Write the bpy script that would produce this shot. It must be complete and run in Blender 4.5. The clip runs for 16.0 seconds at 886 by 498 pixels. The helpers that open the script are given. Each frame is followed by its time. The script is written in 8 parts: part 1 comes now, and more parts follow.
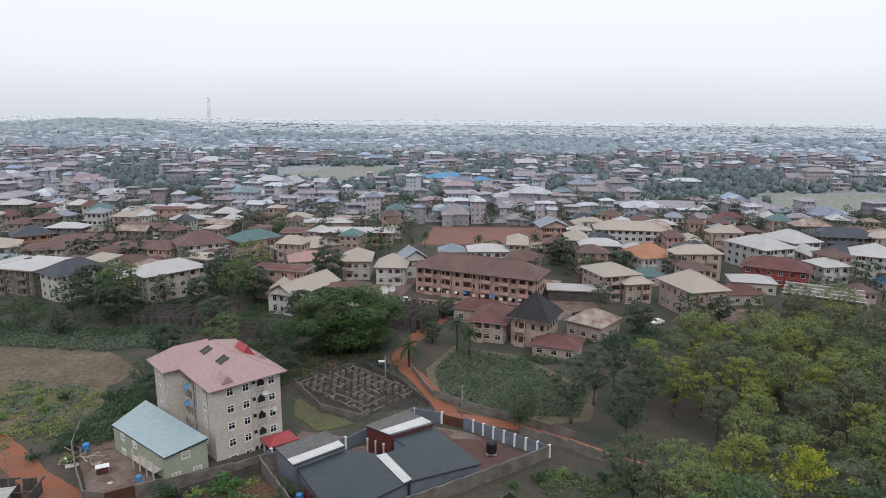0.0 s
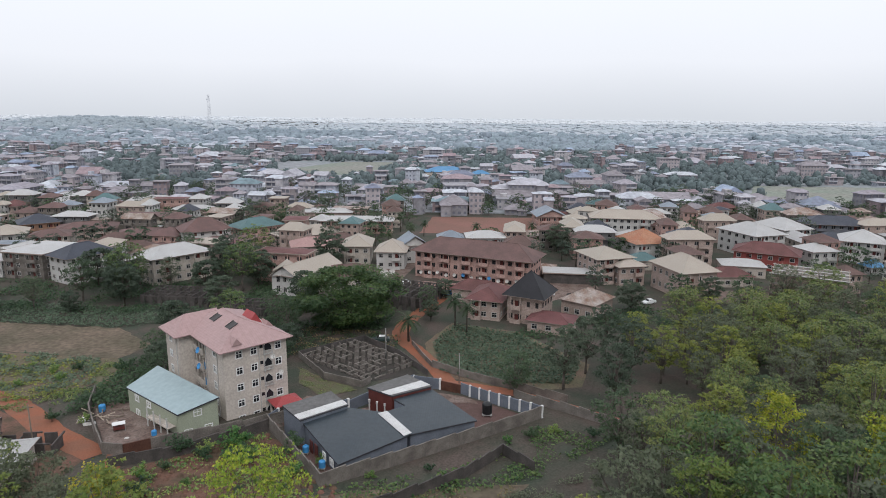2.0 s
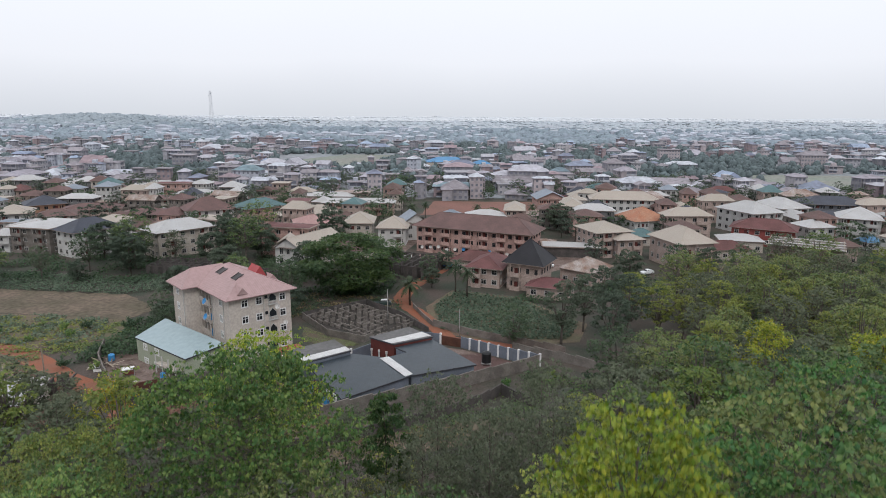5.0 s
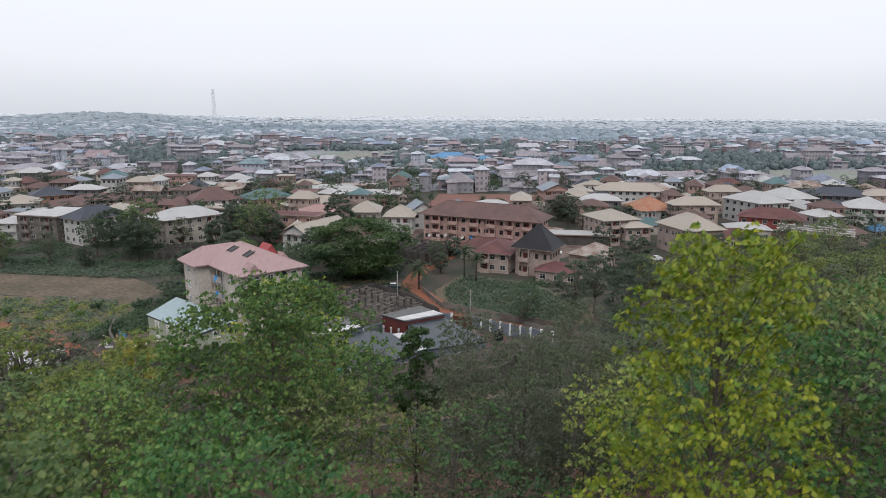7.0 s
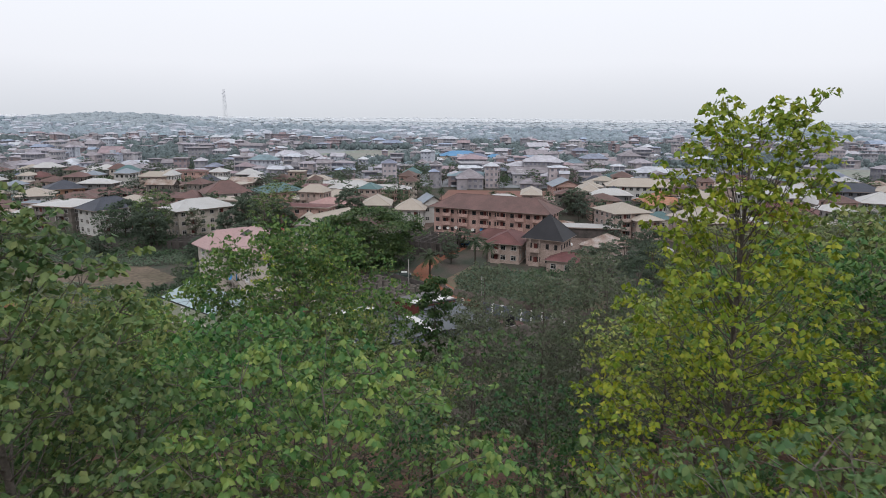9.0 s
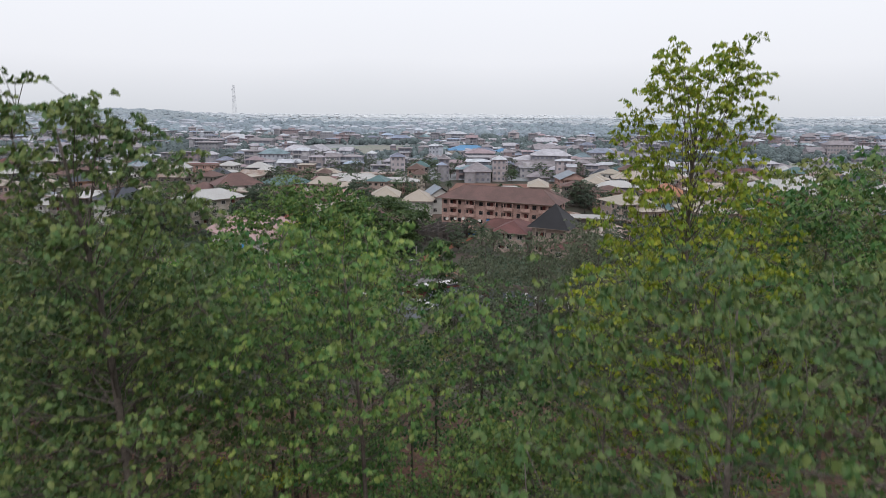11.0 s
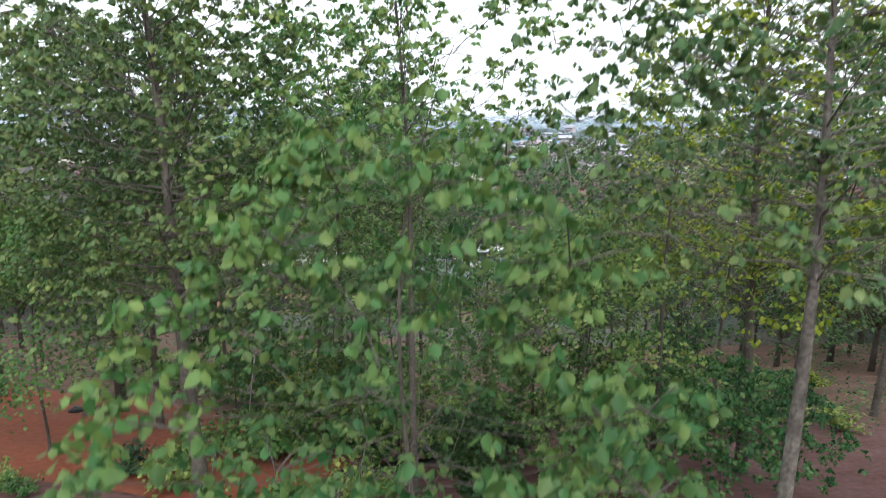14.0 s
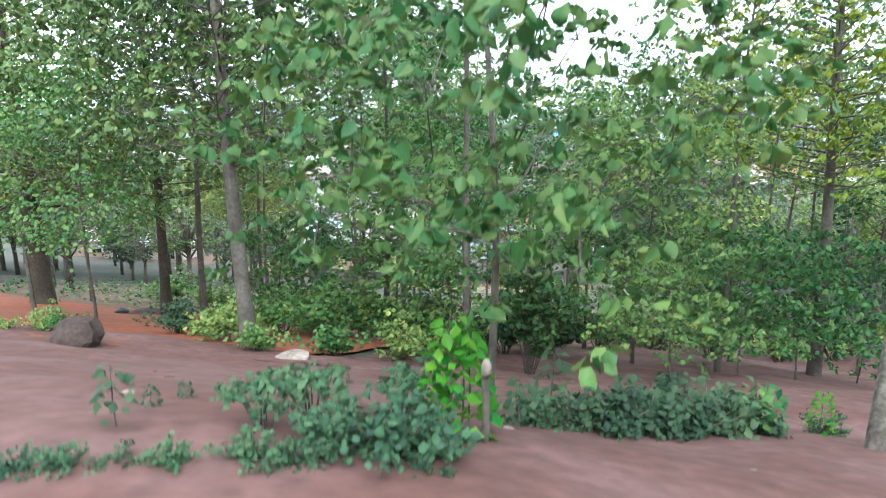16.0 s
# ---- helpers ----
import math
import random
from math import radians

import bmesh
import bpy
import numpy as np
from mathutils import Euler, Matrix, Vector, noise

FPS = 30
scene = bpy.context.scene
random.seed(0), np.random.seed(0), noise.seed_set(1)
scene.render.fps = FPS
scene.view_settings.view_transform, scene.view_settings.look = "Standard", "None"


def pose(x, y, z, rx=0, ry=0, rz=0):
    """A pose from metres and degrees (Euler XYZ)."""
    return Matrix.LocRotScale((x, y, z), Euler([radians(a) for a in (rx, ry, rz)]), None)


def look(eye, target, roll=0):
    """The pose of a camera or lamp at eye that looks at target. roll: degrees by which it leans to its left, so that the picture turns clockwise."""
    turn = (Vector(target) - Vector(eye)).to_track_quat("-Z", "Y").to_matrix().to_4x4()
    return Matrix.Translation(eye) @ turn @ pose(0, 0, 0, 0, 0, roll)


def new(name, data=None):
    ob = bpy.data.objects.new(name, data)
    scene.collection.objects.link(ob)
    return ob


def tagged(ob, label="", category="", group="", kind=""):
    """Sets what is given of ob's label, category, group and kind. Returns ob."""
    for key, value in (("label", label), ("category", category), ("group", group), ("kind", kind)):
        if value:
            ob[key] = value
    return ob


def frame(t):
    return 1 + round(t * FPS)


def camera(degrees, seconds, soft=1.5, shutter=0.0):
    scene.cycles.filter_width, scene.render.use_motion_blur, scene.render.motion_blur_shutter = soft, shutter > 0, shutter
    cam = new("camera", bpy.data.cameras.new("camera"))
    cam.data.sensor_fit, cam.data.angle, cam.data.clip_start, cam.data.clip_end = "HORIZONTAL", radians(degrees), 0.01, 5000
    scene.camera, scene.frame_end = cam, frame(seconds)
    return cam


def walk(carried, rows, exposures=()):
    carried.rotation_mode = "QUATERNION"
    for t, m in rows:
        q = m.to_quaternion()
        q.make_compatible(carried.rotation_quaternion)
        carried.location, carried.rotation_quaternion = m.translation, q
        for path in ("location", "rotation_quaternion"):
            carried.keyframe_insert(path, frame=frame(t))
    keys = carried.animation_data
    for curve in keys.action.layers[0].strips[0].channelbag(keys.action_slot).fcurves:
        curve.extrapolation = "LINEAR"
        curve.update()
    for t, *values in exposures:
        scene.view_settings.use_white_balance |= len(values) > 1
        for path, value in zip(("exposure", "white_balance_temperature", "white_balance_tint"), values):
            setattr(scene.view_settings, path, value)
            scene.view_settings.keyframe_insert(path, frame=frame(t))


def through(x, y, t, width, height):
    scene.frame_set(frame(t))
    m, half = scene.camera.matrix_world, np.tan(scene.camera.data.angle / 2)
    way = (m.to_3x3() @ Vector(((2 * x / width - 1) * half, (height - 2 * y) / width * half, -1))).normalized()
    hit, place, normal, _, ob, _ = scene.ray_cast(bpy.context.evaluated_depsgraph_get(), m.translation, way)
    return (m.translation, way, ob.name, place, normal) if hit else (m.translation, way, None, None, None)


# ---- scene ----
cam = camera(70.0, 16.0, soft=0.9, shutter=0.6)
PATH = [
    (0, (-0.366, 2.367, 58.902), (-0.475, 4.32, 58.486), 0.5),
    (0.5, (-0.382, 1.116, 58.412), (-0.489, 3.069, 57.997), 0.5),
    (1, (-0.226, -0.523, 57.288), (-0.332, 1.43, 56.873), 0.5),
    (1.5, (0.046, -2.225, 56.155), (-0.061, -0.272, 55.737), 0.5),
    (2, (0.235, -4.246, 55.178), (0.129, -2.293, 54.759), 0.5),
    (2.5, (0.486, -5.992, 54.811), (0.381, -4.04, 54.39), 0.4),
    (3, (0.566, -7.012, 54.597), (0.461, -5.059, 54.176), 0.4),
    (3.5, (0.542, -7.607, 53.629), (0.439, -5.655, 53.208), 0.4),
    (4, (0.667, -8.06, 51.114), (0.563, -6.107, 50.696), 0.4),
    (4.2, (0.85, -8.3, 50.45), (0.744, -6.348, 50.03), 0.4),
    (6.3, (0.402, -9.113, 43.697), (0.289, -7.161, 43.277), 0.35),
    (6.5, (-0.013, -9.217, 43.642), (-0.124, -7.264, 43.222), 0.35),
    (7, (-1.055, -9.442, 43.204), (-1.171, -7.49, 42.785), 0.35),
    (7.5, (-1.527, -9.804, 42.02), (-1.657, -7.852, 41.602), 0.4),
    (8, (-1.719, -9.969, 40.463), (-1.862, -8.018, 40.047), 0.45),
    (8.2, (-1.719, -10.04, 40.11), (-1.862, -8.088, 39.697), 0.45),
    (10.3, (-1.1, -12.913, 40.215), (-1.248, -10.963, 39.797), 0.6),
    (11, (-0.963, -14.134, 38.693), (-1.132, -12.187, 38.269), 0.4),
    (11.5, (-0.848, -14.382, 37.558), (-1.042, -12.437, 37.133), 0.2),
    (12, (-0.854, -14.382, 36.539), (-1.086, -12.442, 36.112), 0.5),
    (12.5, (-0.903, -14.378, 35.603), (-1.162, -12.44, 35.183), 0.2),
    (13, (-0.908, -14.396, 34.464), (-1.191, -12.461, 34.045), 0.3),
    (13.5, (-0.814, -14.424, 33.412), (-1.117, -12.493, 32.991), 0.5),
    (14, (-0.84, -14.415, 32.363), (-1.173, -12.49, 31.934), 0.7),
    (14.5, (-0.981, -14.451, 31.454), (-1.34, -12.533, 31.016), 0.5),
    (15, (-1.16, -14.322, 30.234), (-1.561, -12.412, 29.797), 0.1),
    (15.5, (-1.187, -14.475, 29.406), (-1.618, -12.57, 28.974), 0.4),
    (16, (-1.218, -14.425, 28.749), (-1.667, -12.525, 28.315), 0.5),
]
walk(cam, [(t, look(eye, target, roll)) for t, eye, target, roll in PATH],
     [(0, 0.25, 6220, 9), (11, 0.2, 6330, 10), (12.5, 0.17, 6500, 9), (13.5, 0.80, 6250, 7), (14.5, 1.6, 5850, 1), (15, 1.95, 5780, -2), (16, 2.2, 5560, -6)])

# ---- light: a bright overcast sky with thin dust haze ----
world = bpy.data.worlds.new("overcast_sky")
scene.world = world
world.use_nodes = True
wn, wl = world.node_tree.nodes, world.node_tree.links
wn.clear()
w_out, w_bg, w_mix = wn.new("ShaderNodeOutputWorld"), wn.new("ShaderNodeBackground"), wn.new("ShaderNodeMixRGB")
w_sky = wn.new("ShaderNodeTexSky")
w_sky.sky_type, w_sky.sun_disc = "NISHITA", False
w_sky.sun_elevation, w_sky.sun_rotation = radians(58), radians(200)
w_sky.dust_density, w_sky.air_density = 6.0, 1.0
w_dim = wn.new("ShaderNodeMixRGB")
w_dim.blend_type, w_dim.inputs[0].default_value, w_dim.inputs[2].default_value = "MULTIPLY", 1.0, (0.1, 0.1, 0.1, 1)
w_co, w_sep, w_ramp = wn.new("ShaderNodeTexCoord"), wn.new("ShaderNodeSeparateXYZ"), wn.new("ShaderNodeValToRGB")
w_noise = wn.new("ShaderNodeTexNoise")
w_noise.inputs["Scale"].default_value, w_noise.inputs["Detail"].default_value = 2.5, 4.0
w_add = wn.new("ShaderNodeMath")
w_add.operation = "MULTIPLY_ADD"
w_add.inputs[1].default_value = 0.05
w_ramp.color_ramp.elements[0].position, w_ramp.color_ramp.elements[0].color = 0.02, (0.650, 0.662, 0.690, 1)
w_ramp.color_ramp.elements[1].position, w_ramp.color_ramp.elements[1].color = 0.30, (0.93, 0.93, 0.955, 1)
low = w_ramp.color_ramp.elements.new(0.10)
low.color = (0.828, 0.826, 0.856, 1)
wl.new(w_co.outputs["Generated"], w_sep.inputs[0])
wl.new(w_co.outputs["Generated"], w_noise.inputs["Vector"])
wl.new(w_noise.outputs["Fac"], w_add.inputs[0])
wl.new(w_sep.outputs["Z"], w_add.inputs[2])
wl.new(w_add.outputs[0], w_ramp.inputs[0])
wl.new(w_sky.outputs[0], w_dim.inputs[1])
w_mix.inputs[0].default_value = 0.9
wl.new(w_dim.outputs[0], w_mix.inputs[1])
wl.new(w_ramp.outputs[0], w_mix.inputs[2])
wl.new(w_mix.outputs[0], w_bg.inputs[0])
w_bg.inputs[1].default_value = 1.0
wl.new(w_bg.outputs[0], w_out.inputs[0])

sun = new("sun", bpy.data.lights.new("sun", "SUN"))
sun.data.energy, sun.data.angle, sun.data.color = 0.9, radians(22), (1.0, 0.96, 0.9)
sun.matrix_world = look((30, -60, 110), (0, 40, 0))


# ---- materials ----
def material(name, colour, rough=0.8, vary=0.25, scale=1.0, fine=12.0, second=None, bump=0.15, metal=0.0, through=0.0,
             random_tint=0.0, ribs=0.0, sheen=0.0, spec=0.3, seams=0.0):
    """A surface with variation at two scales. second: the colour that stains bring. through: light that leaves let pass.
    ribs: corrugation per metre, down the slope. random_tint: how far pieces and islands differ."""
    m = bpy.data.materials.new(name)
    m.use_nodes = True
    n, l = m.node_tree.nodes, m.node_tree.links
    b = n["Principled BSDF"]
    co = n.new("ShaderNodeTexCoord")
    big, small = n.new("ShaderNodeTexNoise"), n.new("ShaderNodeTexNoise")
    big.inputs["Scale"].default_value, big.inputs["Detail"].default_value = scale, 5.0
    small.inputs["Scale"].default_value, small.inputs["Detail"].default_value = fine, 3.0
    for t in (big, small):
        l.new(co.outputs["Object"], t.inputs["Vector"])
    c = Vector(colour)
    s = Vector(second) if second else c * 0.55
    ramp = n.new("ShaderNodeValToRGB")
    ramp.color_ramp.elements[0].position, ramp.color_ramp.elements[1].position = 0.36, 0.66
    ramp.color_ramp.elements[0].color = (*(c.lerp(s, min(1.0, vary * 2.2))), 1)
    ramp.color_ramp.elements[1].color = (*c, 1)
    l.new(big.outputs["Fac"], ramp.inputs[0])
    grain = n.new("ShaderNodeMixRGB")
    grain.blend_type = "OVERLAY"
    grain.inputs[0].default_value = min(1.0, vary * 1.6)
    l.new(ramp.outputs[0], grain.inputs[1])
    l.new(small.outputs["Fac"], grain.inputs[2])
    last = grain.outputs[0]
    if random_tint:
        geo, info, hsv = n.new("ShaderNodeNewGeometry"), n.new("ShaderNodeObjectInfo"), n.new("ShaderNodeHueSaturation")
        both, hue, val = n.new("ShaderNodeMath"), n.new("ShaderNodeMapRange"), n.new("ShaderNodeMapRange")
        both.operation = "ADD"
        l.new(geo.outputs["Random Per Island"], both.inputs[0])
        l.new(info.outputs["Random"], both.inputs[1])
        turn = 0.085 if through else 0.05
        for node, lo, hi in ((hue, 0.5 - turn * random_tint, 0.5 + turn * random_tint), (val, 1 - 0.55 * random_tint, 1 + 0.65 * random_tint)):
            node.inputs["From Max"].default_value = 2.0
            node.inputs["To Min"].default_value, node.inputs["To Max"].default_value = lo, hi
        flip = n.new("ShaderNodeMath")
        flip.operation = "SUBTRACT"
        flip.inputs[0].default_value = 2.0
        l.new(both.outputs[0], flip.inputs[1])
        l.new(flip.outputs[0], hue.inputs[0])
        l.new(both.outputs[0], val.inputs[0])
        l.new(hue.outputs[0], hsv.inputs["Hue"])
        l.new(val.outputs[0], hsv.inputs["Value"])
        l.new(last, hsv.inputs["Color"])
        last = hsv.outputs[0]
    l.new(last, b.inputs["Base Color"])
    b.inputs["Roughness"].default_value, b.inputs["Metallic"].default_value = rough, metal
    b.inputs["Specular IOR Level"].default_value = spec
    if sheen:
        b.inputs["Sheen Weight"].default_value, b.inputs["Sheen Roughness"].default_value = sheen, 0.6
    height = small.outputs["Fac"]
    if ribs:
        wave = n.new("ShaderNodeTexWave")
        wave.wave_type, wave.bands_direction = "BANDS", "X"
        wave.inputs["Scale"].default_value = ribs
        wave.inputs["Distortion"].default_value = 0.0
        l.new(co.outputs["Object"], wave.inputs["Vector"])
        height = wave.outputs["Fac"]
    if bump:
        bp = n.new("ShaderNodeBump")
        bp.inputs["Strength"].default_value = bump
        bp.inputs["Distance"].default_value = 0.03
        l.new(height, bp.inputs["Height"])
        l.new(bp.outputs[0], b.inputs["Normal"])
    if through:
        out = n["Material Output"]
        tr, mix = n.new("ShaderNodeBsdfTranslucent"), n.new("ShaderNodeMixShader")
        mix.inputs[0].default_value = through
        l.new(last, tr.inputs["Color"])
        l.new(b.outputs[0], mix.inputs[1])
        l.new(tr.outputs[0], mix.inputs[2])
        l.new(mix.outputs[0], out.inputs["Surface"])
    return m


MAT = {}


def surface(name, *a, **k):
    MAT[name] = material(name, *a, **k)


surface("soil", (0.084, 0.065, 0.056), 0.95, 0.5, 0.12, 3.0, second=(0.044, 0.053, 0.038), bump=0.5)
surface("mound_earth", (0.150, 0.078, 0.058), 0.95, 0.45, 0.3, 4.0, second=(0.085, 0.060, 0.040), bump=0.6)
surface("red_earth", (0.30, 0.115, 0.065), 0.95, 0.35, 0.5, 9.0, second=(0.21, 0.10, 0.075), bump=0.5)
surface("path_earth", (0.25, 0.092, 0.052), 0.95, 0.3, 0.25, 5.0, second=(0.18, 0.095, 0.065), bump=0.4)
surface("laterite", (0.230, 0.061, 0.030), 0.95, 0.3, 0.25, 5.0, second=(0.166, 0.063, 0.038), bump=0.4)
surface("pink_earth", (0.112, 0.068, 0.062), 0.95, 0.4, 0.7, 5.0, second=(0.086, 0.052, 0.045), bump=0.25)
surface("trodden_earth", (0.138, 0.072, 0.068), 0.95, 0.4, 0.7, 5.0, second=(0.094, 0.041, 0.035), bump=0.25)
surface("clay_pitch", (0.205, 0.103, 0.085), 0.95, 0.3, 0.05, 2.0, second=(0.155, 0.092, 0.070), bump=0.2)
surface("dry_field", (0.150, 0.113, 0.086), 0.95, 0.45, 0.10, 0.9, second=(0.090, 0.078, 0.053), bump=0.5)
surface("damp_earth", (0.050, 0.041, 0.038), 0.95, 0.4, 0.3, 4.0, second=(0.032, 0.032, 0.026), bump=0.5)
surface("scrub", (0.105, 0.106, 0.062), 0.95, 0.5, 0.16, 3.0, second=(0.140, 0.100, 0.074), bump=0.6)
surface("grass_court", (0.092, 0.106, 0.050), 0.95, 0.5, 0.3, 4.0, second=(0.105, 0.080, 0.058), bump=0.4)
surface("tarmac", (0.10, 0.095, 0.09), 0.9, 0.3, 0.3, 6.0, second=(0.16, 0.10, 0.075), bump=0.3)
surface("yard_concrete", (0.195, 0.150, 0.132), 0.9, 0.5, 0.35, 2.5, second=(0.118, 0.080, 0.066), bump=0.3)

surface("plaster_beige", (0.535, 0.480, 0.435), 0.9, 0.25, 0.3, 2.5, second=(0.41, 0.365, 0.33))
surface("plaster_pink", (0.43, 0.285, 0.252), 0.9, 0.35, 0.3, 3.0, second=(0.30, 0.20, 0.178))
surface("plaster_tan", (0.40, 0.315, 0.282), 0.9, 0.35, 0.3, 3.0, second=(0.27, 0.215, 0.19))
surface("plaster_white", (0.49, 0.485, 0.475), 0.9, 0.25, 0.3, 8.0, second=(0.34, 0.322, 0.31))
surface("plaster_cream", (0.455, 0.408, 0.362), 0.9, 0.35, 0.3, 3.0, second=(0.31, 0.275, 0.245))
surface("plaster_green", (0.345, 0.375, 0.29), 0.9, 0.2, 0.3, 8.0, second=(0.26, 0.28, 0.22))
surface("plaster_red", (0.27, 0.075, 0.068), 0.9, 0.25, 0.3, 8.0)
surface("plaster_grey", (0.170, 0.167, 0.170), 0.9, 0.25, 0.3, 8.0)
surface("plaster_slate", (0.151, 0.157, 0.181), 0.9, 0.25, 0.3, 8.0)
surface("plaster_orange", (0.345, 0.206, 0.145), 0.9, 0.25, 0.3, 8.0)
surface("blockwork", (0.204, 0.183, 0.166), 0.95, 0.4, 0.5, 7.0, second=(0.111, 0.098, 0.089), bump=0.4)
surface("blockwork_dark", (0.102, 0.089, 0.085), 0.95, 0.4, 0.5, 7.0, second=(0.055, 0.051, 0.049), bump=0.4)
surface("blue_grey_paint", (0.16, 0.18, 0.22), 0.85, 0.25, 0.3, 6.0)
surface("white_paint", (0.74, 0.74, 0.74), 0.7, 0.15, 0.6, 8.0)
surface("dark_band", (0.055, 0.055, 0.065), 0.8, 0.2, 0.6, 8.0)

surface("roof_brown", (0.138, 0.085, 0.077), 0.75, 0.3, 0.25, 5.0, second=(0.085, 0.058, 0.053), ribs=3.0, bump=0.35, random_tint=0.35)
surface("roof_maroon", (0.142, 0.062, 0.060), 0.7, 0.3, 0.25, 5.0, ribs=3.0, bump=0.35, random_tint=0.2)
surface("roof_pink", (0.36, 0.222, 0.210), 0.65, 0.18, 0.2, 1.5, second=(0.29, 0.19, 0.18), ribs=0.8, bump=0.4)
surface("roof_rose", (0.365, 0.248, 0.245), 0.6, 0.14, 0.2, 1.5, second=(0.305, 0.215, 0.212), ribs=0.8, bump=0.4)
surface("roof_greyed", (0.125, 0.124, 0.126), 0.6, 0.3, 0.25, 1.5, second=(0.088, 0.082, 0.078), ribs=0.8, bump=0.4)
surface("roof_white", (0.410, 0.410, 0.412), 0.5, 0.2, 0.2, 5.0, second=(0.320, 0.302, 0.290), ribs=3.0, bump=0.3, random_tint=0.15)
surface("roof_cream", (0.350, 0.312, 0.268), 0.6, 0.2, 0.2, 5.0, second=(0.305, 0.259, 0.220), ribs=3.0, bump=0.3, random_tint=0.15)
surface("roof_tin", (0.336, 0.297, 0.271), 0.5, 0.5, 0.35, 4.0, second=(0.177, 0.105, 0.073), ribs=3.0, bump=0.4, random_tint=0.2)
surface("roof_green", (0.295, 0.375, 0.400), 0.45, 0.12, 0.2, 1.2, second=(0.255, 0.325, 0.348), ribs=0.7, bump=0.35)
surface("roof_teal", (0.096, 0.167, 0.174), 0.6, 0.25, 0.2, 5.0, ribs=3.0, bump=0.3)
surface("roof_slate", (0.057, 0.063, 0.083), 0.6, 0.25, 0.2, 5.0, ribs=3.0, bump=0.3)
surface("roof_black", (0.022, 0.022, 0.027), 0.6, 0.3, 0.3, 6.0, ribs=2.0, bump=0.3)
surface("roof_shed", (0.026, 0.036, 0.046), 0.36, 0.25, 0.2, 1.5, second=(0.040, 0.050, 0.060), ribs=0.8, bump=0.4)
surface("roof_blue", (0.096, 0.246, 0.435), 0.5, 0.15, 0.2, 5.0, ribs=3.0, bump=0.3)
surface("roof_bluegrey", (0.227, 0.260, 0.305), 0.55, 0.2, 0.2, 5.0, ribs=3.0, bump=0.3)
surface("roof_orange", (0.335, 0.135, 0.075), 0.6, 0.3, 0.3, 2.0, second=(0.338, 0.20, 0.13), ribs=3.0, bump=0.3)
surface("roof_red", (0.345, 0.065, 0.068), 0.55, 0.15, 0.3, 5.0, ribs=3.0, bump=0.3)
surface("clear_sheet", (0.56, 0.56, 0.56), 0.4, 0.25, 0.4, 5.0, second=(0.40, 0.39, 0.38), ribs=3.0, bump=0.25)
surface("fascia", (0.30, 0.24, 0.21), 0.8, 0.2, 0.6, 8.0)
surface("window_glass", (0.025, 0.028, 0.033), 0.15, 0.2, 0.8, 5.0, bump=0.0, spec=0.5, random_tint=0.4)
surface("window_frame", (0.45, 0.43, 0.41), 0.6, 0.15, 0.8, 8.0)
surface("dark_frame", (0.06, 0.055, 0.055), 0.6, 0.15, 0.8, 8.0)
surface("door_maroon", (0.12, 0.035, 0.03), 0.7, 0.2, 0.8, 8.0)
surface("gate_rust", (0.11, 0.05, 0.035), 0.8, 0.3, 0.8, 8.0)
surface("tank_blue", (0.06, 0.26, 0.55), 0.5, 0.15, 0.8, 6.0)
surface("tank_black", (0.018, 0.019, 0.021), 0.4, 0.2, 0.8, 6.0)
surface("dish_grey", (0.55, 0.53, 0.51), 0.5, 0.15, 0.8, 6.0)
surface("metal_pole", (0.30, 0.29, 0.28), 0.6, 0.25, 0.8, 6.0)
surface("steel_mast", (0.52, 0.53, 0.56), 0.6, 0.2, 0.5, 4.0)
surface("wood_grey", (0.22, 0.18, 0.145), 0.9, 0.35, 0.8, 9.0)
surface("plank_pale", (0.42, 0.35, 0.28), 0.9, 0.3, 0.8, 9.0)

surface("bark_grey", (0.150, 0.128, 0.112), 0.95, 0.4, 1.6, 14.0, second=(0.080, 0.068, 0.060), bump=0.6)
surface("bark_mottled", (0.205, 0.178, 0.158), 0.95, 0.6, 4.0, 18.0, second=(0.10, 0.085, 0.075), bump=0.6)
surface("bark_dark", (0.085, 0.07, 0.058), 0.95, 0.4, 1.6, 14.0, second=(0.05, 0.042, 0.036), bump=0.6)
surface("leaf_green", (0.176, 0.272, 0.068), 0.5, 0.35, 0.35, 6.0, second=(0.092, 0.168, 0.054), through=0.3, random_tint=1.0, bump=0, spec=0.3)
surface("leaf_deep", (0.066, 0.114, 0.056), 0.55, 0.3, 0.25, 6.0, second=(0.044, 0.084, 0.046), through=0.4, random_tint=0.65, bump=0)
surface("leaf_yellow", (0.325, 0.350, 0.032), 0.5, 0.35, 0.35, 6.0, second=(0.195, 0.250, 0.032), through=0.34, random_tint=0.8, bump=0, spec=0.3)
surface("leaf_wood", (0.136, 0.186, 0.060), 0.55, 0.35, 0.35, 6.0, second=(0.080, 0.128, 0.048), through=0.28, random_tint=0.8, bump=0, spec=0.3)
surface("leaf_lime", (0.196, 0.240, 0.062), 0.6, 0.3, 0.25, 6.0, second=(0.130, 0.185, 0.042), through=0.4, random_tint=0.6, bump=0)
surface("leaf_sprig", (0.300, 0.370, 0.040), 0.6, 0.3, 0.25, 6.0, second=(0.190, 0.270, 0.045), through=0.3, random_tint=0.8, bump=0)
surface("leaf_dome", (0.146, 0.212, 0.050), 0.55, 0.35, 0.35, 6.0, second=(0.084, 0.142, 0.044), through=0.28, random_tint=0.9, bump=0, spec=0.3)
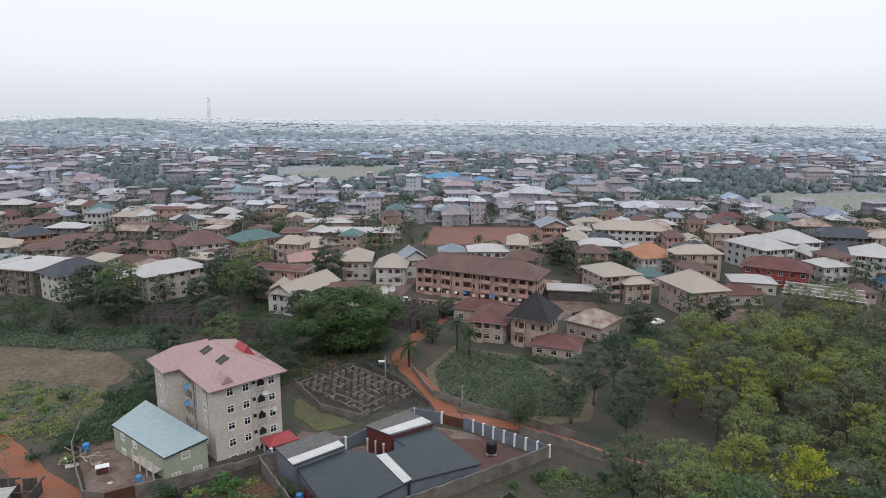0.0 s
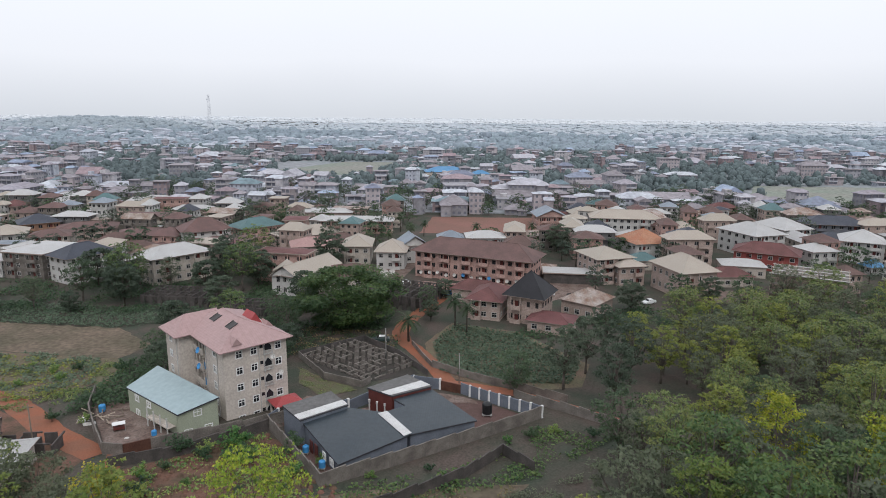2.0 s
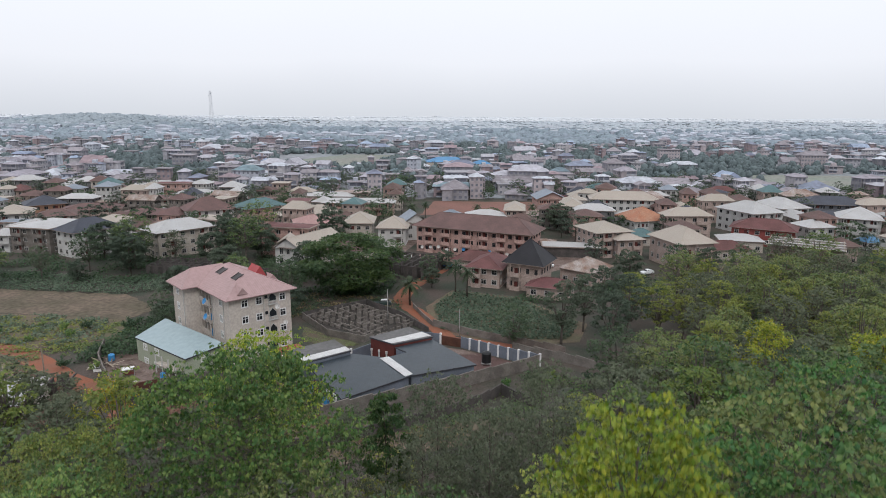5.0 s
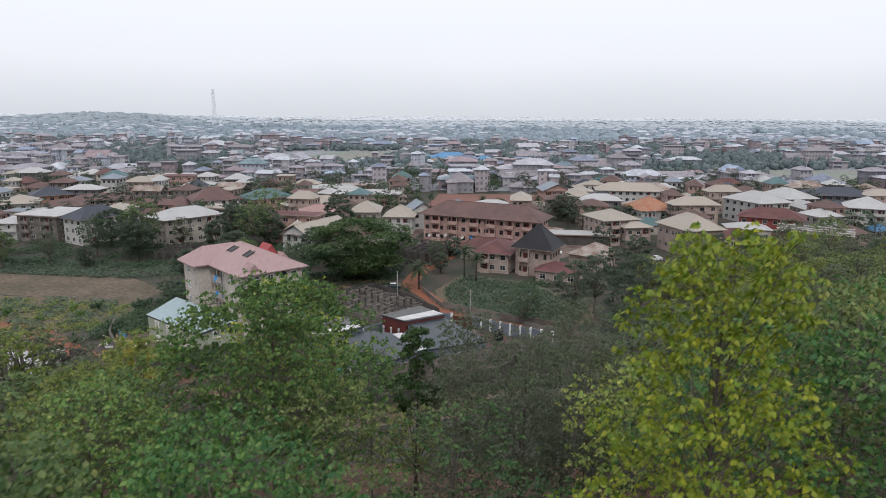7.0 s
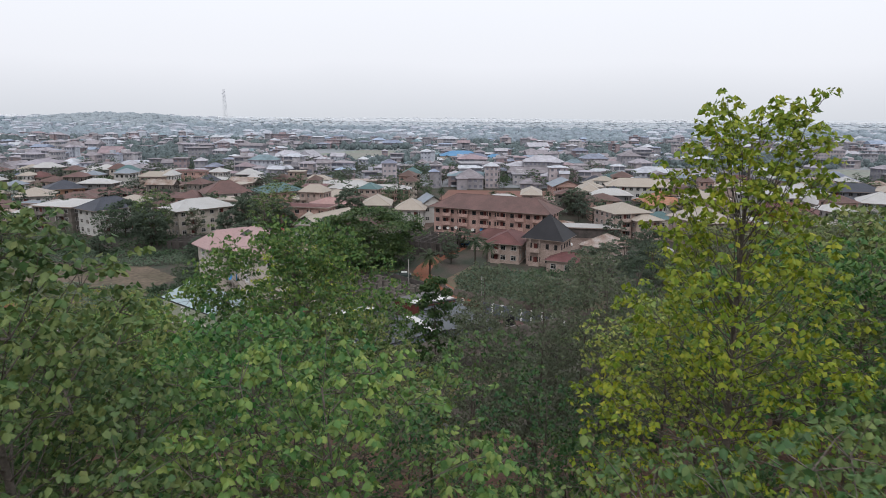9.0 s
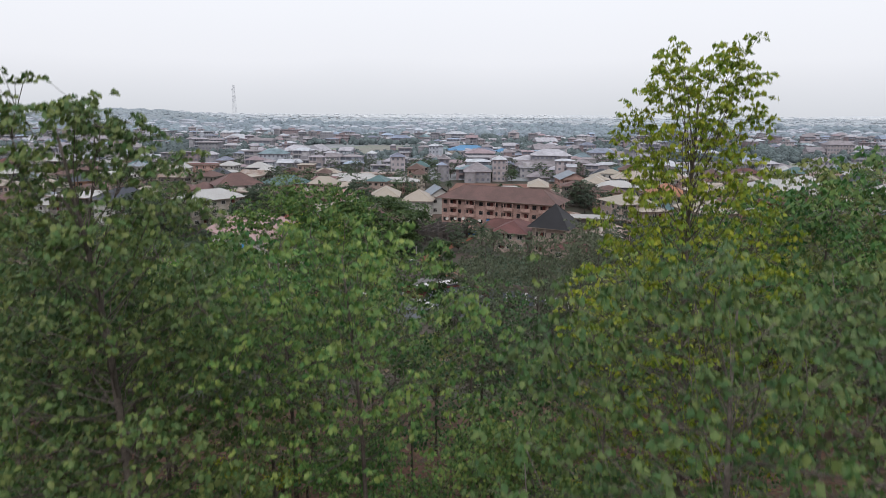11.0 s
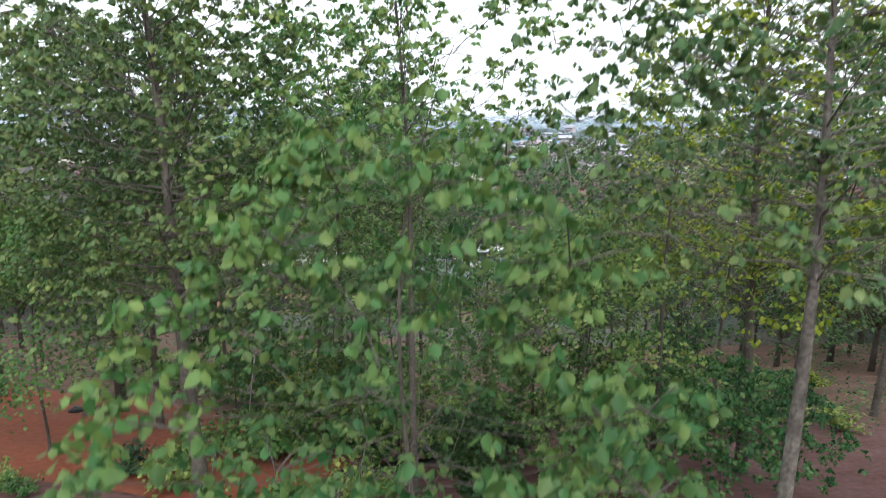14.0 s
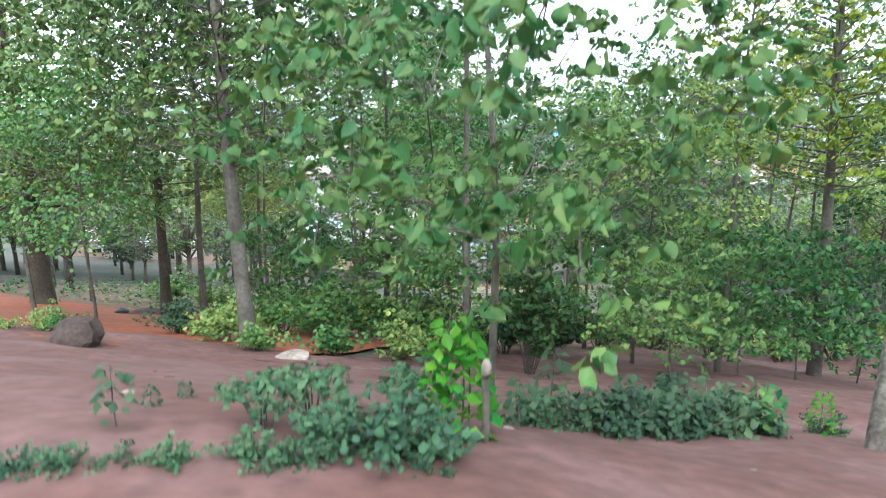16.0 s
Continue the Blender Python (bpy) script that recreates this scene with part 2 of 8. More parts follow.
surface("leaf_vivid", (0.080, 0.270, 0.022), 0.5, 0.3, 1.5, 12.0, second=(0.060, 0.200, 0.020), through=0.5, random_tint=0.6, bump=0)
surface("leaf_wood_deep", (0.074, 0.116, 0.062), 0.6, 0.3, 0.25, 6.0, second=(0.050, 0.086, 0.048), through=0.4, random_tint=0.55, bump=0)
surface("leaf_grey", (0.130, 0.152, 0.098), 0.7, 0.3, 0.25, 6.0, second=(0.098, 0.120, 0.076), through=0.35, random_tint=0.4, bump=0)
surface("leaf_fresh", (0.112, 0.204, 0.052), 0.5, 0.35, 0.35, 6.0, second=(0.056, 0.122, 0.042), through=0.34, random_tint=1.0, bump=0, spec=0.3)
surface("leaf_close", (0.106, 0.176, 0.052), 0.5, 0.35, 0.35, 6.0, second=(0.052, 0.102, 0.040), through=0.26, random_tint=1.0, bump=0, spec=0.3)
surface("leaf_shade", (0.050, 0.100, 0.028), 0.5, 0.35, 0.5, 8.0, second=(0.030, 0.066, 0.024), through=0.45, random_tint=0.75, bump=0)
surface("leaf_teal", (0.085, 0.160, 0.080), 0.7, 0.35, 2.0, 12.0, second=(0.055, 0.115, 0.060), through=0.4, random_tint=0.7, bump=0)
surface("leaf_mango", (0.060, 0.114, 0.036), 0.5, 0.4, 0.2, 4.0, second=(0.032, 0.070, 0.030), through=0.35, random_tint=0.7, bump=0)
surface("leaf_palm", (0.055, 0.085, 0.04), 0.5, 0.3, 0.3, 6.0, through=0.3, random_tint=0.5, bump=0)
# Lightened and greyed a little, so the colour carries some haze.
surface("leaf_town", (0.074, 0.100, 0.072), 0.8, 0.3, 0.2, 4.0, second=(0.090, 0.112, 0.085), through=0.25, random_tint=0.6, bump=0)
# Leaf green greyed towards blue: painted haze for distant trees.
surface("leaf_hazed", (0.124, 0.156, 0.162), 0.95, 0.4, 0.05, 0.5, second=(0.098, 0.126, 0.130), bump=0, random_tint=0.4)
surface("leaf_crop", (0.142, 0.188, 0.128), 0.7, 0.3, 0.25, 6.0, second=(0.092, 0.134, 0.090), through=0.35, random_tint=0.6, bump=0)
surface("leaf_feather", (0.112, 0.142, 0.100), 0.7, 0.3, 0.2, 5.0, second=(0.080, 0.110, 0.078), through=0.4, random_tint=0.5, bump=0)
surface("dry_grass", (0.26, 0.21, 0.11), 0.9, 0.3, 0.4, 6.0, through=0.3, random_tint=0.5, bump=0)
surface("stone_dark", (0.075, 0.05, 0.045), 0.9, 0.4, 2.5, 14.0, bump=0.6)
surface("stone_pale", (0.36, 0.28, 0.25), 0.9, 0.4, 2.5, 14.0, bump=0.6)
surface("car_white", (0.70, 0.71, 0.72), 0.3, 0.08, 0.8, 6.0, bump=0)
surface("car_green", (0.035, 0.052, 0.050), 0.3, 0.1, 0.8, 6.0, bump=0)
surface("car_blue", (0.06, 0.20, 0.50), 0.3, 0.1, 0.8, 6.0, bump=0)
surface("rubber", (0.02, 0.02, 0.02), 0.9, 0.1, 0.8, 6.0, bump=0)
# Bands of distance: haze is painted in as paler, bluer base colours.
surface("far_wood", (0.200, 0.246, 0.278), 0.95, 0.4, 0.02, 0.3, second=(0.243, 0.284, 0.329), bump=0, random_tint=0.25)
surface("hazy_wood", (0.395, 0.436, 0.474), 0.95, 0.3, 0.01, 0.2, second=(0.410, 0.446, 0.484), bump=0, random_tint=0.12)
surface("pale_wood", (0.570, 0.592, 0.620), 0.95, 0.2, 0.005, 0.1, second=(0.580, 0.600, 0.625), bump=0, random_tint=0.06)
surface("hazed_hill", (0.268, 0.312, 0.345), 0.95, 0.3, 0.02, 0.3, second=(0.295, 0.335, 0.365), bump=0, random_tint=0.15)
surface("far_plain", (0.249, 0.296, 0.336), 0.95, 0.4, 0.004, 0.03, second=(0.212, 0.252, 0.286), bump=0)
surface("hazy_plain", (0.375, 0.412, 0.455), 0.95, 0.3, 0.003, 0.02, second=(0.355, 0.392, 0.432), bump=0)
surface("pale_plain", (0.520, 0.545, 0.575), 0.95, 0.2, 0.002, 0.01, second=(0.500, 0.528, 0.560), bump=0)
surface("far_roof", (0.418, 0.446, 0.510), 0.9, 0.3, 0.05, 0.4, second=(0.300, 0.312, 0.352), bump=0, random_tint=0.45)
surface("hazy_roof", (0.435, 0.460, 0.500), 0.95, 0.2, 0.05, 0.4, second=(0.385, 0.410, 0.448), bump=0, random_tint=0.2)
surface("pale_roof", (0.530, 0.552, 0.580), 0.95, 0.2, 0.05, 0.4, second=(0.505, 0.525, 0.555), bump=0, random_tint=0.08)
# Walls paler than roofs, to cancel the shade on upright faces.
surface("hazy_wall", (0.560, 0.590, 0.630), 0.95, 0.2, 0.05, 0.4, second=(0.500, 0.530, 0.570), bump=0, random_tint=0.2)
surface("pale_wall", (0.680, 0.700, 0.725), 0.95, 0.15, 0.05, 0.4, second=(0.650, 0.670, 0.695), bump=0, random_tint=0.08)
# Wall, window and roof colours of distant houses, paled and blued to imitate haze.
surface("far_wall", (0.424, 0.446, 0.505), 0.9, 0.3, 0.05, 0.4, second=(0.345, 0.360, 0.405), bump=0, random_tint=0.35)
surface("hazed_tan", (0.410, 0.394, 0.412), 0.9, 0.3, 0.05, 0.4, second=(0.330, 0.318, 0.336), bump=0, random_tint=0.4)
surface("hazed_rust", (0.313, 0.248, 0.259), 0.9, 0.3, 0.05, 0.4, second=(0.235, 0.190, 0.200), bump=0, random_tint=0.45)
surface("hazed_grey", (0.286, 0.280, 0.307), 0.9, 0.3, 0.05, 0.4, second=(0.215, 0.205, 0.220), bump=0, random_tint=0.45)
# Meadow green with haze mixed into the colour.
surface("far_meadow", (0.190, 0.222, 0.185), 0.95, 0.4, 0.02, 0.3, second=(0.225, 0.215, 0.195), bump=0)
surface("hazed_pink", (0.398, 0.352, 0.370), 0.9, 0.3, 0.05, 0.4, second=(0.325, 0.296, 0.310), bump=0, random_tint=0.4)
surface("hazed_opening", (0.176, 0.183, 0.224), 0.6, 0.2, 0.8, 5.0, bump=0, random_tint=0.4)
surface("hazed_brown", (0.268, 0.246, 0.264), 0.9, 0.3, 0.05, 0.4, second=(0.222, 0.208, 0.232), bump=0, random_tint=0.45)
surface("hazed_maroon", (0.296, 0.228, 0.248), 0.9, 0.3, 0.05, 0.4, second=(0.232, 0.192, 0.212), bump=0, random_tint=0.4)
surface("hazed_tin", (0.342, 0.330, 0.376), 0.8, 0.3, 0.05, 0.4, second=(0.258, 0.232, 0.257), bump=0, random_tint=0.4)
surface("hazed_cream", (0.399, 0.395, 0.437), 0.8, 0.3, 0.05, 0.4, second=(0.315, 0.308, 0.344), bump=0, random_tint=0.3)
surface("hazed_white", (0.463, 0.486, 0.521), 0.7, 0.3, 0.05, 0.4, second=(0.370, 0.385, 0.447), bump=0, random_tint=0.3)
surface("hazed_slate", (0.210, 0.234, 0.305), 0.8, 0.3, 0.05, 0.4, second=(0.176, 0.195, 0.246), bump=0, random_tint=0.4)
# Ground colour lifted and greyed to act as haze over the town.
surface("hazed_soil", (0.249, 0.252, 0.271), 0.95, 0.4, 0.01, 0.15, second=(0.200, 0.227, 0.237), bump=0)
surface("hazed_teal", (0.210, 0.286, 0.324), 0.8, 0.3, 0.05, 0.4, bump=0, random_tint=0.4)
surface("hazed_blue", (0.298, 0.355, 0.468), 0.8, 0.3, 0.05, 0.4, bump=0, random_tint=0.4)


# ---- mesh helpers ----
class Geo:
    """Vertices, faces and their material slots, gathered for one mesh."""

    def __init__(self):
        self.v, self.f, self.s = [], [], []

    def poly(self, points, slot=0):
        k = len(self.v)
        self.v += [tuple(p) for p in points]
        self.f.append(tuple(range(k, k + len(points))))
        self.s.append(slot)

    def box(self, x0, y0, z0, x1, y1, z1, slot=0):
        k = len(self.v)
        self.v += [(x, y, z) for z in (z0, z1) for x, y in ((x0, y0), (x1, y0), (x1, y1), (x0, y1))]
        for q in ((0, 3, 2, 1), (4, 5, 6, 7), (0, 1, 5, 4), (1, 2, 6, 5), (2, 3, 7, 6), (3, 0, 4, 7)):
            self.f.append(tuple(k + i for i in q))
            self.s.append(slot)

    def lattice(self, xs, zs, rows, y0, y1, slot=0):
        """A flat frame in one piece: a grid of solid and open cells with depth, from the lowest row up."""
        at, cells = {}, {(i, j) for j, row in enumerate(rows) for i, c in enumerate(row) if c == "1"}

        def v(i, j, k):
            if (i, j, k) not in at:
                at[i, j, k] = len(self.v)
                self.v.append((xs[i], (y0, y1)[k], zs[j]))
            return at[i, j, k]

        for i, j in sorted(cells):
            q = [[v(i, j, 0), v(i + 1, j, 0), v(i + 1, j + 1, 0), v(i, j + 1, 0)], [v(i, j + 1, 1), v(i + 1, j + 1, 1), v(i + 1, j, 1), v(i, j, 1)]]
            for a, b, c, d in ((-1, 0, (i, j), (i, j + 1)), (1, 0, (i + 1, j + 1), (i + 1, j)), (0, -1, (i + 1, j), (i, j)), (0, 1, (i, j + 1), (i + 1, j + 1))):
                if (i + a, j + b) not in cells:
                    q.append([v(*c, 0), v(*d, 0), v(*d, 1), v(*c, 1)])
            self.f += [tuple(p) for p in q]
            self.s += [slot] * len(q)

    def bar(self, a, b, wide, tall, slot=0):
        """A rectangular bar between two points."""
        a, b = Vector(a), Vector(b)
        d = (b - a).normalized()
        side = d.cross(Vector((0, 0, 1)))
        side = (side.normalized() if side.length > 1e-3 else Vector((1, 0, 0))) * wide / 2
        up = side.cross(d).normalized() * tall / 2
        k = len(self.v)
        for p in (a, b):
            self.v += [tuple(p - side - up), tuple(p + side - up), tuple(p + side + up), tuple(p - side + up)]
        for q in ((0, 3, 2, 1), (4, 5, 6, 7), (0, 1, 5, 4), (1, 2, 6, 5), (2, 3, 7, 6), (3, 0, 4, 7)):
            self.f.append(tuple(k + i for i in q))
            self.s.append(slot)

    def tube(self, points, radii, sides=6, slot=0, cap=True):
        k = len(self.v)
        pts = [Vector(p) for p in points]
        for i, p in enumerate(pts):
            d = (pts[min(i + 1, len(pts) - 1)] - pts[max(i - 1, 0)]).normalized()
            a = d.cross(Vector((0.31, 0.95, 0.05))).normalized()
            b = d.cross(a)
            for j in range(sides):
                t = 2 * math.pi * j / sides
                self.v.append(tuple(p + radii[i] * (math.cos(t) * a + math.sin(t) * b)))
        for i in range(len(pts) - 1):
            for j in range(sides):
                n = (j + 1) % sides
                self.f.append((k + i * sides + j, k + i * sides + n, k + (i + 1) * sides + n, k + (i + 1) * sides + j))
                self.s.append(slot)
        if cap:
            self.f.append(tuple(k + j for j in range(sides - 1, -1, -1)))
            self.f.append(tuple(k + (len(pts) - 1) * sides + j for j in range(sides)))
            self.s += [slot, slot]

    def lathe(self, profile, sides=14, slot=0, at=(0, 0, 0)):
        k = len(self.v)
        for r, z in profile:
            for j in range(sides):
                t = 2 * math.pi * j / sides
                self.v.append((at[0] + r * math.cos(t), at[1] + r * math.sin(t), at[2] + z))
        for i in range(len(profile) - 1):
            for j in range(sides):
                n = (j + 1) % sides
                self.f.append((k + i * sides + j, k + i * sides + n, k + (i + 1) * sides + n, k + (i + 1) * sides + j))
                self.s.append(slot)
        self.f.append(tuple(k + j for j in range(sides - 1, -1, -1)))
        self.f.append(tuple(k + (len(profile) - 1) * sides + j for j in range(sides)))
        self.s += [slot, slot]

    def mesh(self, name, *mats, smooth=False):
        me = bpy.data.meshes.new(name)
        me.from_pydata(self.v, [], self.f)
        for m in mats:
            me.materials.append(MAT[m])
        if len(mats) > 1:
            me.polygons.foreach_set("material_index", self.s)
        if smooth:
            me.polygons.foreach_set("use_smooth", [True] * len(self.f))
        me.update()
        return me


def part(name, geo, mats, parent, label="", smooth=False, at=None, kind=""):
    """One mesh object under a thing or under a part."""
    mats = (mats,) if isinstance(mats, str) else mats
    data = geo.mesh(name, *mats, smooth=smooth) if isinstance(geo, Geo) else geo
    ob = new(name, data)
    ob.parent = parent
    if at is not None:
        ob.matrix_basis = at
    return tagged(ob, label, kind=kind)


def thing(name, m, label, category, group="", kind=""):
    ob = new(name)
    ob.empty_display_size = 0.5
    ob.matrix_basis = m
    return tagged(ob, label, category, group, kind)


def piece(name, geo, mats, label, category, m=None, group="", kind="", smooth=False):
    """A thing of one mesh."""
    mats = (mats,) if isinstance(mats, str) else mats
    ob = new(name, geo.mesh(name, *mats, smooth=smooth) if isinstance(geo, Geo) else geo)
    if m is not None:
        ob.matrix_basis = m
    return tagged(ob, label, category, group, kind)


# ---- the lie of the land: a hillside that falls to a plain ----
# Below -20 the ground rises out of view, added to block sky light.
SLOPE_S = (-110, -60, -40, -26, -20, -14, -12, -10, -5.3, -3.5, 4.5, 20, 40, 60, 80, 90, 110, 130, 150)
SLOPE_Z = (76, 58, 44, 31.0, 27.4, 27.0, 26.8, 26.2, 24.3, 23.85, 21.2, 16.3, 10.5, 6.5, 4, 3, 1.3, 0.2, 0)


def ground_z(x, y):
    z = float(np.interp(y - 0.45 * max(0.0, x - 8), SLOPE_S, SLOPE_Z))
    near = max(0.0, min(1.0, (70 - y) / 30))
    z += near * (0.22 * noise.noise((x * 0.16, y * 0.16, 0)) + 0.07 * noise.noise((x * 0.7, y * 0.7, 3)))
    far = max(0.0, y - 1100)
    if far:
        z += min(1.0, far / 2500) * (16 + 12 * noise.noise((x * 0.0012, y * 0.0008, 7)))
        z += 26 * math.exp(-(((x + 1150) / 420) ** 2) - ((y - 1900) / 420) ** 2)
    return z


def spread(fine, step, stops):
    """Grid lines: even up to fine, then ever wider up to stops."""
    out, a = [0.0], step
    while out[-1] < stops:
        if out[-1] >= fine:
            a *= 1.12
        out.append(out[-1] + a)
    return out


def ground_sheet():
    xr = spread(30, 0.75, 4900)
    xs = [-x for x in reversed(xr[1:])] + xr
    ys = [-60 + 2.5 * i for i in range(16)] + [-20 + 0.6 * i for i in range(60)] + [16 + 2.0 * i for i in range(70)]
    ys += [ys[-1] + y for y in spread(60, 4, 4700)[1:]]
    back = [-y - 60 for y in reversed(spread(10, 8, 900)[1:])]
    ys = back + ys
    g = Geo()
    g.v = [(x, y, ground_z(x, y)) for y in ys for x in xs]
    n = len(xs)
    g.f = [(j * n + i, j * n + i + 1, (j + 1) * n + i + 1, (j + 1) * n + i) for j in range(len(ys) - 1) for i in range(n - 1)]
    g.s = [0] * len(g.f)
    return piece("ground", g, "soil", "reddish soil with scrub, hillside falling to a plain", "ground", kind="structure", smooth=True)


ground = ground_sheet()


def patch(name, outline, mat, label, lift=0.06, step=2.0, wobble=0.6, kind="structure", category="ground"):
    """A sheet that lies on the land within an outline."""
    edge = []
    for (ax, ay), (bx, by) in zip(outline, outline[1:] + outline[:1]):
        k = max(1, round(math.hypot(bx - ax, by - ay) / step))
        edge += [(ax + (bx - ax) * i / k, ay + (by - ay) * i / k) for i in range(k)]
    cx, cy = sum(p[0] for p in edge) / len(edge), sum(p[1] for p in edge) / len(edge)
    rings = max(2, round(max(math.hypot(x - cx, y - cy) for x, y in edge) / step))
    g, n = Geo(), len(edge)
    for k in range(1, rings + 1):
        for x, y in edge:
            if k == rings:
                x, y = x + wobble * noise.noise((x * 0.3, y * 0.3, 5)), y + wobble * noise.noise((x * 0.3, y * 0.3, 9))
            px, py = cx + (x - cx) * k / rings, cy + (y - cy) * k / rings
            g.v.append((px, py, ground_z(px, py) + lift))
    g.v.append((cx, cy, ground_z(cx, cy) + lift))
    for i in range(n):
        m = (i + 1) % n
        g.f.append((len(g.v) - 1, i, m))
        g.f += [(k * n + i, (k + 1) * n + i, (k + 1) * n + m, k * n + m) for k in range(rings - 1)]
    area = sum(a[0] * b[1] - b[0] * a[1] for a, b in zip(outline, outline[1:] + outline[:1]))
    if area < 0:
        g.f = [f[::-1] for f in g.f]
    g.s = [0] * len(g.f)
    return piece(name, g, mat, label, category, kind=kind, smooth=True)


def strip(name, line, wide, mat, label, lift=0.08, kind="structure", category="road"):
    """A road or path of even width that lies on the land along a line."""
    pts = [Vector((*line[0], 0))]
    for a, b in zip(line, line[1:]):
        a, b = Vector((*a, 0)), Vector((*b, 0))
        k = max(1, int((b - a).length / 1.5))
        pts += [a.lerp(b, (i + 1) / k) for i in range(k)]
    g, across = Geo(), 5
    for i, p in enumerate(pts):
        d = (pts[min(i + 2, len(pts) - 1)] - pts[max(i - 2, 0)]).normalized()
        side = Vector((d.y, -d.x, 0))
        for k in range(across):
            w = wide * (k / (across - 1) - 0.5) * (1 + 0.18 * noise.noise((p.x * 0.35, p.y * 0.35, k * 2.0)))
            q = p + side * w
            g.v.append((q.x, q.y, ground_z(q.x, q.y) + lift))
    for i in range(len(pts) - 1):
        for k in range(across - 1):
            a = i * across + k
            g.f.append((a, a + 1, a + across + 1, a + across))
            g.s.append(0)
    return piece(name, g, mat, label, category, kind=kind, smooth=True)


# ---- building parts ----
def wall_shell(w, d, h, storeys, nf, ns, ww, wh, sill, thick=0.22, back=True):
    """Four walls with openings through them; gives the mesh and the openings' poses (origin: outer face, middle of the sill)."""
    g, opens = Geo(), []
    fh = h / storeys
    sides = (("front", w, nf), ("right", d - 2 * thick, ns), ("back", w, nf if back else 0), ("left", d - 2 * thick, ns))

    def put(side, u0, u1, z0, z1):
        if u1 - u0 < 1e-3 or z1 - z0 < 1e-3:
            return
        if side == "front":
            g.box(u0 - w / 2, -d / 2, z0, u1 - w / 2, -d / 2 + thick, z1)
        elif side == "back":
            g.box(w / 2 - u1, d / 2 - thick, z0, w / 2 - u0, d / 2, z1)
        elif side == "right":
            g.box(w / 2 - thick, u0 - d / 2 + thick, z0, w / 2, u1 - d / 2 + thick, z1)
        else:
            g.box(-w / 2, d / 2 - thick - u1, z0, -w / 2 + thick, d / 2 - thick - u0, z1)

    for side, length, count in sides:
        for s in range(storeys):
            z0 = s * fh
            if not count:
                put(side, 0, length, z0, z0 + fh)
                continue
            put(side, 0, length, z0, z0 + sill)
            put(side, 0, length, z0 + sill + wh, z0 + fh)
            edge = 0.0
            middles = [f * length for f in count] if isinstance(count, tuple) else [(i + 0.5) * length / count for i in range(count)]
            for i, c in enumerate(middles):
                put(side, edge, c - ww / 2, z0 + sill, z0 + sill + wh)
                edge = c + ww / 2
                turn = {"front": (c - w / 2, -d / 2, 0), "right": (w / 2, c - d / 2 + thick, 90),
                        "back": (w / 2 - c, d / 2, 180), "left": (-w / 2, d / 2 - thick - c, -90)}[side]
                opens.append((side, s, i, pose(turn[0], turn[1], z0 + sill, 0, 0, turn[2])))
            put(side, edge, length, z0 + sill, z0 + sill + wh)
    return g, opens


WINDOWS = {}


def window_meshes(ww, wh, style="grey"):
    key = (round(ww, 2), round(wh, 2), style)
    if key not in WINDOWS:
        fr, pa, t, h = Geo(), Geo(), 0.07, ww / 2
        fr.lattice((-h - 0.09, -h, -h + t, -0.025, 0.025, h - t, h, h + 0.09), (-0.09, -0.005, t, wh * 0.62, wh * 0.62 + 0.05, wh - t, wh, wh + 0.07),
                   ("1111111", "1111111", "1101011", "1111111", "1101011", "1111111", "1111111"), -0.05, 0.07)
        pa.box(-ww / 2 + 0.03, 0.075, 0.03, ww / 2 - 0.03, 0.10, wh - 0.03)
        names = {"grey": "window_frame", "dark": "dark_frame", "white": "white_paint"}
        WINDOWS[key] = fr.mesh("window", names[style]), pa.mesh("pane", "window_glass")
    return WINDOWS[key]


def add_windows(parent, opens, ww, wh, style="grey", skip=()):
    fr, pa = window_meshes(ww, wh, style)
    for side, s, i, m in opens:
        if side not in skip:
            ob = part("window", fr, (), parent, at=m)
            part("pane", pa, (), ob)


def joined_windows(opens, ww, wh):
    """The windows of a far house in one mesh."""
    g = Geo()
    for *_, m in opens:
        for x0, y0, z0, x1, y1, z1, slot in ((-ww / 2 + 0.03, 0.09, 0.03, ww / 2 - 0.03, 0.12, wh - 0.03, 0),
                                             (-ww / 2 - 0.08, -0.08, -0.10, ww / 2 + 0.08, 0.03, -0.005, 1),
                                             (-0.04, 0.04, 0, 0.04, 0.14, wh, 1)):
            k = len(g.v)
            g.box(x0, y0, z0, x1, y1, z1, slot)
            g.v[k:] = [tuple(m @ Vector(p)) for p in g.v[k:]]
    return g


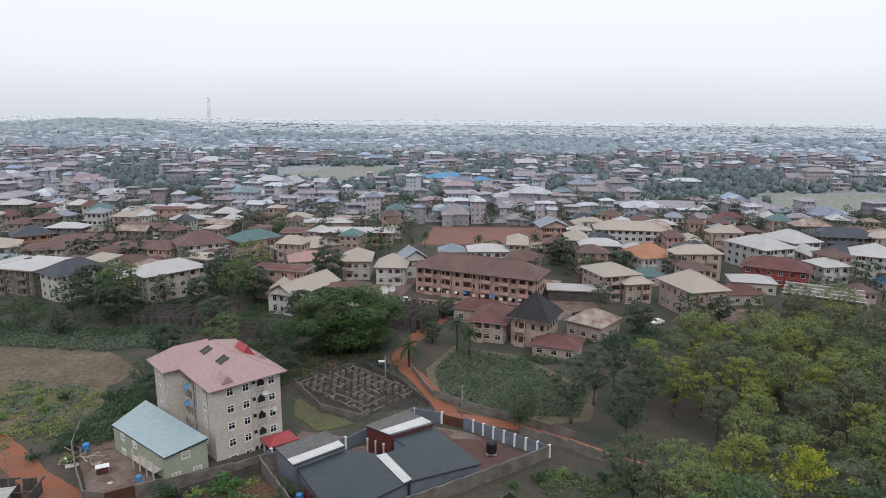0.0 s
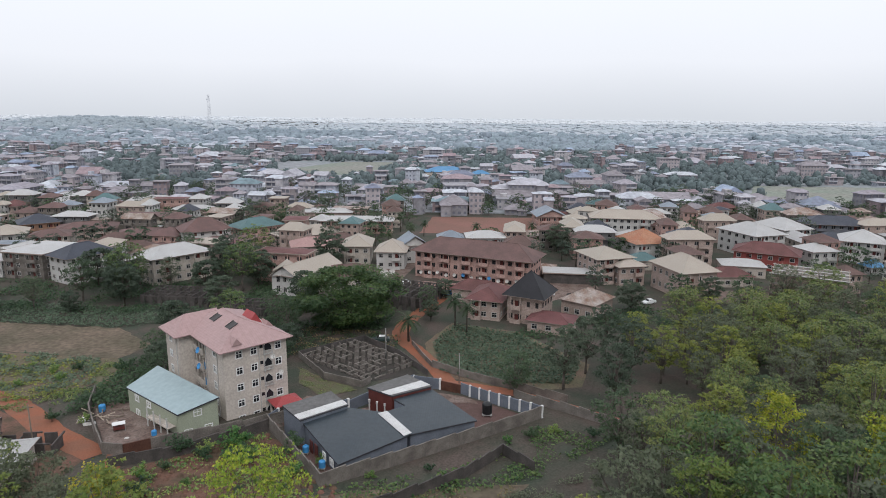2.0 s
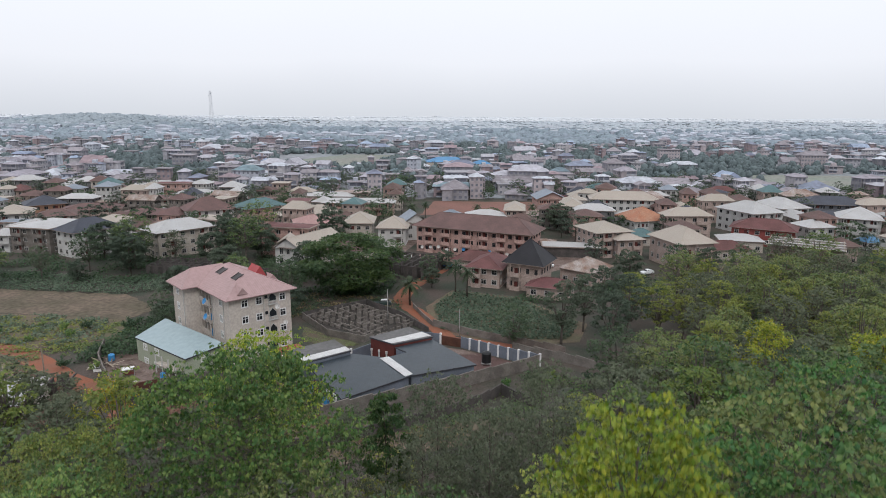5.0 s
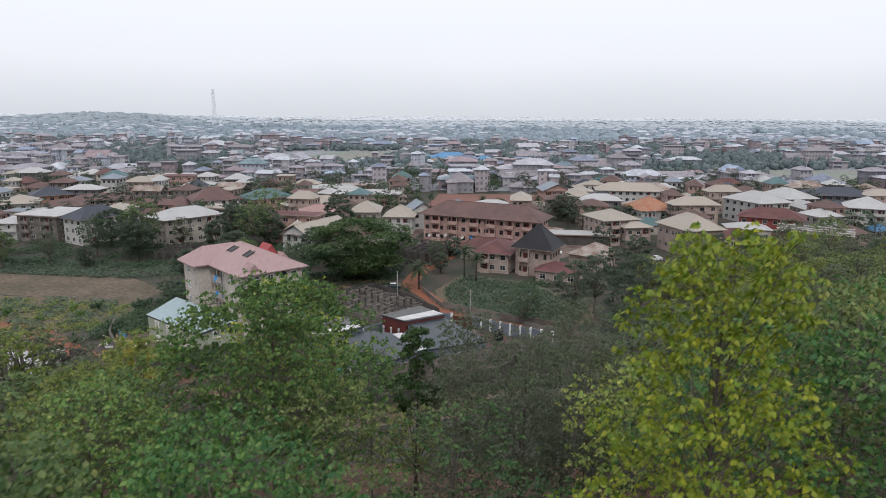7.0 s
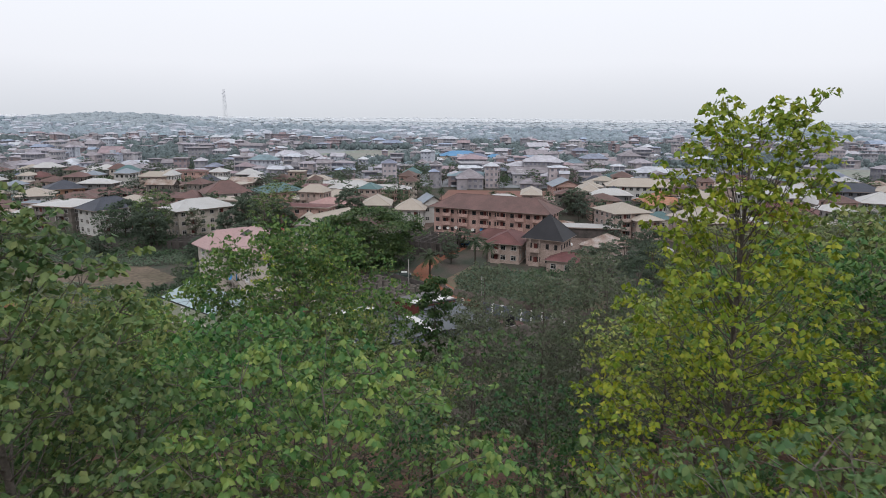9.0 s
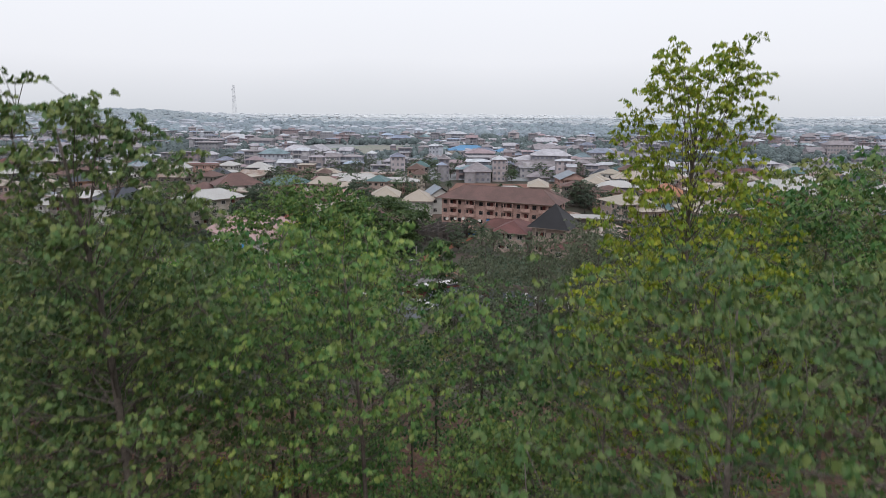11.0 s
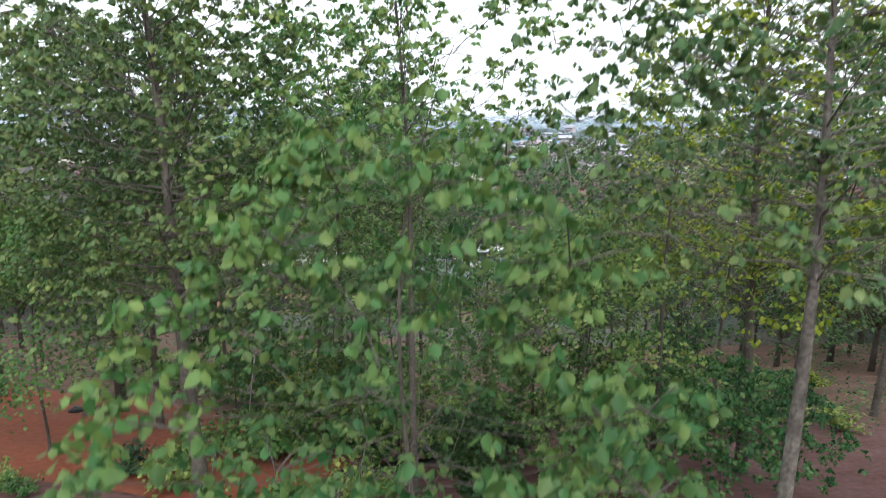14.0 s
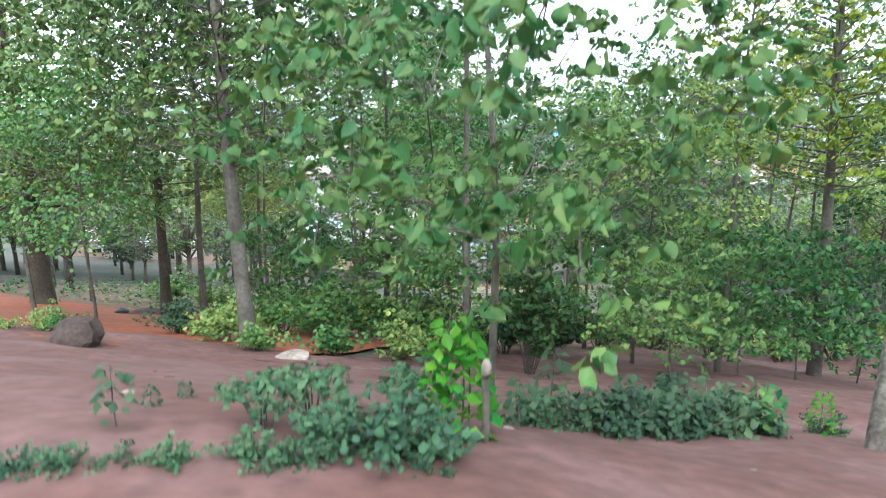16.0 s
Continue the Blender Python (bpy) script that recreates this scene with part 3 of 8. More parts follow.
def roof_mesh(kind, w, d, h, rise, over=0.6, mono_low="front"):
    """A sheet roof with its fascia. Gives the roof and, for gables, the gable walls."""
    g, gable, caps = Geo(), None, Geo()
    x, y, t = w / 2 + over, d / 2 + over, 0.16
    e = [(-x, -y, h), (x, -y, h), (x, y, h), (-x, y, h)]
    lo = [(a, b, c - t) for a, b, c in e]
    if kind in ("hip", "gable", "gable_side"):
        if kind == "hip":
            k = min(x, y)
            ends = [(-x + k, 0, h + rise), (x - k, 0, h + rise)] if x >= y else [(0, -y + k, h + rise), (0, y - k, h + rise)]
            if x >= y:
                g.poly([e[0], e[1], ends[1], ends[0]])
                g.poly([e[2], e[3], ends[0], ends[1]])
                g.poly([e[1], e[2], ends[1]])
                g.poly([e[3], e[0], ends[0]])
                hips = ((e[0], 0), (e[3], 0), (e[1], 1), (e[2], 1))
            else:
                g.poly([e[1], e[2], ends[1], ends[0]])
                g.poly([e[3], e[0], ends[0], ends[1]])
                g.poly([e[0], e[1], ends[0]])
                g.poly([e[2], e[3], ends[1]])
                hips = ((e[0], 0), (e[1], 0), (e[2], 1), (e[3], 1))
            for c, i in hips:
                caps.bar(c, ends[i], 0.22, 0.06)
            if (Vector(ends[0]) - Vector(ends[1])).length > 0.2:
                caps.bar(*ends, 0.26, 0.07)
        elif kind == "gable":
            a, b = (-x, 0, h + rise), (x, 0, h + rise)
            g.poly([e[0], e[1], b, a])
            g.poly([e[2], e[3], a, b])
            caps.bar(a, b, 0.26, 0.07)
            gable = [Geo(), Geo()]
            for s in (-1, 1):
                r = rise * (1 - over / y)
                q = [(s * w / 2, -d / 2, h - 0.02), (s * w / 2, d / 2, h - 0.02), (s * w / 2, 0, h + r)]
                i = [(s * (w / 2 - 0.2), b2, c) for _, b2, c in q]
                gable[s > 0].poly(q if s > 0 else q[::-1])
                gable[s > 0].poly(i[::-1] if s > 0 else i)
        else:
            a, b = (0, -y, h + rise), (0, y, h + rise)
            g.poly([e[1], e[2], b, a])
            g.poly([e[3], e[0], a, b])
            caps.bar(a, b, 0.26, 0.07)
            gable = [Geo(), Geo()]
            for s in (-1, 1):
                r = rise * (1 - over / x)
                q = [(w / 2, s * d / 2, h - 0.02), (-w / 2, s * d / 2, h - 0.02), (0, s * d / 2, h + r)]
                i = [(a2, s * (d / 2 - 0.2), c) for a2, _, c in q]
                gable[s > 0].poly(q if s > 0 else q[::-1])
                gable[s > 0].poly(i[::-1] if s > 0 else i)
        for i in range(4):
            n = (i + 1) % 4
            g.poly([lo[i], lo[n], e[n], e[i]], 1)
        g.poly(lo[::-1], 1)
    elif kind == "flat":
        g.box(-x, -y, h - 0.05, x, y, h + 0.30, 1)
        ridge = [(-x * 0.96, -y * 0.96), (x * 0.96, -y * 0.96), (x * 0.96, y * 0.96), (-x * 0.96, y * 0.96)]
        for i in range(4):
            n = (i + 1) % 4
            g.poly([(*ridge[i], h + 0.304), (*ridge[n], h + 0.304), (0, 0, h + 0.30 + rise)])
    return g, gable, caps


def loggia_boxes(g, x, y, z, wide, tall, deep=1.2):
    """A balcony bay: slab, solid parapet, end piers and returns."""
    g.box(x - wide / 2, y - deep, z - 0.2, x + wide / 2, y, z)
    g.box(x - wide / 2, y - deep, z, x + wide / 2, y - deep + 0.15, z + 0.95)
    for s in (-1, 1):
        u = x + s * (wide / 2 - 0.12)
        g.box(u - 0.12, y - deep + 0.15, z, u + 0.12, y - deep + 0.4, z + tall - 0.2)
        g.box(u - 0.08, y - deep + 0.4, z, u + 0.08, y, z + 0.95)


def loggia(parent, x, y, z, wide, tall, deep=1.2, mat="plaster_pink"):
    g, d = Geo(), Geo()
    loggia_boxes(g, 0, 0, 0, wide, tall, deep)
    ob = part("balcony", g, mat, parent, at=pose(x, y, z))
    d.box(-0.5, -0.06, 0, 0.5, -0.01, 2.1)
    part("door", d, "door_maroon", ob)


def house(name, x, y, w, d, rot, storeys, h, roof, rise, roof_mat, wall_mat, label, nf=3, ns=2, ww=1.45, wh=1.35, sill=0.95,
          over=0.6, style="grey", group="", trim="fascia", category="house", base=None, back=False):
    """A house with walls, windows and roof; its front looks down its own -y."""
    c = [ground_z(x + a, y + b) for a in (-w / 3, 0, w / 3) for b in (-d / 3, 0, d / 3)]
    z = min(c) if base is None else base
    top = thing(name, pose(x, y, z, 0, 0, rot), label, category, group)
    g, opens = wall_shell(w, d, h, storeys, nf, ns, ww, wh, sill, back=back)
    g.box(-w / 2 - 0.1, -d / 2 - 0.1, -1.2, w / 2 + 0.1, d / 2 + 0.1, 0.12)
    part("wall", g, wall_mat, top)
    if y < 256:
        add_windows(top, opens, ww, wh, style)
    elif opens:
        part("glazing", joined_windows(opens, ww, wh), ("window_glass", "window_frame"), top, kind="stuff")
    fh = h / storeys
    bays = () if storeys < 2 or w < 8.5 or name in ("tenement", "stall") or nf == 0 else ((-0.27, 0.27) if w > 13 else (0.22 if int(x * 7) % 2 else -0.22,))
    for u in bays:
        for s in range(storeys):
            loggia(top, u * w, -d / 2, fh * s + 0.25, min(3.6, w * 0.3), fh, 1.3, wall_mat)
    over = over + (0.4 if bays else 0)
    r, gable, caps = roof_mesh(roof, w, d, h, rise, over)
    rf = part("roof", r, (roof_mat, trim), top)
    if caps.f:
        part("ridge_cap", caps, roof_mat, rf)
    for q in gable or ():
        part("gable_wall", q, wall_mat, top)
    return top


def balcony(parent, x, y, z, wide, deep, mat="plaster_white", rail="white_paint", turn=0):
    """A slab with a railing of posts and bars, out from the front wall at x, y."""
    g = Geo()
    g.box(-wide / 2, -deep, -0.15, wide / 2, 0, 0)
    g.box(-wide / 2, -deep, 0.9, wide / 2, -deep + 0.1, 1.0)
    for s in (-1, 1):
        g.box(s * wide / 2 - 0.05, -deep + 0.1, 0.9, s * wide / 2 + 0.05, 0, 1.0)
    k = max(3, int(wide / 0.35))
    for i in range(k + 1):
        px = -wide / 2 + 0.05 + (wide - 0.1) * i / k
        g.box(px - 0.04, -deep + 0.01, 0, px + 0.04, -deep + 0.09, 0.9)
    return part("balcony", g, mat, parent, at=pose(x, y, z, 0, 0, turn))


def wall_run(name, line, tall, mat, label, thick=0.2, pillars=0.0, pillar_mat="white_paint", category="wall", sink=0.5, step=4.0):
    """A boundary wall along a line that steps with the land, with pillars as parts where it has them."""
    top = thing(name, pose(*line[0], ground_z(*line[0])), label, category, kind="")
    o = Vector((*line[0], ground_z(*line[0])))
    g = Geo()
    for a, b in zip(line, line[1:]):
        a, b = Vector((*a, 0)), Vector((*b, 0))
        k = max(1, round((b - a).length / step))
        for i in range(k):
            p, q = a.lerp(b, i / k), a.lerp(b, (i + 1) / k)
            zp, zq = ground_z(p.x, p.y), ground_z(q.x, q.y)
            d = (q - p).normalized()
            s = Vector((-d.y, d.x, 0)) * thick / 2
            tp = (zp + zq) / 2 + tall
            pts = [p - s, q - s, q + s, p + s]
            kk = len(g.v)
            g.v += [(v.x - o.x, v.y - o.y, min(zp, zq) - sink - o.z) for v in pts] + [(v.x - o.x, v.y - o.y, tp - o.z) for v in pts]
            for f in ((0, 3, 2, 1), (4, 5, 6, 7), (0, 1, 5, 4), (1, 2, 6, 5), (2, 3, 7, 6), (3, 0, 4, 7)):
                g.f.append(tuple(kk + j for j in f))
                g.s.append(0)
            if pillars:
                pg = Geo()
                pg.box(-0.2, -0.2, -0.3, 0.2, 0.2, tall + 0.12)
                part("pillar", pg, pillar_mat, top, at=pose(p.x - o.x, p.y - o.y, zp - o.z, 0, 0, math.degrees(math.atan2(d.y, d.x))))
    part("gate_leaf" if category == "gate" else "masonry", g, mat, top)
    return top


def low_walls(name, x, y, w, d, rot, nx, ny, tall, mat, label, gap=0.25, seed=3, door=0.9, even=0.7):
    """Roofless block walls of a house begun and not finished: rooms with doorways and uneven tops, level where even is 1."""
    r = random.Random(seed)
    top = thing(name, pose(x, y, ground_z(x, y) - 0.1, 0, 0, rot), label, "ruin")
    for i in range(nx + 1):
        for j in range(ny):
            if r.random() < gap and 0 < i < nx:
                continue
            g, u = Geo(), -w / 2 + w * i / nx
            v0, v1 = -d / 2 + d * j / ny, -d / 2 + d * (j + 1) / ny
            t = tall * r.uniform(even, 1.1 if even < 1 else 1.0)
            g.box(u - 0.11, v0 - 0.11, -0.6, u + 0.11, v1 - door, t)
            if even == 1 or r.random() < 0.6:
                g.box(u - 0.11, v1 - door, t - 0.25, u + 0.11, v1 + 0.11, t)
            part("room_wall", g, mat, top)
    for j in range(ny + 1):
        for i in range(nx):
            if r.random() < gap and 0 < j < ny:
                continue
            g, v = Geo(), -d / 2 + d * j / ny
            u0, u1 = -w / 2 + w * i / nx, -w / 2 + w * (i + 1) / nx
            t = tall * r.uniform(even, 1.1 if even < 1 else 1.0)
            g.box(u0 + 0.114, v - 0.11, -0.6, u1 - door - 0.114, v + 0.11, t)
            if even == 1 or r.random() < 0.6:
                g.box(u1 - door - 0.11, v - 0.105, t - 0.25, u1 - 0.114, v + 0.105, t)
            part("room_wall", g, mat, top)
    return top


def pole(name, x, y, tall, label, arm=False, mat="metal_pole"):
    g = Geo()
    z = ground_z(x, y)
    g.tube([(0, 0, -0.5), (0, 0, tall)], [0.13, 0.09], 8)
    top = thing(name, pose(x, y, z), label, "pole")
    part("post", g, mat, top, smooth=True)
    if arm:
        a = Geo()
        a.box(-0.9, -0.05, tall - 0.5, 0.9, 0.05, tall - 0.38)
        for s in (-0.8, 0, 0.8):
            a.lathe([(0.05, tall - 0.38), (0.06, tall - 0.28), (0.03, tall - 0.2)], 6, at=(s, 0, 0))
        part("crossarm", a, "wood_grey", top)
    return top


def water_tank(x, y, z, r, tall, mat, label, stand=0.0):
    top = thing("water_tank", pose(x, y, z), label, "water tank")
    g = Geo()
    prof = [(r * 0.96, stand), (r, stand + 0.08)]
    for i in range(6):
        a = stand + tall * (0.1 + 0.12 * i)
        prof += [(r, a), (r * 0.96, a + tall * 0.03), (r, a + tall * 0.06)]
    prof += [(r, stand + tall * 0.84), (r * 0.7, stand + tall * 0.95), (r * 0.3, stand + tall * 0.97)]
    g.lathe(prof, 16)
    part("barrel", g, mat, top, smooth=True)
    lid = Geo()
    lid.lathe([(r * 0.3, stand + tall * 0.97), (r * 0.3, stand + tall), (r * 0.15, stand + tall * 1.01)], 12)
    part("lid", lid, mat, top)
    if stand:
        s = Geo()
        for a in (-1, 1):
            for b in (-1, 1):
                s.bar((a * r * 0.8, b * r * 0.8, 0), (a * r * 0.7, b * r * 0.7, stand), 0.1, 0.1)
        s.box(-r, -r, stand - 0.12, r, r, stand)
        part("stand", s, "metal_pole", top)
    return top


DISH = {}


def dish(x, y, z, turn, mat="dish_grey", r=0.45, label="pale satellite dish on a bracket"):
    if (mat, r) not in DISH:
        g, n = Geo(), 14
        rings = [(0.02, 0.0), (r * 0.5, r * 0.08), (r * 0.85, r * 0.24), (r, r * 0.36)]
        for k, (a, b) in enumerate(rings):
            for j in range(n):
                t = 2 * math.pi * j / n
                g.v.append((a * math.cos(t), -b - 0.12, a * math.sin(t)))
        for k in range(3):
            for j in range(n):
                m = (j + 1) % n
                g.f.append((k * n + j, k * n + m, (k + 1) * n + m, (k + 1) * n + j))
                g.s.append(0)
        s = Geo()
        s.bar((0, 0, -0.1), (0, -0.14, 0), 0.05, 0.05)
        s.bar((0, -0.14, -r * 0.9), (0, -r - 0.25, 0), 0.03, 0.03)
        s.box(-0.05, -r - 0.33, -0.05, 0.05, -r - 0.22, 0.05)
        DISH[mat, r] = g.mesh("reflector", mat), s.mesh("bracket", "metal_pole")
    top = thing("satellite_dish", pose(x, y, z, -25, 0, turn), label, "satellite dish", "satellite dishes")
    part("reflector", DISH[mat, r][0], (), top)
    part("bracket", DISH[mat, r][1], (), top)
    return top


def car(x, y, turn, mat, label, z=None, top_mat=None):
    top = thing("parked_car", pose(x, y, (ground_z(x, y) if z is None else z) + 0.09, 0, 0, turn), label, "car", "parked cars")
    g = Geo()
    side = [(-2.15, 0.35), (-2.2, 0.75), (-1.5, 0.92), (-0.9, 0.95), (-0.35, 1.42), (1.1, 1.42), (1.75, 0.98), (2.15, 0.9), (2.2, 0.4)]
    n = len(side)
    for s in (-1, 1):
        g.v += [(px, s * (0.84 if pz < 1.2 else 0.66), pz) for px, pz in side]
    for i in range(n - 1):
        g.poly([g.v[i], g.v[i + 1], g.v[n + i + 1], g.v[n + i]])
    g.f += [tuple(range(n - 1, -1, -1)), tuple(range(n, 2 * n))]
    g.s += [0, 0]
    g.box(-2.1, -0.8, 0.25, 2.1, 0.8, 0.36)
    part("body", g, mat, top)
    if top_mat:
        t = Geo()
        t.box(-0.36, -0.64, 1.415, 1.1, 0.64, 1.45)
        part("roof_panel", t, top_mat, top)
    for nm, pts in (("windscreen", [(-0.86, -0.66, 1.0), (-0.86, 0.66, 1.0), (-0.38, 0.58, 1.385), (-0.38, -0.58, 1.385)]),
                    ("rear_window", [(1.71, 0.66, 1.03), (1.71, -0.66, 1.03), (1.16, -0.58, 1.39), (1.16, 0.58, 1.39)])):
        w = Geo()
        d = Vector((-0.03 if nm == "windscreen" else 0.03, 0, 0.03))
        w.poly([Vector(p) + d for p in pts])
        w.poly([Vector(p) - d * 0.2 for p in pts][::-1])
        part(nm, w, "window_glass", top)
    for s in (-1, 1):
        w = Geo()
        for a, b in ((-0.75, 0.3), (0.36, 1.5)):
            w.poly([(a, s * 0.825, 0.97), (b, s * 0.825, 0.97), (min(b, 1.1), s * 0.69, 1.36), (max(a, -0.33), s * 0.69, 1.36)])
        part("side_window", w, "window_glass", top)
        for px in (-1.35, 1.35):
            t = Geo()
            prof = [(0.18, -0.09), (0.31, -0.09), (0.33, 0), (0.31, 0.09), (0.18, 0.09)]
            t.lathe(prof, 12)
            wheel = part("wheel", t, "rubber", top, at=pose(px, s * 0.78, 0.24, 90, 0, 0))
            rim = Geo()
            rim.lathe([(0.17, -0.1), (0.17, 0.1)], 10)
            part("rim", rim, "dish_grey", wheel)
    return top


# ---- plants ----
def leaf_mesh(name, centres, sizes, mat, rng, droop=0.35, narrow=0.42, fold=0.12, out=None, heart=False, plain=False, spin=0.9, sway=0.45):
    """Many small pointed leaves, each a folded kite that hangs from its base. centres: n x 3, sizes: n."""
    n = len(centres)
    yaw = rng.uniform(0, 2 * np.pi, n)
    if out is not None:
        yaw = np.arctan2(out[:, 1], out[:, 0]) + rng.normal(0, spin, n)
    pitch = -droop + rng.normal(0, sway, n)
    roll = rng.normal(0, 0.5, n)
    d = np.stack([np.cos(yaw) * np.cos(pitch), np.sin(yaw) * np.cos(pitch), np.sin(pitch)], 1)
    flat = np.stack([-np.sin(yaw), np.cos(yaw), 0 * yaw], 1)
    up = np.cross(d, flat)
    side = flat * np.cos(roll)[:, None] + up * np.sin(roll)[:, None]
    nrm = np.cross(side, d)
    s = sizes[:, None]
    base, tip = centres - d * s * 0.5, centres + d * s * 0.5
    mid = centres - d * s * 0.08
    k = np.arange(n)[:, None]
    if plain:
        v = np.stack([base - side * s * narrow * 0.7, base + side * s * narrow * 0.7, tip], 1).reshape(-1, 3)
        f = k * 3 + np.array([[0, 1, 2]])
    elif heart:
        a, b = centres - d * s * 0.2, centres + d * s * 0.18
        rise = nrm * s * fold
        v = np.stack([base, a - side * s * narrow + rise, b - side * s * narrow * 0.72 + rise * 0.7, tip - nrm * s * 0.06,
                      b + side * s * narrow * 0.72 + rise * 0.7, a + side * s * narrow + rise], 1).reshape(-1, 3)
        f = np.concatenate([k * 6 + np.array([[0, 1, 2, 3]]), k * 6 + np.array([[0, 3, 4, 5]])], 1).reshape(-1, 4)
    else:
        left, right = mid + side * s * narrow + nrm * s * fold, mid - side * s * narrow + nrm * s * fold
        v = np.stack([base, right, tip, left], 1).reshape(-1, 3)
        f = np.concatenate([k * 4 + np.array([[0, 1, 2]]), k * 4 + np.array([[0, 2, 3]])], 1).reshape(-1, 3)
    me = bpy.data.meshes.new(name)
    me.vertices.add(len(v))
    me.vertices.foreach_set("co", v.ravel())
    me.loops.add(f.size)
    me.loops.foreach_set("vertex_index", f.ravel())
    me.polygons.add(len(f))
    me.polygons.foreach_set("loop_start", np.arange(len(f)) * f.shape[1])
    me.materials.append(MAT[mat])
    me.update(calc_edges=True)
    me.validate()
    return me


def grow(seed, tall, spread_r, first=0.35, limbs=16, twigs=6, tips=4, lean=(0, 0), stem=0.13, fork=False, rise=0.7, cone=0.5):
    """A trunk with limbs and twigs; gives the wood's mesh data and the places and ways of the twigs' ends."""
    r = random.Random(seed)
    g, ends, ways = Geo(), [], []
    steps = 9
    trunk = []
    for i in range(steps + 1):
        t = i / steps
        trunk.append(Vector((lean[0] * t * tall + 0.25 * math.sin(2.3 * t * 3 + seed) * t, lean[1] * t * tall + 0.25 * math.cos(1.9 * t * 3 + seed) * t, tall * 0.93 * t)))
    rad = [stem * (1.25 if i == 0 else 1.0) * (1 - 0.82 * i / steps) for i in range(steps + 1)]
    g.tube([trunk[0] - Vector((0, 0, 0.6))] + trunk, [rad[0] * 1.25] + rad, 9)

    def along(t):
        i = min(steps - 1, int(t * steps))
        return trunk[i].lerp(trunk[i + 1], t * steps - i)

    def curve(a, d, length, r0, sides, bend=0.25, n=4):
        pts, p, v = [a], Vector(a), Vector(d).normalized()
        for i in range(n):
            v = (v + Vector((r.uniform(-bend, bend), r.uniform(-bend, bend), r.uniform(-bend, bend) * 0.7))).normalized()
            p = p + v * length / n
            pts.append(p)
        g.tube(pts, [r0 * (1 - 0.75 * i / n) for i in range(n + 1)], sides, cap=False)
        return pts

    for i in range(limbs):
        t = first + (0.98 - first) * ((i + r.random()) / limbs)
        a = along(min(0.99, t))
        u = (t - first) / (1 - first)
        reach = spread_r * (0.55 + 0.45 * math.sin(math.pi * min(1, u * 0.85 + 0.18))) * (1 - cone * u * u) * r.uniform(0.75, 1.15)
        ang = i * 2.39996 + r.uniform(-0.4, 0.4)
        up = rise * (0.35 + 0.9 * u)
        pts = curve(a, (math.cos(ang), math.sin(ang), up), reach, max(0.012, stem * 0.36 * (1 - 0.6 * u)), 5)
        for j in range(twigs):
            q = pts[1 + (j * (len(pts) - 1)) // twigs] if j < twigs - 1 else pts[-1]
            b = ang + r.uniform(-1.3, 1.3)
            tp = curve(q, (math.cos(b), math.sin(b), r.uniform(-0.1, 0.9)), reach * r.uniform(0.3, 0.5), 0.009, 3, n=3)
            for k in range(tips):
                e = tp[-1].lerp(tp[1], k / tips * r.random()) + Vector((r.gauss(0, 0.16), r.gauss(0, 0.16), r.gauss(0.02, 0.14)))
                ends.append(e)
                ways.append((math.cos(b), math.sin(b), 0))
    return g, np.array([tuple(e) for e in ends]), np.array(ways)


TREES = {}


def near_tree(key, seed, tall, spread_r, leaf_mat, bark, leaf=0.2, per_tip=7, loose=0.28, heart=True, **k):
    """Meshes of a tree whose leaves can be told apart."""
    rng = np.random.default_rng(seed)
    g, ends, ways = grow(seed, tall, spread_r, **k)
    c = np.repeat(ends, per_tip, 0) + np.clip(rng.normal(0, 1, (len(ends) * per_tip, 3)), -1.7, 1.7) * loose * (1, 1, 0.8)
    o = np.repeat(ways, per_tip, 0)
    s = leaf * rng.uniform(0.6, 1.25, len(c))
    TREES[key] = g.mesh("trunk", bark, smooth=True), leaf_mesh("crown", c, s, leaf_mat, rng, droop=0.7, out=o, heart=heart, narrow=0.42 if heart else 0.5)


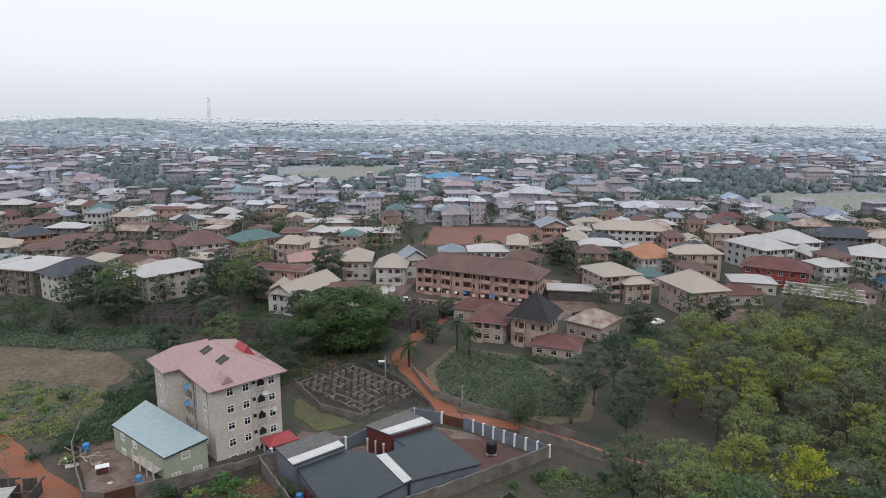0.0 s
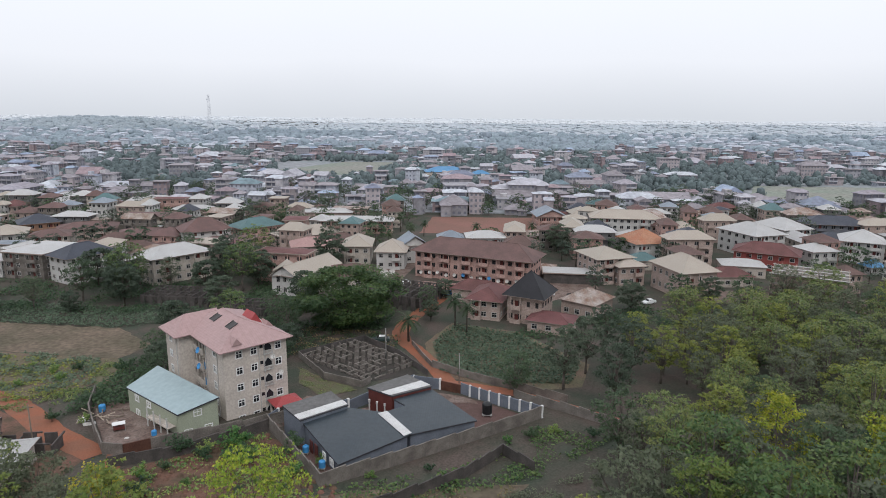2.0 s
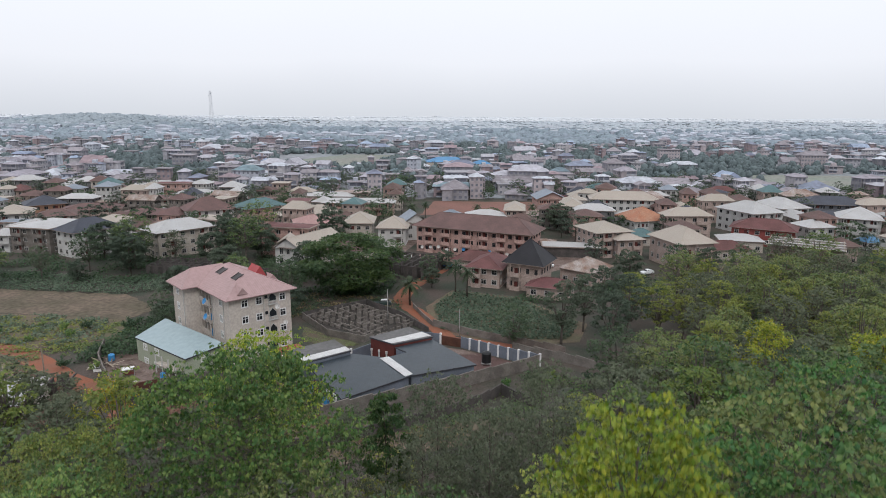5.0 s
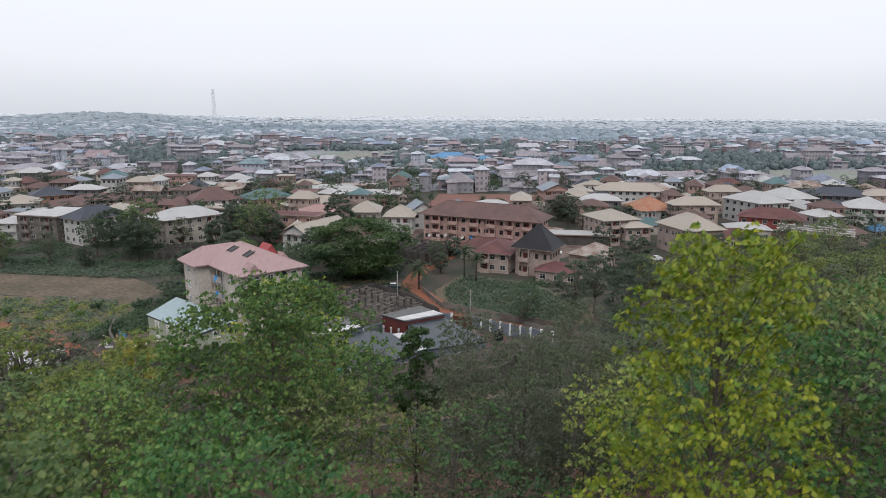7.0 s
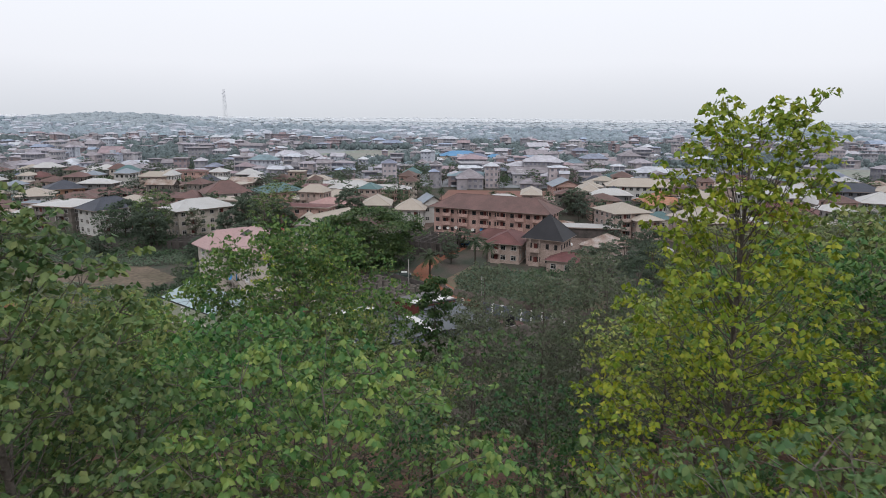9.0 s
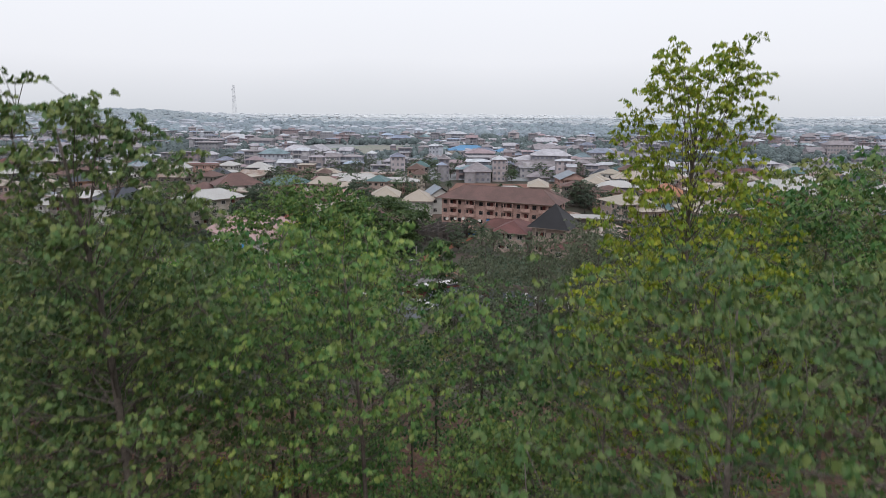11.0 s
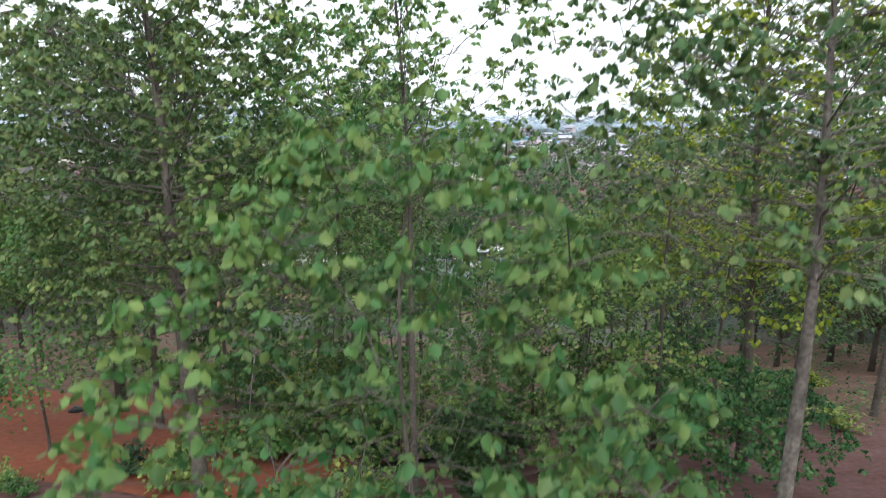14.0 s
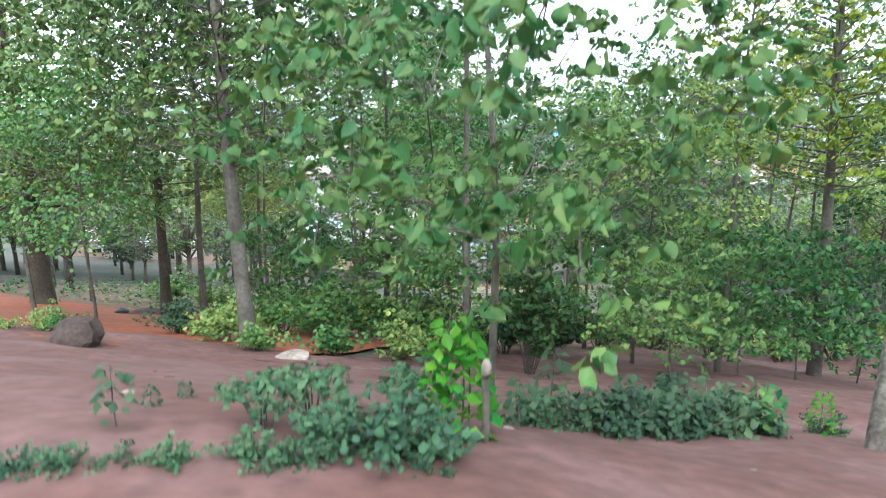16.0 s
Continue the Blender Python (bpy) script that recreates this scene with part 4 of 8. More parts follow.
def crown_tree(key, seed, tall, radius, leaf_mat, bark, low=0.45, lean=(0, 0), stem=0.13, clumps=46, per=22, leaf=0.19, leaves=7, cone=0.0, lump_size=0.33, heart=True, bare=0.0):
    """Meshes of a broadleaf tree: a leaning trunk that forks, limbs out to umbrella-like clumps, and each clump made of whorls of drooping leaves."""
    rng, r, g = np.random.default_rng(seed), random.Random(seed), Geo()
    steps = 10
    lean = Vector((lean[0], lean[1], 0))

    def spine(t):
        return lean * (t * tall) + Vector((0.22 * math.sin(5.1 * t + seed) * t, 0.22 * math.cos(4.3 * t + seed) * t, tall * 0.94 * t))

    g.tube([spine(0) - Vector((0, 0, 0.6))] + [spine(i / steps) for i in range(steps + 1)],
           [stem * 1.5] + [stem * (1.25 if i == 0 else 1.0) * (1 - 0.85 * i / steps) for i in range(steps + 1)], 9)
    whorls = []
    for i in range(clumps):
        u = (i + r.random()) / clumps
        wide = min(1.0, 0.62 + 1.3 * u) * math.sqrt(max(0.03, 1 - max(0.0, (u - 0.3) / 0.72) ** 2)) if not cone else (1 - cone * u) * min(1.0, 0.7 + u)
        a = i * 2.39996 + r.uniform(-0.5, 0.5)
        k = r.uniform(0.66, 1.04) if i % 5 else r.uniform(0.15, 0.6)
        z = tall * (low + (0.985 - low) * u)
        axis = spine(min(0.96, z / tall))
        c = Vector((axis.x + radius * wide * k * math.cos(a), axis.y + radius * wide * k * math.sin(a), z))
        rc = radius * lump_size * r.uniform(0.7, 1.25) * (1 - 0.35 * u)
        root = spine(low * 0.95 + (0.9 - low * 0.95) * u)
        bend = root.lerp(c, 0.55) + Vector((r.uniform(-0.15, 0.15), r.uniform(-0.15, 0.15), -0.08 * (c - root).length))
        g.tube([root, bend, c], [stem * 0.18 * (1 - 0.5 * u), stem * 0.1 * (1 - 0.5 * u), 0.007], 5, cap=False)
        for j in range(per):
            b, e = r.uniform(0, 6.283), math.sqrt(r.random())
            p = c + Vector((rc * e * math.cos(b), rc * e * math.sin(b), rc * (0.5 * (1 - e * e) + r.uniform(-0.62, 0.22))))
            if j % 7 == 3:
                p += Vector((r.gauss(0, rc * 0.35), r.gauss(0, rc * 0.35), r.gauss(-0.1, rc * 0.3)))
            if j % 5 == 0:
                g.tube([c - Vector((0, 0, rc * 0.12)), c.lerp(p, 0.6), p], [0.012, 0.008, 0.004], 3, cap=False)
            if r.random() >= bare:
                whorls.append(p)
    w = np.array([tuple(p) for p in whorls])
    n = len(w) * leaves
    ang = np.repeat(rng.uniform(0, 6.283, len(w)), leaves) + np.tile(np.arange(leaves) * 2.39996, len(w)) + rng.normal(0, 0.3, n)
    out = np.stack([np.cos(ang), np.sin(ang), 0 * ang], 1)
    size = leaf * rng.uniform(0.6, 1.2, n)
    reach = (0.35 + 0.5 * rng.random(n)) * leaf
    c = np.repeat(w, leaves, 0) + out * reach[:, None] + np.stack([0 * ang, 0 * ang, rng.uniform(-0.55, 0.12, n) * leaf], 1)
    TREES[key] = g.mesh("trunk", bark, smooth=True), leaf_mesh("crown", c, size, leaf_mat, rng, droop=0.75, out=out, heart=heart, narrow=0.38, spin=0.35, sway=0.35, plain=False)


def far_tree(key, seed, tall, radius, leaf_mat, bark, n=700, leaf=0.6, clumps=26, crown_low=0.35, squash=1.0, gaps=0.5, loose=1.0):
    """Meshes of a tree seen from afar: a trunk with limbs and a crown of clumps with gaps between."""
    rng, r = np.random.default_rng(seed), random.Random(seed)
    g = Geo()
    base = tall * crown_low
    g.tube([(0, 0, -0.6), (0, 0, base * 0.6), (r.uniform(-0.2, 0.2), r.uniform(-0.2, 0.2), base * 1.3), (0, 0, tall * 0.8)],
           [tall * 0.022, tall * 0.017, tall * 0.013, tall * 0.004], 6)
    mid = (tall + base) / 2
    half = (tall - base) / 2
    cs = []
    for i in range(clumps):
        z = 1 - 2 * (i + 0.5) / clumps
        a = i * 2.39996 + r.uniform(-0.5, 0.5)
        q = math.sqrt(max(0, 1 - z * z))
        k = r.uniform(0.55, 1.05)
        cs.append((radius * q * math.cos(a) * k, radius * q * math.sin(a) * k, mid + half * z * squash * r.uniform(0.75, 1.05)))
        if i % 3 == 0:
            g.tube([(0, 0, base * r.uniform(0.8, 1.6)), cs[-1]], [tall * 0.008, tall * 0.002], 4, cap=False)
    cs = np.array(cs)
    pick = rng.integers(0, clumps, n)
    size = radius * 0.24 * loose * rng.uniform(0.5, 1.3, clumps)
    v = rng.normal(0, 1, (n, 3))
    v /= np.linalg.norm(v, axis=1)[:, None]
    v[:, 2] = np.where(rng.random(n) < 0.8, np.abs(v[:, 2]), v[:, 2])
    c = cs[pick] + v * size[pick][:, None] * rng.uniform(0.6, 1.1, n)[:, None] * (1.15, 1.15, 0.55)
    s = leaf * rng.uniform(0.6, 1.3, n)
    TREES[key] = g.mesh("trunk", bark, smooth=True), leaf_mesh("crown", c, s, leaf_mat, rng, droop=0.25, narrow=0.5, out=v, plain=True)


def merged(name, items, label, category):
    """Many plants joined into one mesh of kind stuff. items: a key of TREES and a pose."""
    cos, loops, starts, slots, mats, v0, l0 = [], [], [], [], [], 0, 0
    for key, m in items:
        for me in TREES[key]:
            n, k = len(me.vertices), len(me.loops)
            co, li, ls = np.empty(n * 3), np.empty(k, int), np.empty(len(me.polygons), int)
            me.vertices.foreach_get("co", co)
            me.loops.foreach_get("vertex_index", li)
            me.polygons.foreach_get("loop_start", ls)
            a = np.array(m)
            cos.append(co.reshape(-1, 3) @ a[:3, :3].T + a[:3, 3])
            loops.append(li + v0)
            starts.append(ls + l0)
            if me.materials[0] not in mats:
                mats.append(me.materials[0])
            slots.append(np.full(len(ls), mats.index(me.materials[0])))
            v0, l0 = v0 + n, l0 + k
    me = bpy.data.meshes.new(name)
    me.vertices.add(v0)
    me.vertices.foreach_set("co", np.concatenate(cos).ravel())
    me.loops.add(l0)
    me.loops.foreach_set("vertex_index", np.concatenate(loops))
    st = np.concatenate(starts)
    me.polygons.add(len(st))
    me.polygons.foreach_set("loop_start", st)
    me.polygons.foreach_set("material_index", np.concatenate(slots))
    for m in mats:
        me.materials.append(m)
    me.update(calc_edges=True)
    me.validate()
    return piece(name, me, (), label, category, kind="stuff")


def palm_tree(key, seed, tall, fronds=22, length=3.2):
    r, g = random.Random(seed), Geo()
    g.tube([(0, 0, -0.5), (0.1, 0, tall * 0.4), (0.05, 0.1, tall)], [0.24, 0.19, 0.2], 8)
    f = Geo()
    for i in range(fronds):
        a = i * 2.39996
        el = 1.1 - 1.7 * (i / fronds)
        p, v = Vector((0.05, 0.1, tall)), Vector((math.cos(a) * math.cos(el), math.sin(a) * math.cos(el), math.sin(el)))
        side = Vector((-math.sin(a), math.cos(a), 0))
        n = 9
        for k in range(n):
            q = p + v * length / n
            w = 0.75 * math.sin(math.pi * min(1, (k + 1.3) / (n + 1)))
            for s in (-1, 1):
                for o in (0.0, 0.5):
                    m = p.lerp(q, o)
                    tip = m + side * s * w + v * 0.35 + Vector((0, 0, -0.28 * w))
                    f.poly([m, m + v * 0.16, tip])
            v = (v + Vector((0, 0, -0.17))).normalized()
            p = q
    TREES[key] = g.mesh("trunk", "bark_dark", smooth=True), f.mesh("crown", "leaf_palm")


def lump(g, x, y, z, k, top, r):
    """A soft uneven crown of a distant tree, added to a joined mesh."""
    m, n = len(g.v), 7
    for w, up in ((0.7, 0.02), (1.0, 0.38), (0.72, 0.78)):
        g.v += [(x + k * w * r.uniform(0.6, 1.35) * math.cos(6.283 * j / n), y + k * w * r.uniform(0.6, 1.35) * math.sin(6.283 * j / n), z + top * (up + r.uniform(-0.14, 0.14))) for j in range(n)]
    g.v.append((x + r.uniform(-0.2, 0.2) * k, y, z + top))
    for j in range(n):
        q = (j + 1) % n
        g.f += [(m + j, m + q, m + n + q, m + n + j), (m + n + j, m + n + q, m + 2 * n + q, m + 2 * n + j), (m + 2 * n + j, m + 2 * n + q, m + 3 * n)]
        g.s += [0, 0, 0]
    # sprays that fray the outline of the nearer ones
    for i in range(34 if y < 620 else 14 if y < 900 else 0):
        b, u, c = r.uniform(0, 6.283), r.uniform(0.05, 1.05), r.uniform(0.35, 0.8)
        w = k * (1.12 - abs(u - 0.4) * 0.8) * r.uniform(0.8, 1.2)
        px, py, pz = x + w * math.cos(b), y + w * math.sin(b), z + top * u
        m = len(g.v)
        g.v += [(px + r.uniform(-c, c), py + r.uniform(-c, c), pz + r.uniform(-c, c)) for _ in range(4)]
        g.f += [(m, m + 1, m + 2), (m, m + 2, m + 3)]
        g.s += [0, 0]


def plant(key, x, y, name, label, category="tree", scale=1.0, turn=None, group="", sink=0.1, z=None, wide=1.0):
    r = random.Random(int(x * 37 + y * 101))
    top = thing(name, pose(x, y, (ground_z(x, y) if z is None else z) - sink, 0, 0, r.uniform(0, 360) if turn is None else turn), label, category, group)
    top.scale = (scale * wide, scale * wide, scale)
    for nm, me in zip(("trunk", "crown"), TREES[key]):
        part(nm, me, (), top)
    return top


def bush_mesh(key, seed, tall, radius, mat, n=260, leaf=0.2, stems=7):
    """A shrub: forked stems, with leaves in uneven sprays along them and gaps between."""
    rng, r, g = np.random.default_rng(seed), random.Random(seed), Geo()
    sprays = []
    for i in range(stems * 2):
        a, lean = i * 2.39996 + r.uniform(-0.4, 0.4), r.uniform(0.15, 1.0)
        top = Vector((math.cos(a) * radius * lean, math.sin(a) * radius * lean, tall * r.uniform(0.55, 1.05) * (1.1 - 0.45 * lean)))
        mid = Vector((top.x * 0.35, top.y * 0.35, top.z * 0.55))
        g.tube([(r.uniform(-0.05, 0.05), r.uniform(-0.05, 0.05), -0.15), mid, top], [0.014, 0.010, 0.004], 4, cap=False)
        sprays += [(top, 1.0), (mid.lerp(top, 0.55), 0.9), (mid.lerp(top, 0.1), 0.6)]
    pick = rng.integers(0, len(sprays), n)
    at = np.array([tuple(p) for p, _ in sprays])[pick]
    size = np.array([q for _, q in sprays])[pick] * radius * 0.24
    v = rng.normal(0, 1, (n, 3))
    v /= np.linalg.norm(v, axis=1)[:, None]
    c = at + v * (size * rng.uniform(0.3, 1.2, n))[:, None] * (1, 1, 0.7)
    c[:, 2] = np.maximum(c[:, 2], 0.03)
    TREES[key] = g.mesh("stem", "bark_grey"), leaf_mesh("foliage", c, leaf * rng.uniform(0.55, 1.3, n), mat, rng, out=v, droop=0.45, heart=leaf < 0.2)


def shrub(key, x, y, label, scale=1.0, name="shrub", category="shrub", group="", z=None):
    r = random.Random(int(x * 53 + y * 97))
    top = thing(name, pose(x, y, (ground_z(x, y) if z is None else z) - 0.03, 0, 0, r.uniform(0, 360)), label, category, group)
    top.scale = (scale, scale, scale)
    for nm, me in zip(("stem", "foliage"), TREES[key]):
        part(nm, me, (), top)
    return top


def ground_leaves(name, outline, n, size, mat, label, seed=1, tall=0.5, clump=0.0, rows=0.0, category="undergrowth", avoid=()):
    """Low plants over an area, past counting."""
    rng = np.random.default_rng(seed)
    xs, ys = [p[0] for p in outline], [p[1] for p in outline]
    pts = []
    while len(pts) < n:
        x, y = rng.uniform(min(xs), max(xs)), rng.uniform(min(ys), max(ys))
        hit = False
        for (ax, ay), (bx, by) in zip(outline, outline[1:] + outline[:1]):
            if (ay > y) != (by > y) and x < (bx - ax) * (y - ay) / (by - ay) + ax:
                hit = not hit
        if not hit or any((x - a) ** 2 + (y - b) ** 2 < q * q for a, b, q in avoid):
            continue
        if clump and noise.noise((x * clump, y * clump, seed)) < 0.02 + rng.uniform(-0.25, 0.25):
            n -= 0.35
            continue
        if rows:
            y = round(y / rows) * rows + rng.normal(0, rows * 0.13)
        pts.append((x, y, ground_z(x, y) + tall * rng.uniform(0.05, 1.0)))
    c = np.array(pts)
    return piece(name, leaf_mesh(name, c, size * rng.uniform(0.6, 1.4, len(c)), mat, rng, droop=0.0), (), label, category, kind="stuff")


# ---- ground of the plain and the hillside ----
strip("road", [(-5.5, 118), (-7.5, 124), (-10.2, 130.5), (-13.5, 137), (-17.5, 143.5), (-19, 150), (-18.3, 157), (-16.5, 163), (-13.5, 172), (-10, 182)], 4.2, "path_earth",
      "rutted red laterite road between compounds")
strip("track", [(-8, 118), (0, 116), (8, 113), (16, 107), (26, 98), (36, 88)], 3.2, "red_earth", "narrow earth track beside a boundary wall", lift=0.07)
strip("footpath", [(-125, 112), (-104, 106.5), (-91.7, 102.9), (-85, 99.6), (-78, 94.6), (-70, 88.2), (-63.5, 84), (-56.5, 80)], 4.6, "path_earth", "winding red earth path", lift=0.07, category="path")
strip("footpath", [(-54.4, 81.5), (-52.6, 77.5), (-49.8, 71), (-47.5, 65), (-44, 58)], 2.4, "path_earth", "narrow red path leading to a gate", lift=0.07, category="path")
patch("field_plot", [(-150, 136), (-112, 129), (-80.5, 125.5), (-77, 136), (-92, 147), (-150, 150)], "dry_field", "dry brown harrowed field", step=2.0, wobble=1.8)
patch("scrub_plot", [(-130, 100), (-88, 98), (-72, 112), (-80, 126), (-130, 130)], "scrub", "weedy plot with red soil showing", step=2.0, wobble=2.0)
patch("cassava_plot", [(-8, 122), (6, 114), (22, 116), (26, 130), (12, 152), (-6, 158), (-12, 142)], "scrub", "plot of dark soil under low crops", step=2.0)
patch("foundation_ground", [(-38.5, 130), (-30.8, 119), (-23, 115.5), (-11.5, 122), (-17, 131.5), (-27, 141)], "damp_earth", "damp dark ground inside the foundations", step=1.5, wobble=0.2)
patch("pitch_ground", [(-27, 288), (27, 292), (33, 338), (-24, 336)], "clay_pitch", "bare red clay playing field", step=4.0, wobble=1.5)
patch("mound_plot", [(-51, 75), (-46.7, 78.6), (-40, 85.4), (-34.6, 90.2), (-29, 86), (-21, 75.5), (-26, 66), (-36, 60), (-45, 59)], "mound_earth", "red-brown plot heaped into planting mounds", step=1.5, wobble=1.0)
patch("rough_plot", [(-85, 95), (-76.5, 92.5), (-71, 88.5), (-66, 83.5), (-58, 77.5), (-56, 66), (-80, 66), (-95, 84)], "mound_earth", "bare reddish soil with scattered weeds", step=2.0, wobble=1.5)
patch("house_yard", [(-70, 101), (-66.8, 95.6), (-61.2, 88.2), (-56, 81.6), (-52.8, 81.0), (-46.4, 85.6), (-50, 89), (-58, 96), (-62, 101.5)], "yard_concrete", "dusty pinkish concrete yard beside a house", step=1.2, wobble=0.3)
patch("court_ground", [(-35, 114), (-29, 108), (-22.5, 112), (-30.5, 116.5), (-38, 124)], "grass_court", "patch of mown grass beside the flats", lift=0.1, step=1.0, wobble=0.9)
patch("yard_apron", [(-34, 100), (-24, 101), (-22, 106), (-32, 108)], "yard_concrete", "pale concrete apron", step=1.2, wobble=0.3)
patch("compound_yard", [(-33, 95), (-20.5, 74.5), (11, 100.6), (-2, 110.5), (-12, 113), (-22, 100)], "pink_earth", "swept earth yard inside the shed compound", step=1.5, wobble=0.2)
patch("gate_apron", [(-7.6, 112.0), (-4.4, 106.8), (1.0, 106.6), (0.6, 108.4), (-2.6, 110.6)], "yard_concrete", "pale swept apron inside the compound gate", lift=0.1, step=1.0, wobble=0.3)
patch("inner_court", [(-21.5, 101.5), (-19.8, 97.0), (-14.8, 98.8), (-16.6, 104.0)], "yard_concrete", "pale concrete court between the sheds", lift=0.1, step=1.0, wobble=0.15)
patch("street_ground", [(-38, 196), (-26, 196), (-18, 250), (-34, 250)], "yard_concrete", "pale street surface", step=3)
patch("lane_ground", [(20, 178), (40, 196), (40, 214), (22, 208), (12, 186)], "yard_concrete", "pale parking ground", step=3)
patch("town_yard", [(62, 184), (84, 182), (104, 176), (128, 172), (132, 186), (112, 192), (88, 198), (64, 196)], "yard_concrete", "dusty pinkish ground before the houses", step=3)
patch("terrace_earth", [(-14, -17.5), (9, -17.5), (13, -4), (16, 14), (8, 15), (1, 10), (-4.5, 2), (-7, -4.6), (-14, -3.5), (-22, -2), (-24, -8)], "trodden_earth", "trodden dusty reddish earth", lift=0.08, step=0.6, wobble=0.3)
patch("bank_earth", [(-40, -3), (-15, -4.5), (-7, -5.0), (-6, 2.5), (-14, 7), (-34, 10)], "laterite", "bright red laterite bank", lift=0.075, step=0.6, wobble=0.3)
patch("forest_floor", [(-45, 6), (-14, 6), (-6, 1), (0, 8), (14, 8), (32, -6), (46, 20), (40, 52), (8, 50), (-30, 44), (-45, 30)], "mound_earth", "reddish forest soil with dry litter", lift=0.045, step=1.5, wobble=0.6)
patch("clearing_earth", [(-36, 56), (-16, 57), (2, 66), (8, 76), (-14, 72), (-34, 66)], "dry_field", "dry clearing with stubble", lift=0.06, step=1.5)


# ---- five-storey block of flats with a pink roof ----
def pink_flats():
    """Three blocks in a row, the middle one set back; local x along the front, y back."""
    top = thing("apartment_block", pose(-42.4, 94.0, 0.4, 0, 0, 45.3), "five-storey beige apartment block with a faded pink roof", "apartment block")
    h, fh = 15.0, 3.0
    fr, pa = window_meshes(1.15, 1.3, "white")
    for x0, y0, x1, y1, front, side, skip in ((0.5, 0.6, 12.4, 8.6, (0.24, 0.47, 0.86), (0.55,), ("back",)), (2.7, 8.604, 12.4, 13.396, (), (0.5,), ("front", "back", "left")),
                                              (-2.4, 13.4, 12.4, 19.6, (), (0.4,), ("front",))):
        w, d = x1 - x0, y1 - y0
        g, opens = wall_shell(w, d, h, 5, front, side, 1.15, 1.3, 1.0, back=False)
        wall = part("wall", g, "plaster_beige", top, at=pose((x0 + x1) / 2, (y0 + y1) / 2, 0))
        for side_name, s, i, m in opens:
            ob = part("window", fr, (), wall, at=m)
            part("pane", pa, (), ob)
    x = 0.5 + 11.9 * 0.685
    for s in range(5):
        z = s * fh + 0.35
        # Dark panel just off the solid wall paints the shade of an opening.
        b = Geo()
        b.poly([(x - 0.75, 0.585, z + 0.9), (x + 0.75, 0.585, z + 0.9), (x + 0.75, 0.585, z + 1.6), (x + 0.4, 0.585, z + 2.05), (x, 0.585, z + 2.45), (x - 0.4, 0.585, z + 2.05), (x - 0.75, 0.585, z + 1.6)])
        part("balcony_opening", b, "window_glass", top, "dark pointed panel for the shade of a balcony opening")
        trim = Geo()
        for a, c in (((-0.8, 0.9), (-0.8, 1.6)), ((-0.8, 1.6), (0, 2.52)), ((0, 2.52), (0.8, 1.6)), ((0.8, 1.6), (0.8, 0.9))):
            trim.bar((x + a[0], 0.56, z + a[1]), (x + c[0], 0.56, z + c[1]), 0.08, 0.1)
        part("arch_trim", trim, "plaster_white", top)
        bal = Geo()
        bal.box(x - 0.9, 0.25, z + 0.2, x + 0.9, 0.57, z + 0.32)
        bal.box(x - 0.9, 0.25, z + 0.85, x + 0.9, 0.35, z + 0.95)
        for k in range(8):
            u = x - 0.85 + 1.7 * k / 7
            bal.box(u - 0.04, 0.26, z + 0.32, u + 0.04, 0.34, z + 0.85)
        part("balcony", bal, "plaster_white", top)
        v = Geo()
        v.box(7.2, 0.52, z + 1.5, 7.75, 0.58, z + 2.1)
        part("vent_window", v, "window_glass", top, "small dark bathroom window")
        # stacked verandas in the recess, with pointed arches
        if s:
            v = Geo()
            v.box(0.2, 8.65, s * fh - 0.1, 2.68, 13.35, s * fh + 0.1)
            v.box(0.2, 8.65, s * fh + 0.1, 0.32, 13.35, s * fh + 0.95)
            part("veranda", v, "plaster_beige", top)
            for yy in (8.9, 10.4, 11.9, 13.1):
                c = Geo()
                c.box(0.2, yy - 0.1, s * fh + 0.95, 0.38, yy + 0.1, s * fh + 2.3)
                c.bar((0.29, yy, s * fh + 2.3), (0.29, yy + 0.7, s * fh + 2.85), 0.16, 0.16)
                c.bar((0.29, yy, s * fh + 2.3), (0.29, yy - 0.7, s * fh + 2.85), 0.16, 0.16)
                part("pillar", c, "plaster_beige", top)
            # Dark slab on the back wall imitates the shade of the veranda.
            bk = Geo()
            bk.box(2.62, 9.4, s * fh + 0.1, 2.69, 12.6, s * fh + 2.3)
            part("doorway", bk, "dark_frame", top, "dark panel for the shade of veranda doorways")
    for px, py in ((8.0, 0.5), (7.0, 0.5), (0.42, 7.9), (-2.48, 14.1), (0.42, 3.0)):
        p = Geo()
        p.tube([(px, py, 0), (px, py, h - 0.3)], [0.07, 0.07], 6)
        part("drain_pipe", p, "plaster_white", top)
    # roof: a long hip, and a shorter one over the rear wing that runs into it
    r, _, caps = roof_mesh("hip", 11.9, 19.0, h, 3.4, 0.95)
    rf = part("roof", r, ("roof_rose", "roof_rose"), top, at=pose(6.45, 10.1, 0))
    part("ridge_cap", caps, "roof_rose", rf)
    r2 = Geo()
    e = [(-3.3, 12.4, h + 0.02), (6.4, 12.4, h + 0.02), (6.4, 20.6, h + 0.02), (-3.3, 20.6, h + 0.02)]
    a, b = (0.2, 16.5, h + 2.8), (6.4, 16.5, h + 2.8)
    r2.poly([e[0], e[1], b, a])
    r2.poly([e[2], e[3], a, b])
    r2.poly([e[3], e[0], a])
    lo = [(px, py, pz - 0.2) for px, py, pz in e]
    for i in (3, 0, 2):
        n = (i + 1) % 4
        r2.poly([lo[i], lo[n], e[n], e[i]])
    r2.poly([lo[3], lo[2], (0, 20.6, h - 0.18), (0, 12.4, h - 0.18), lo[0]][::-1])
    part("roof", r2, "roof_rose", top)
    eave = Geo()
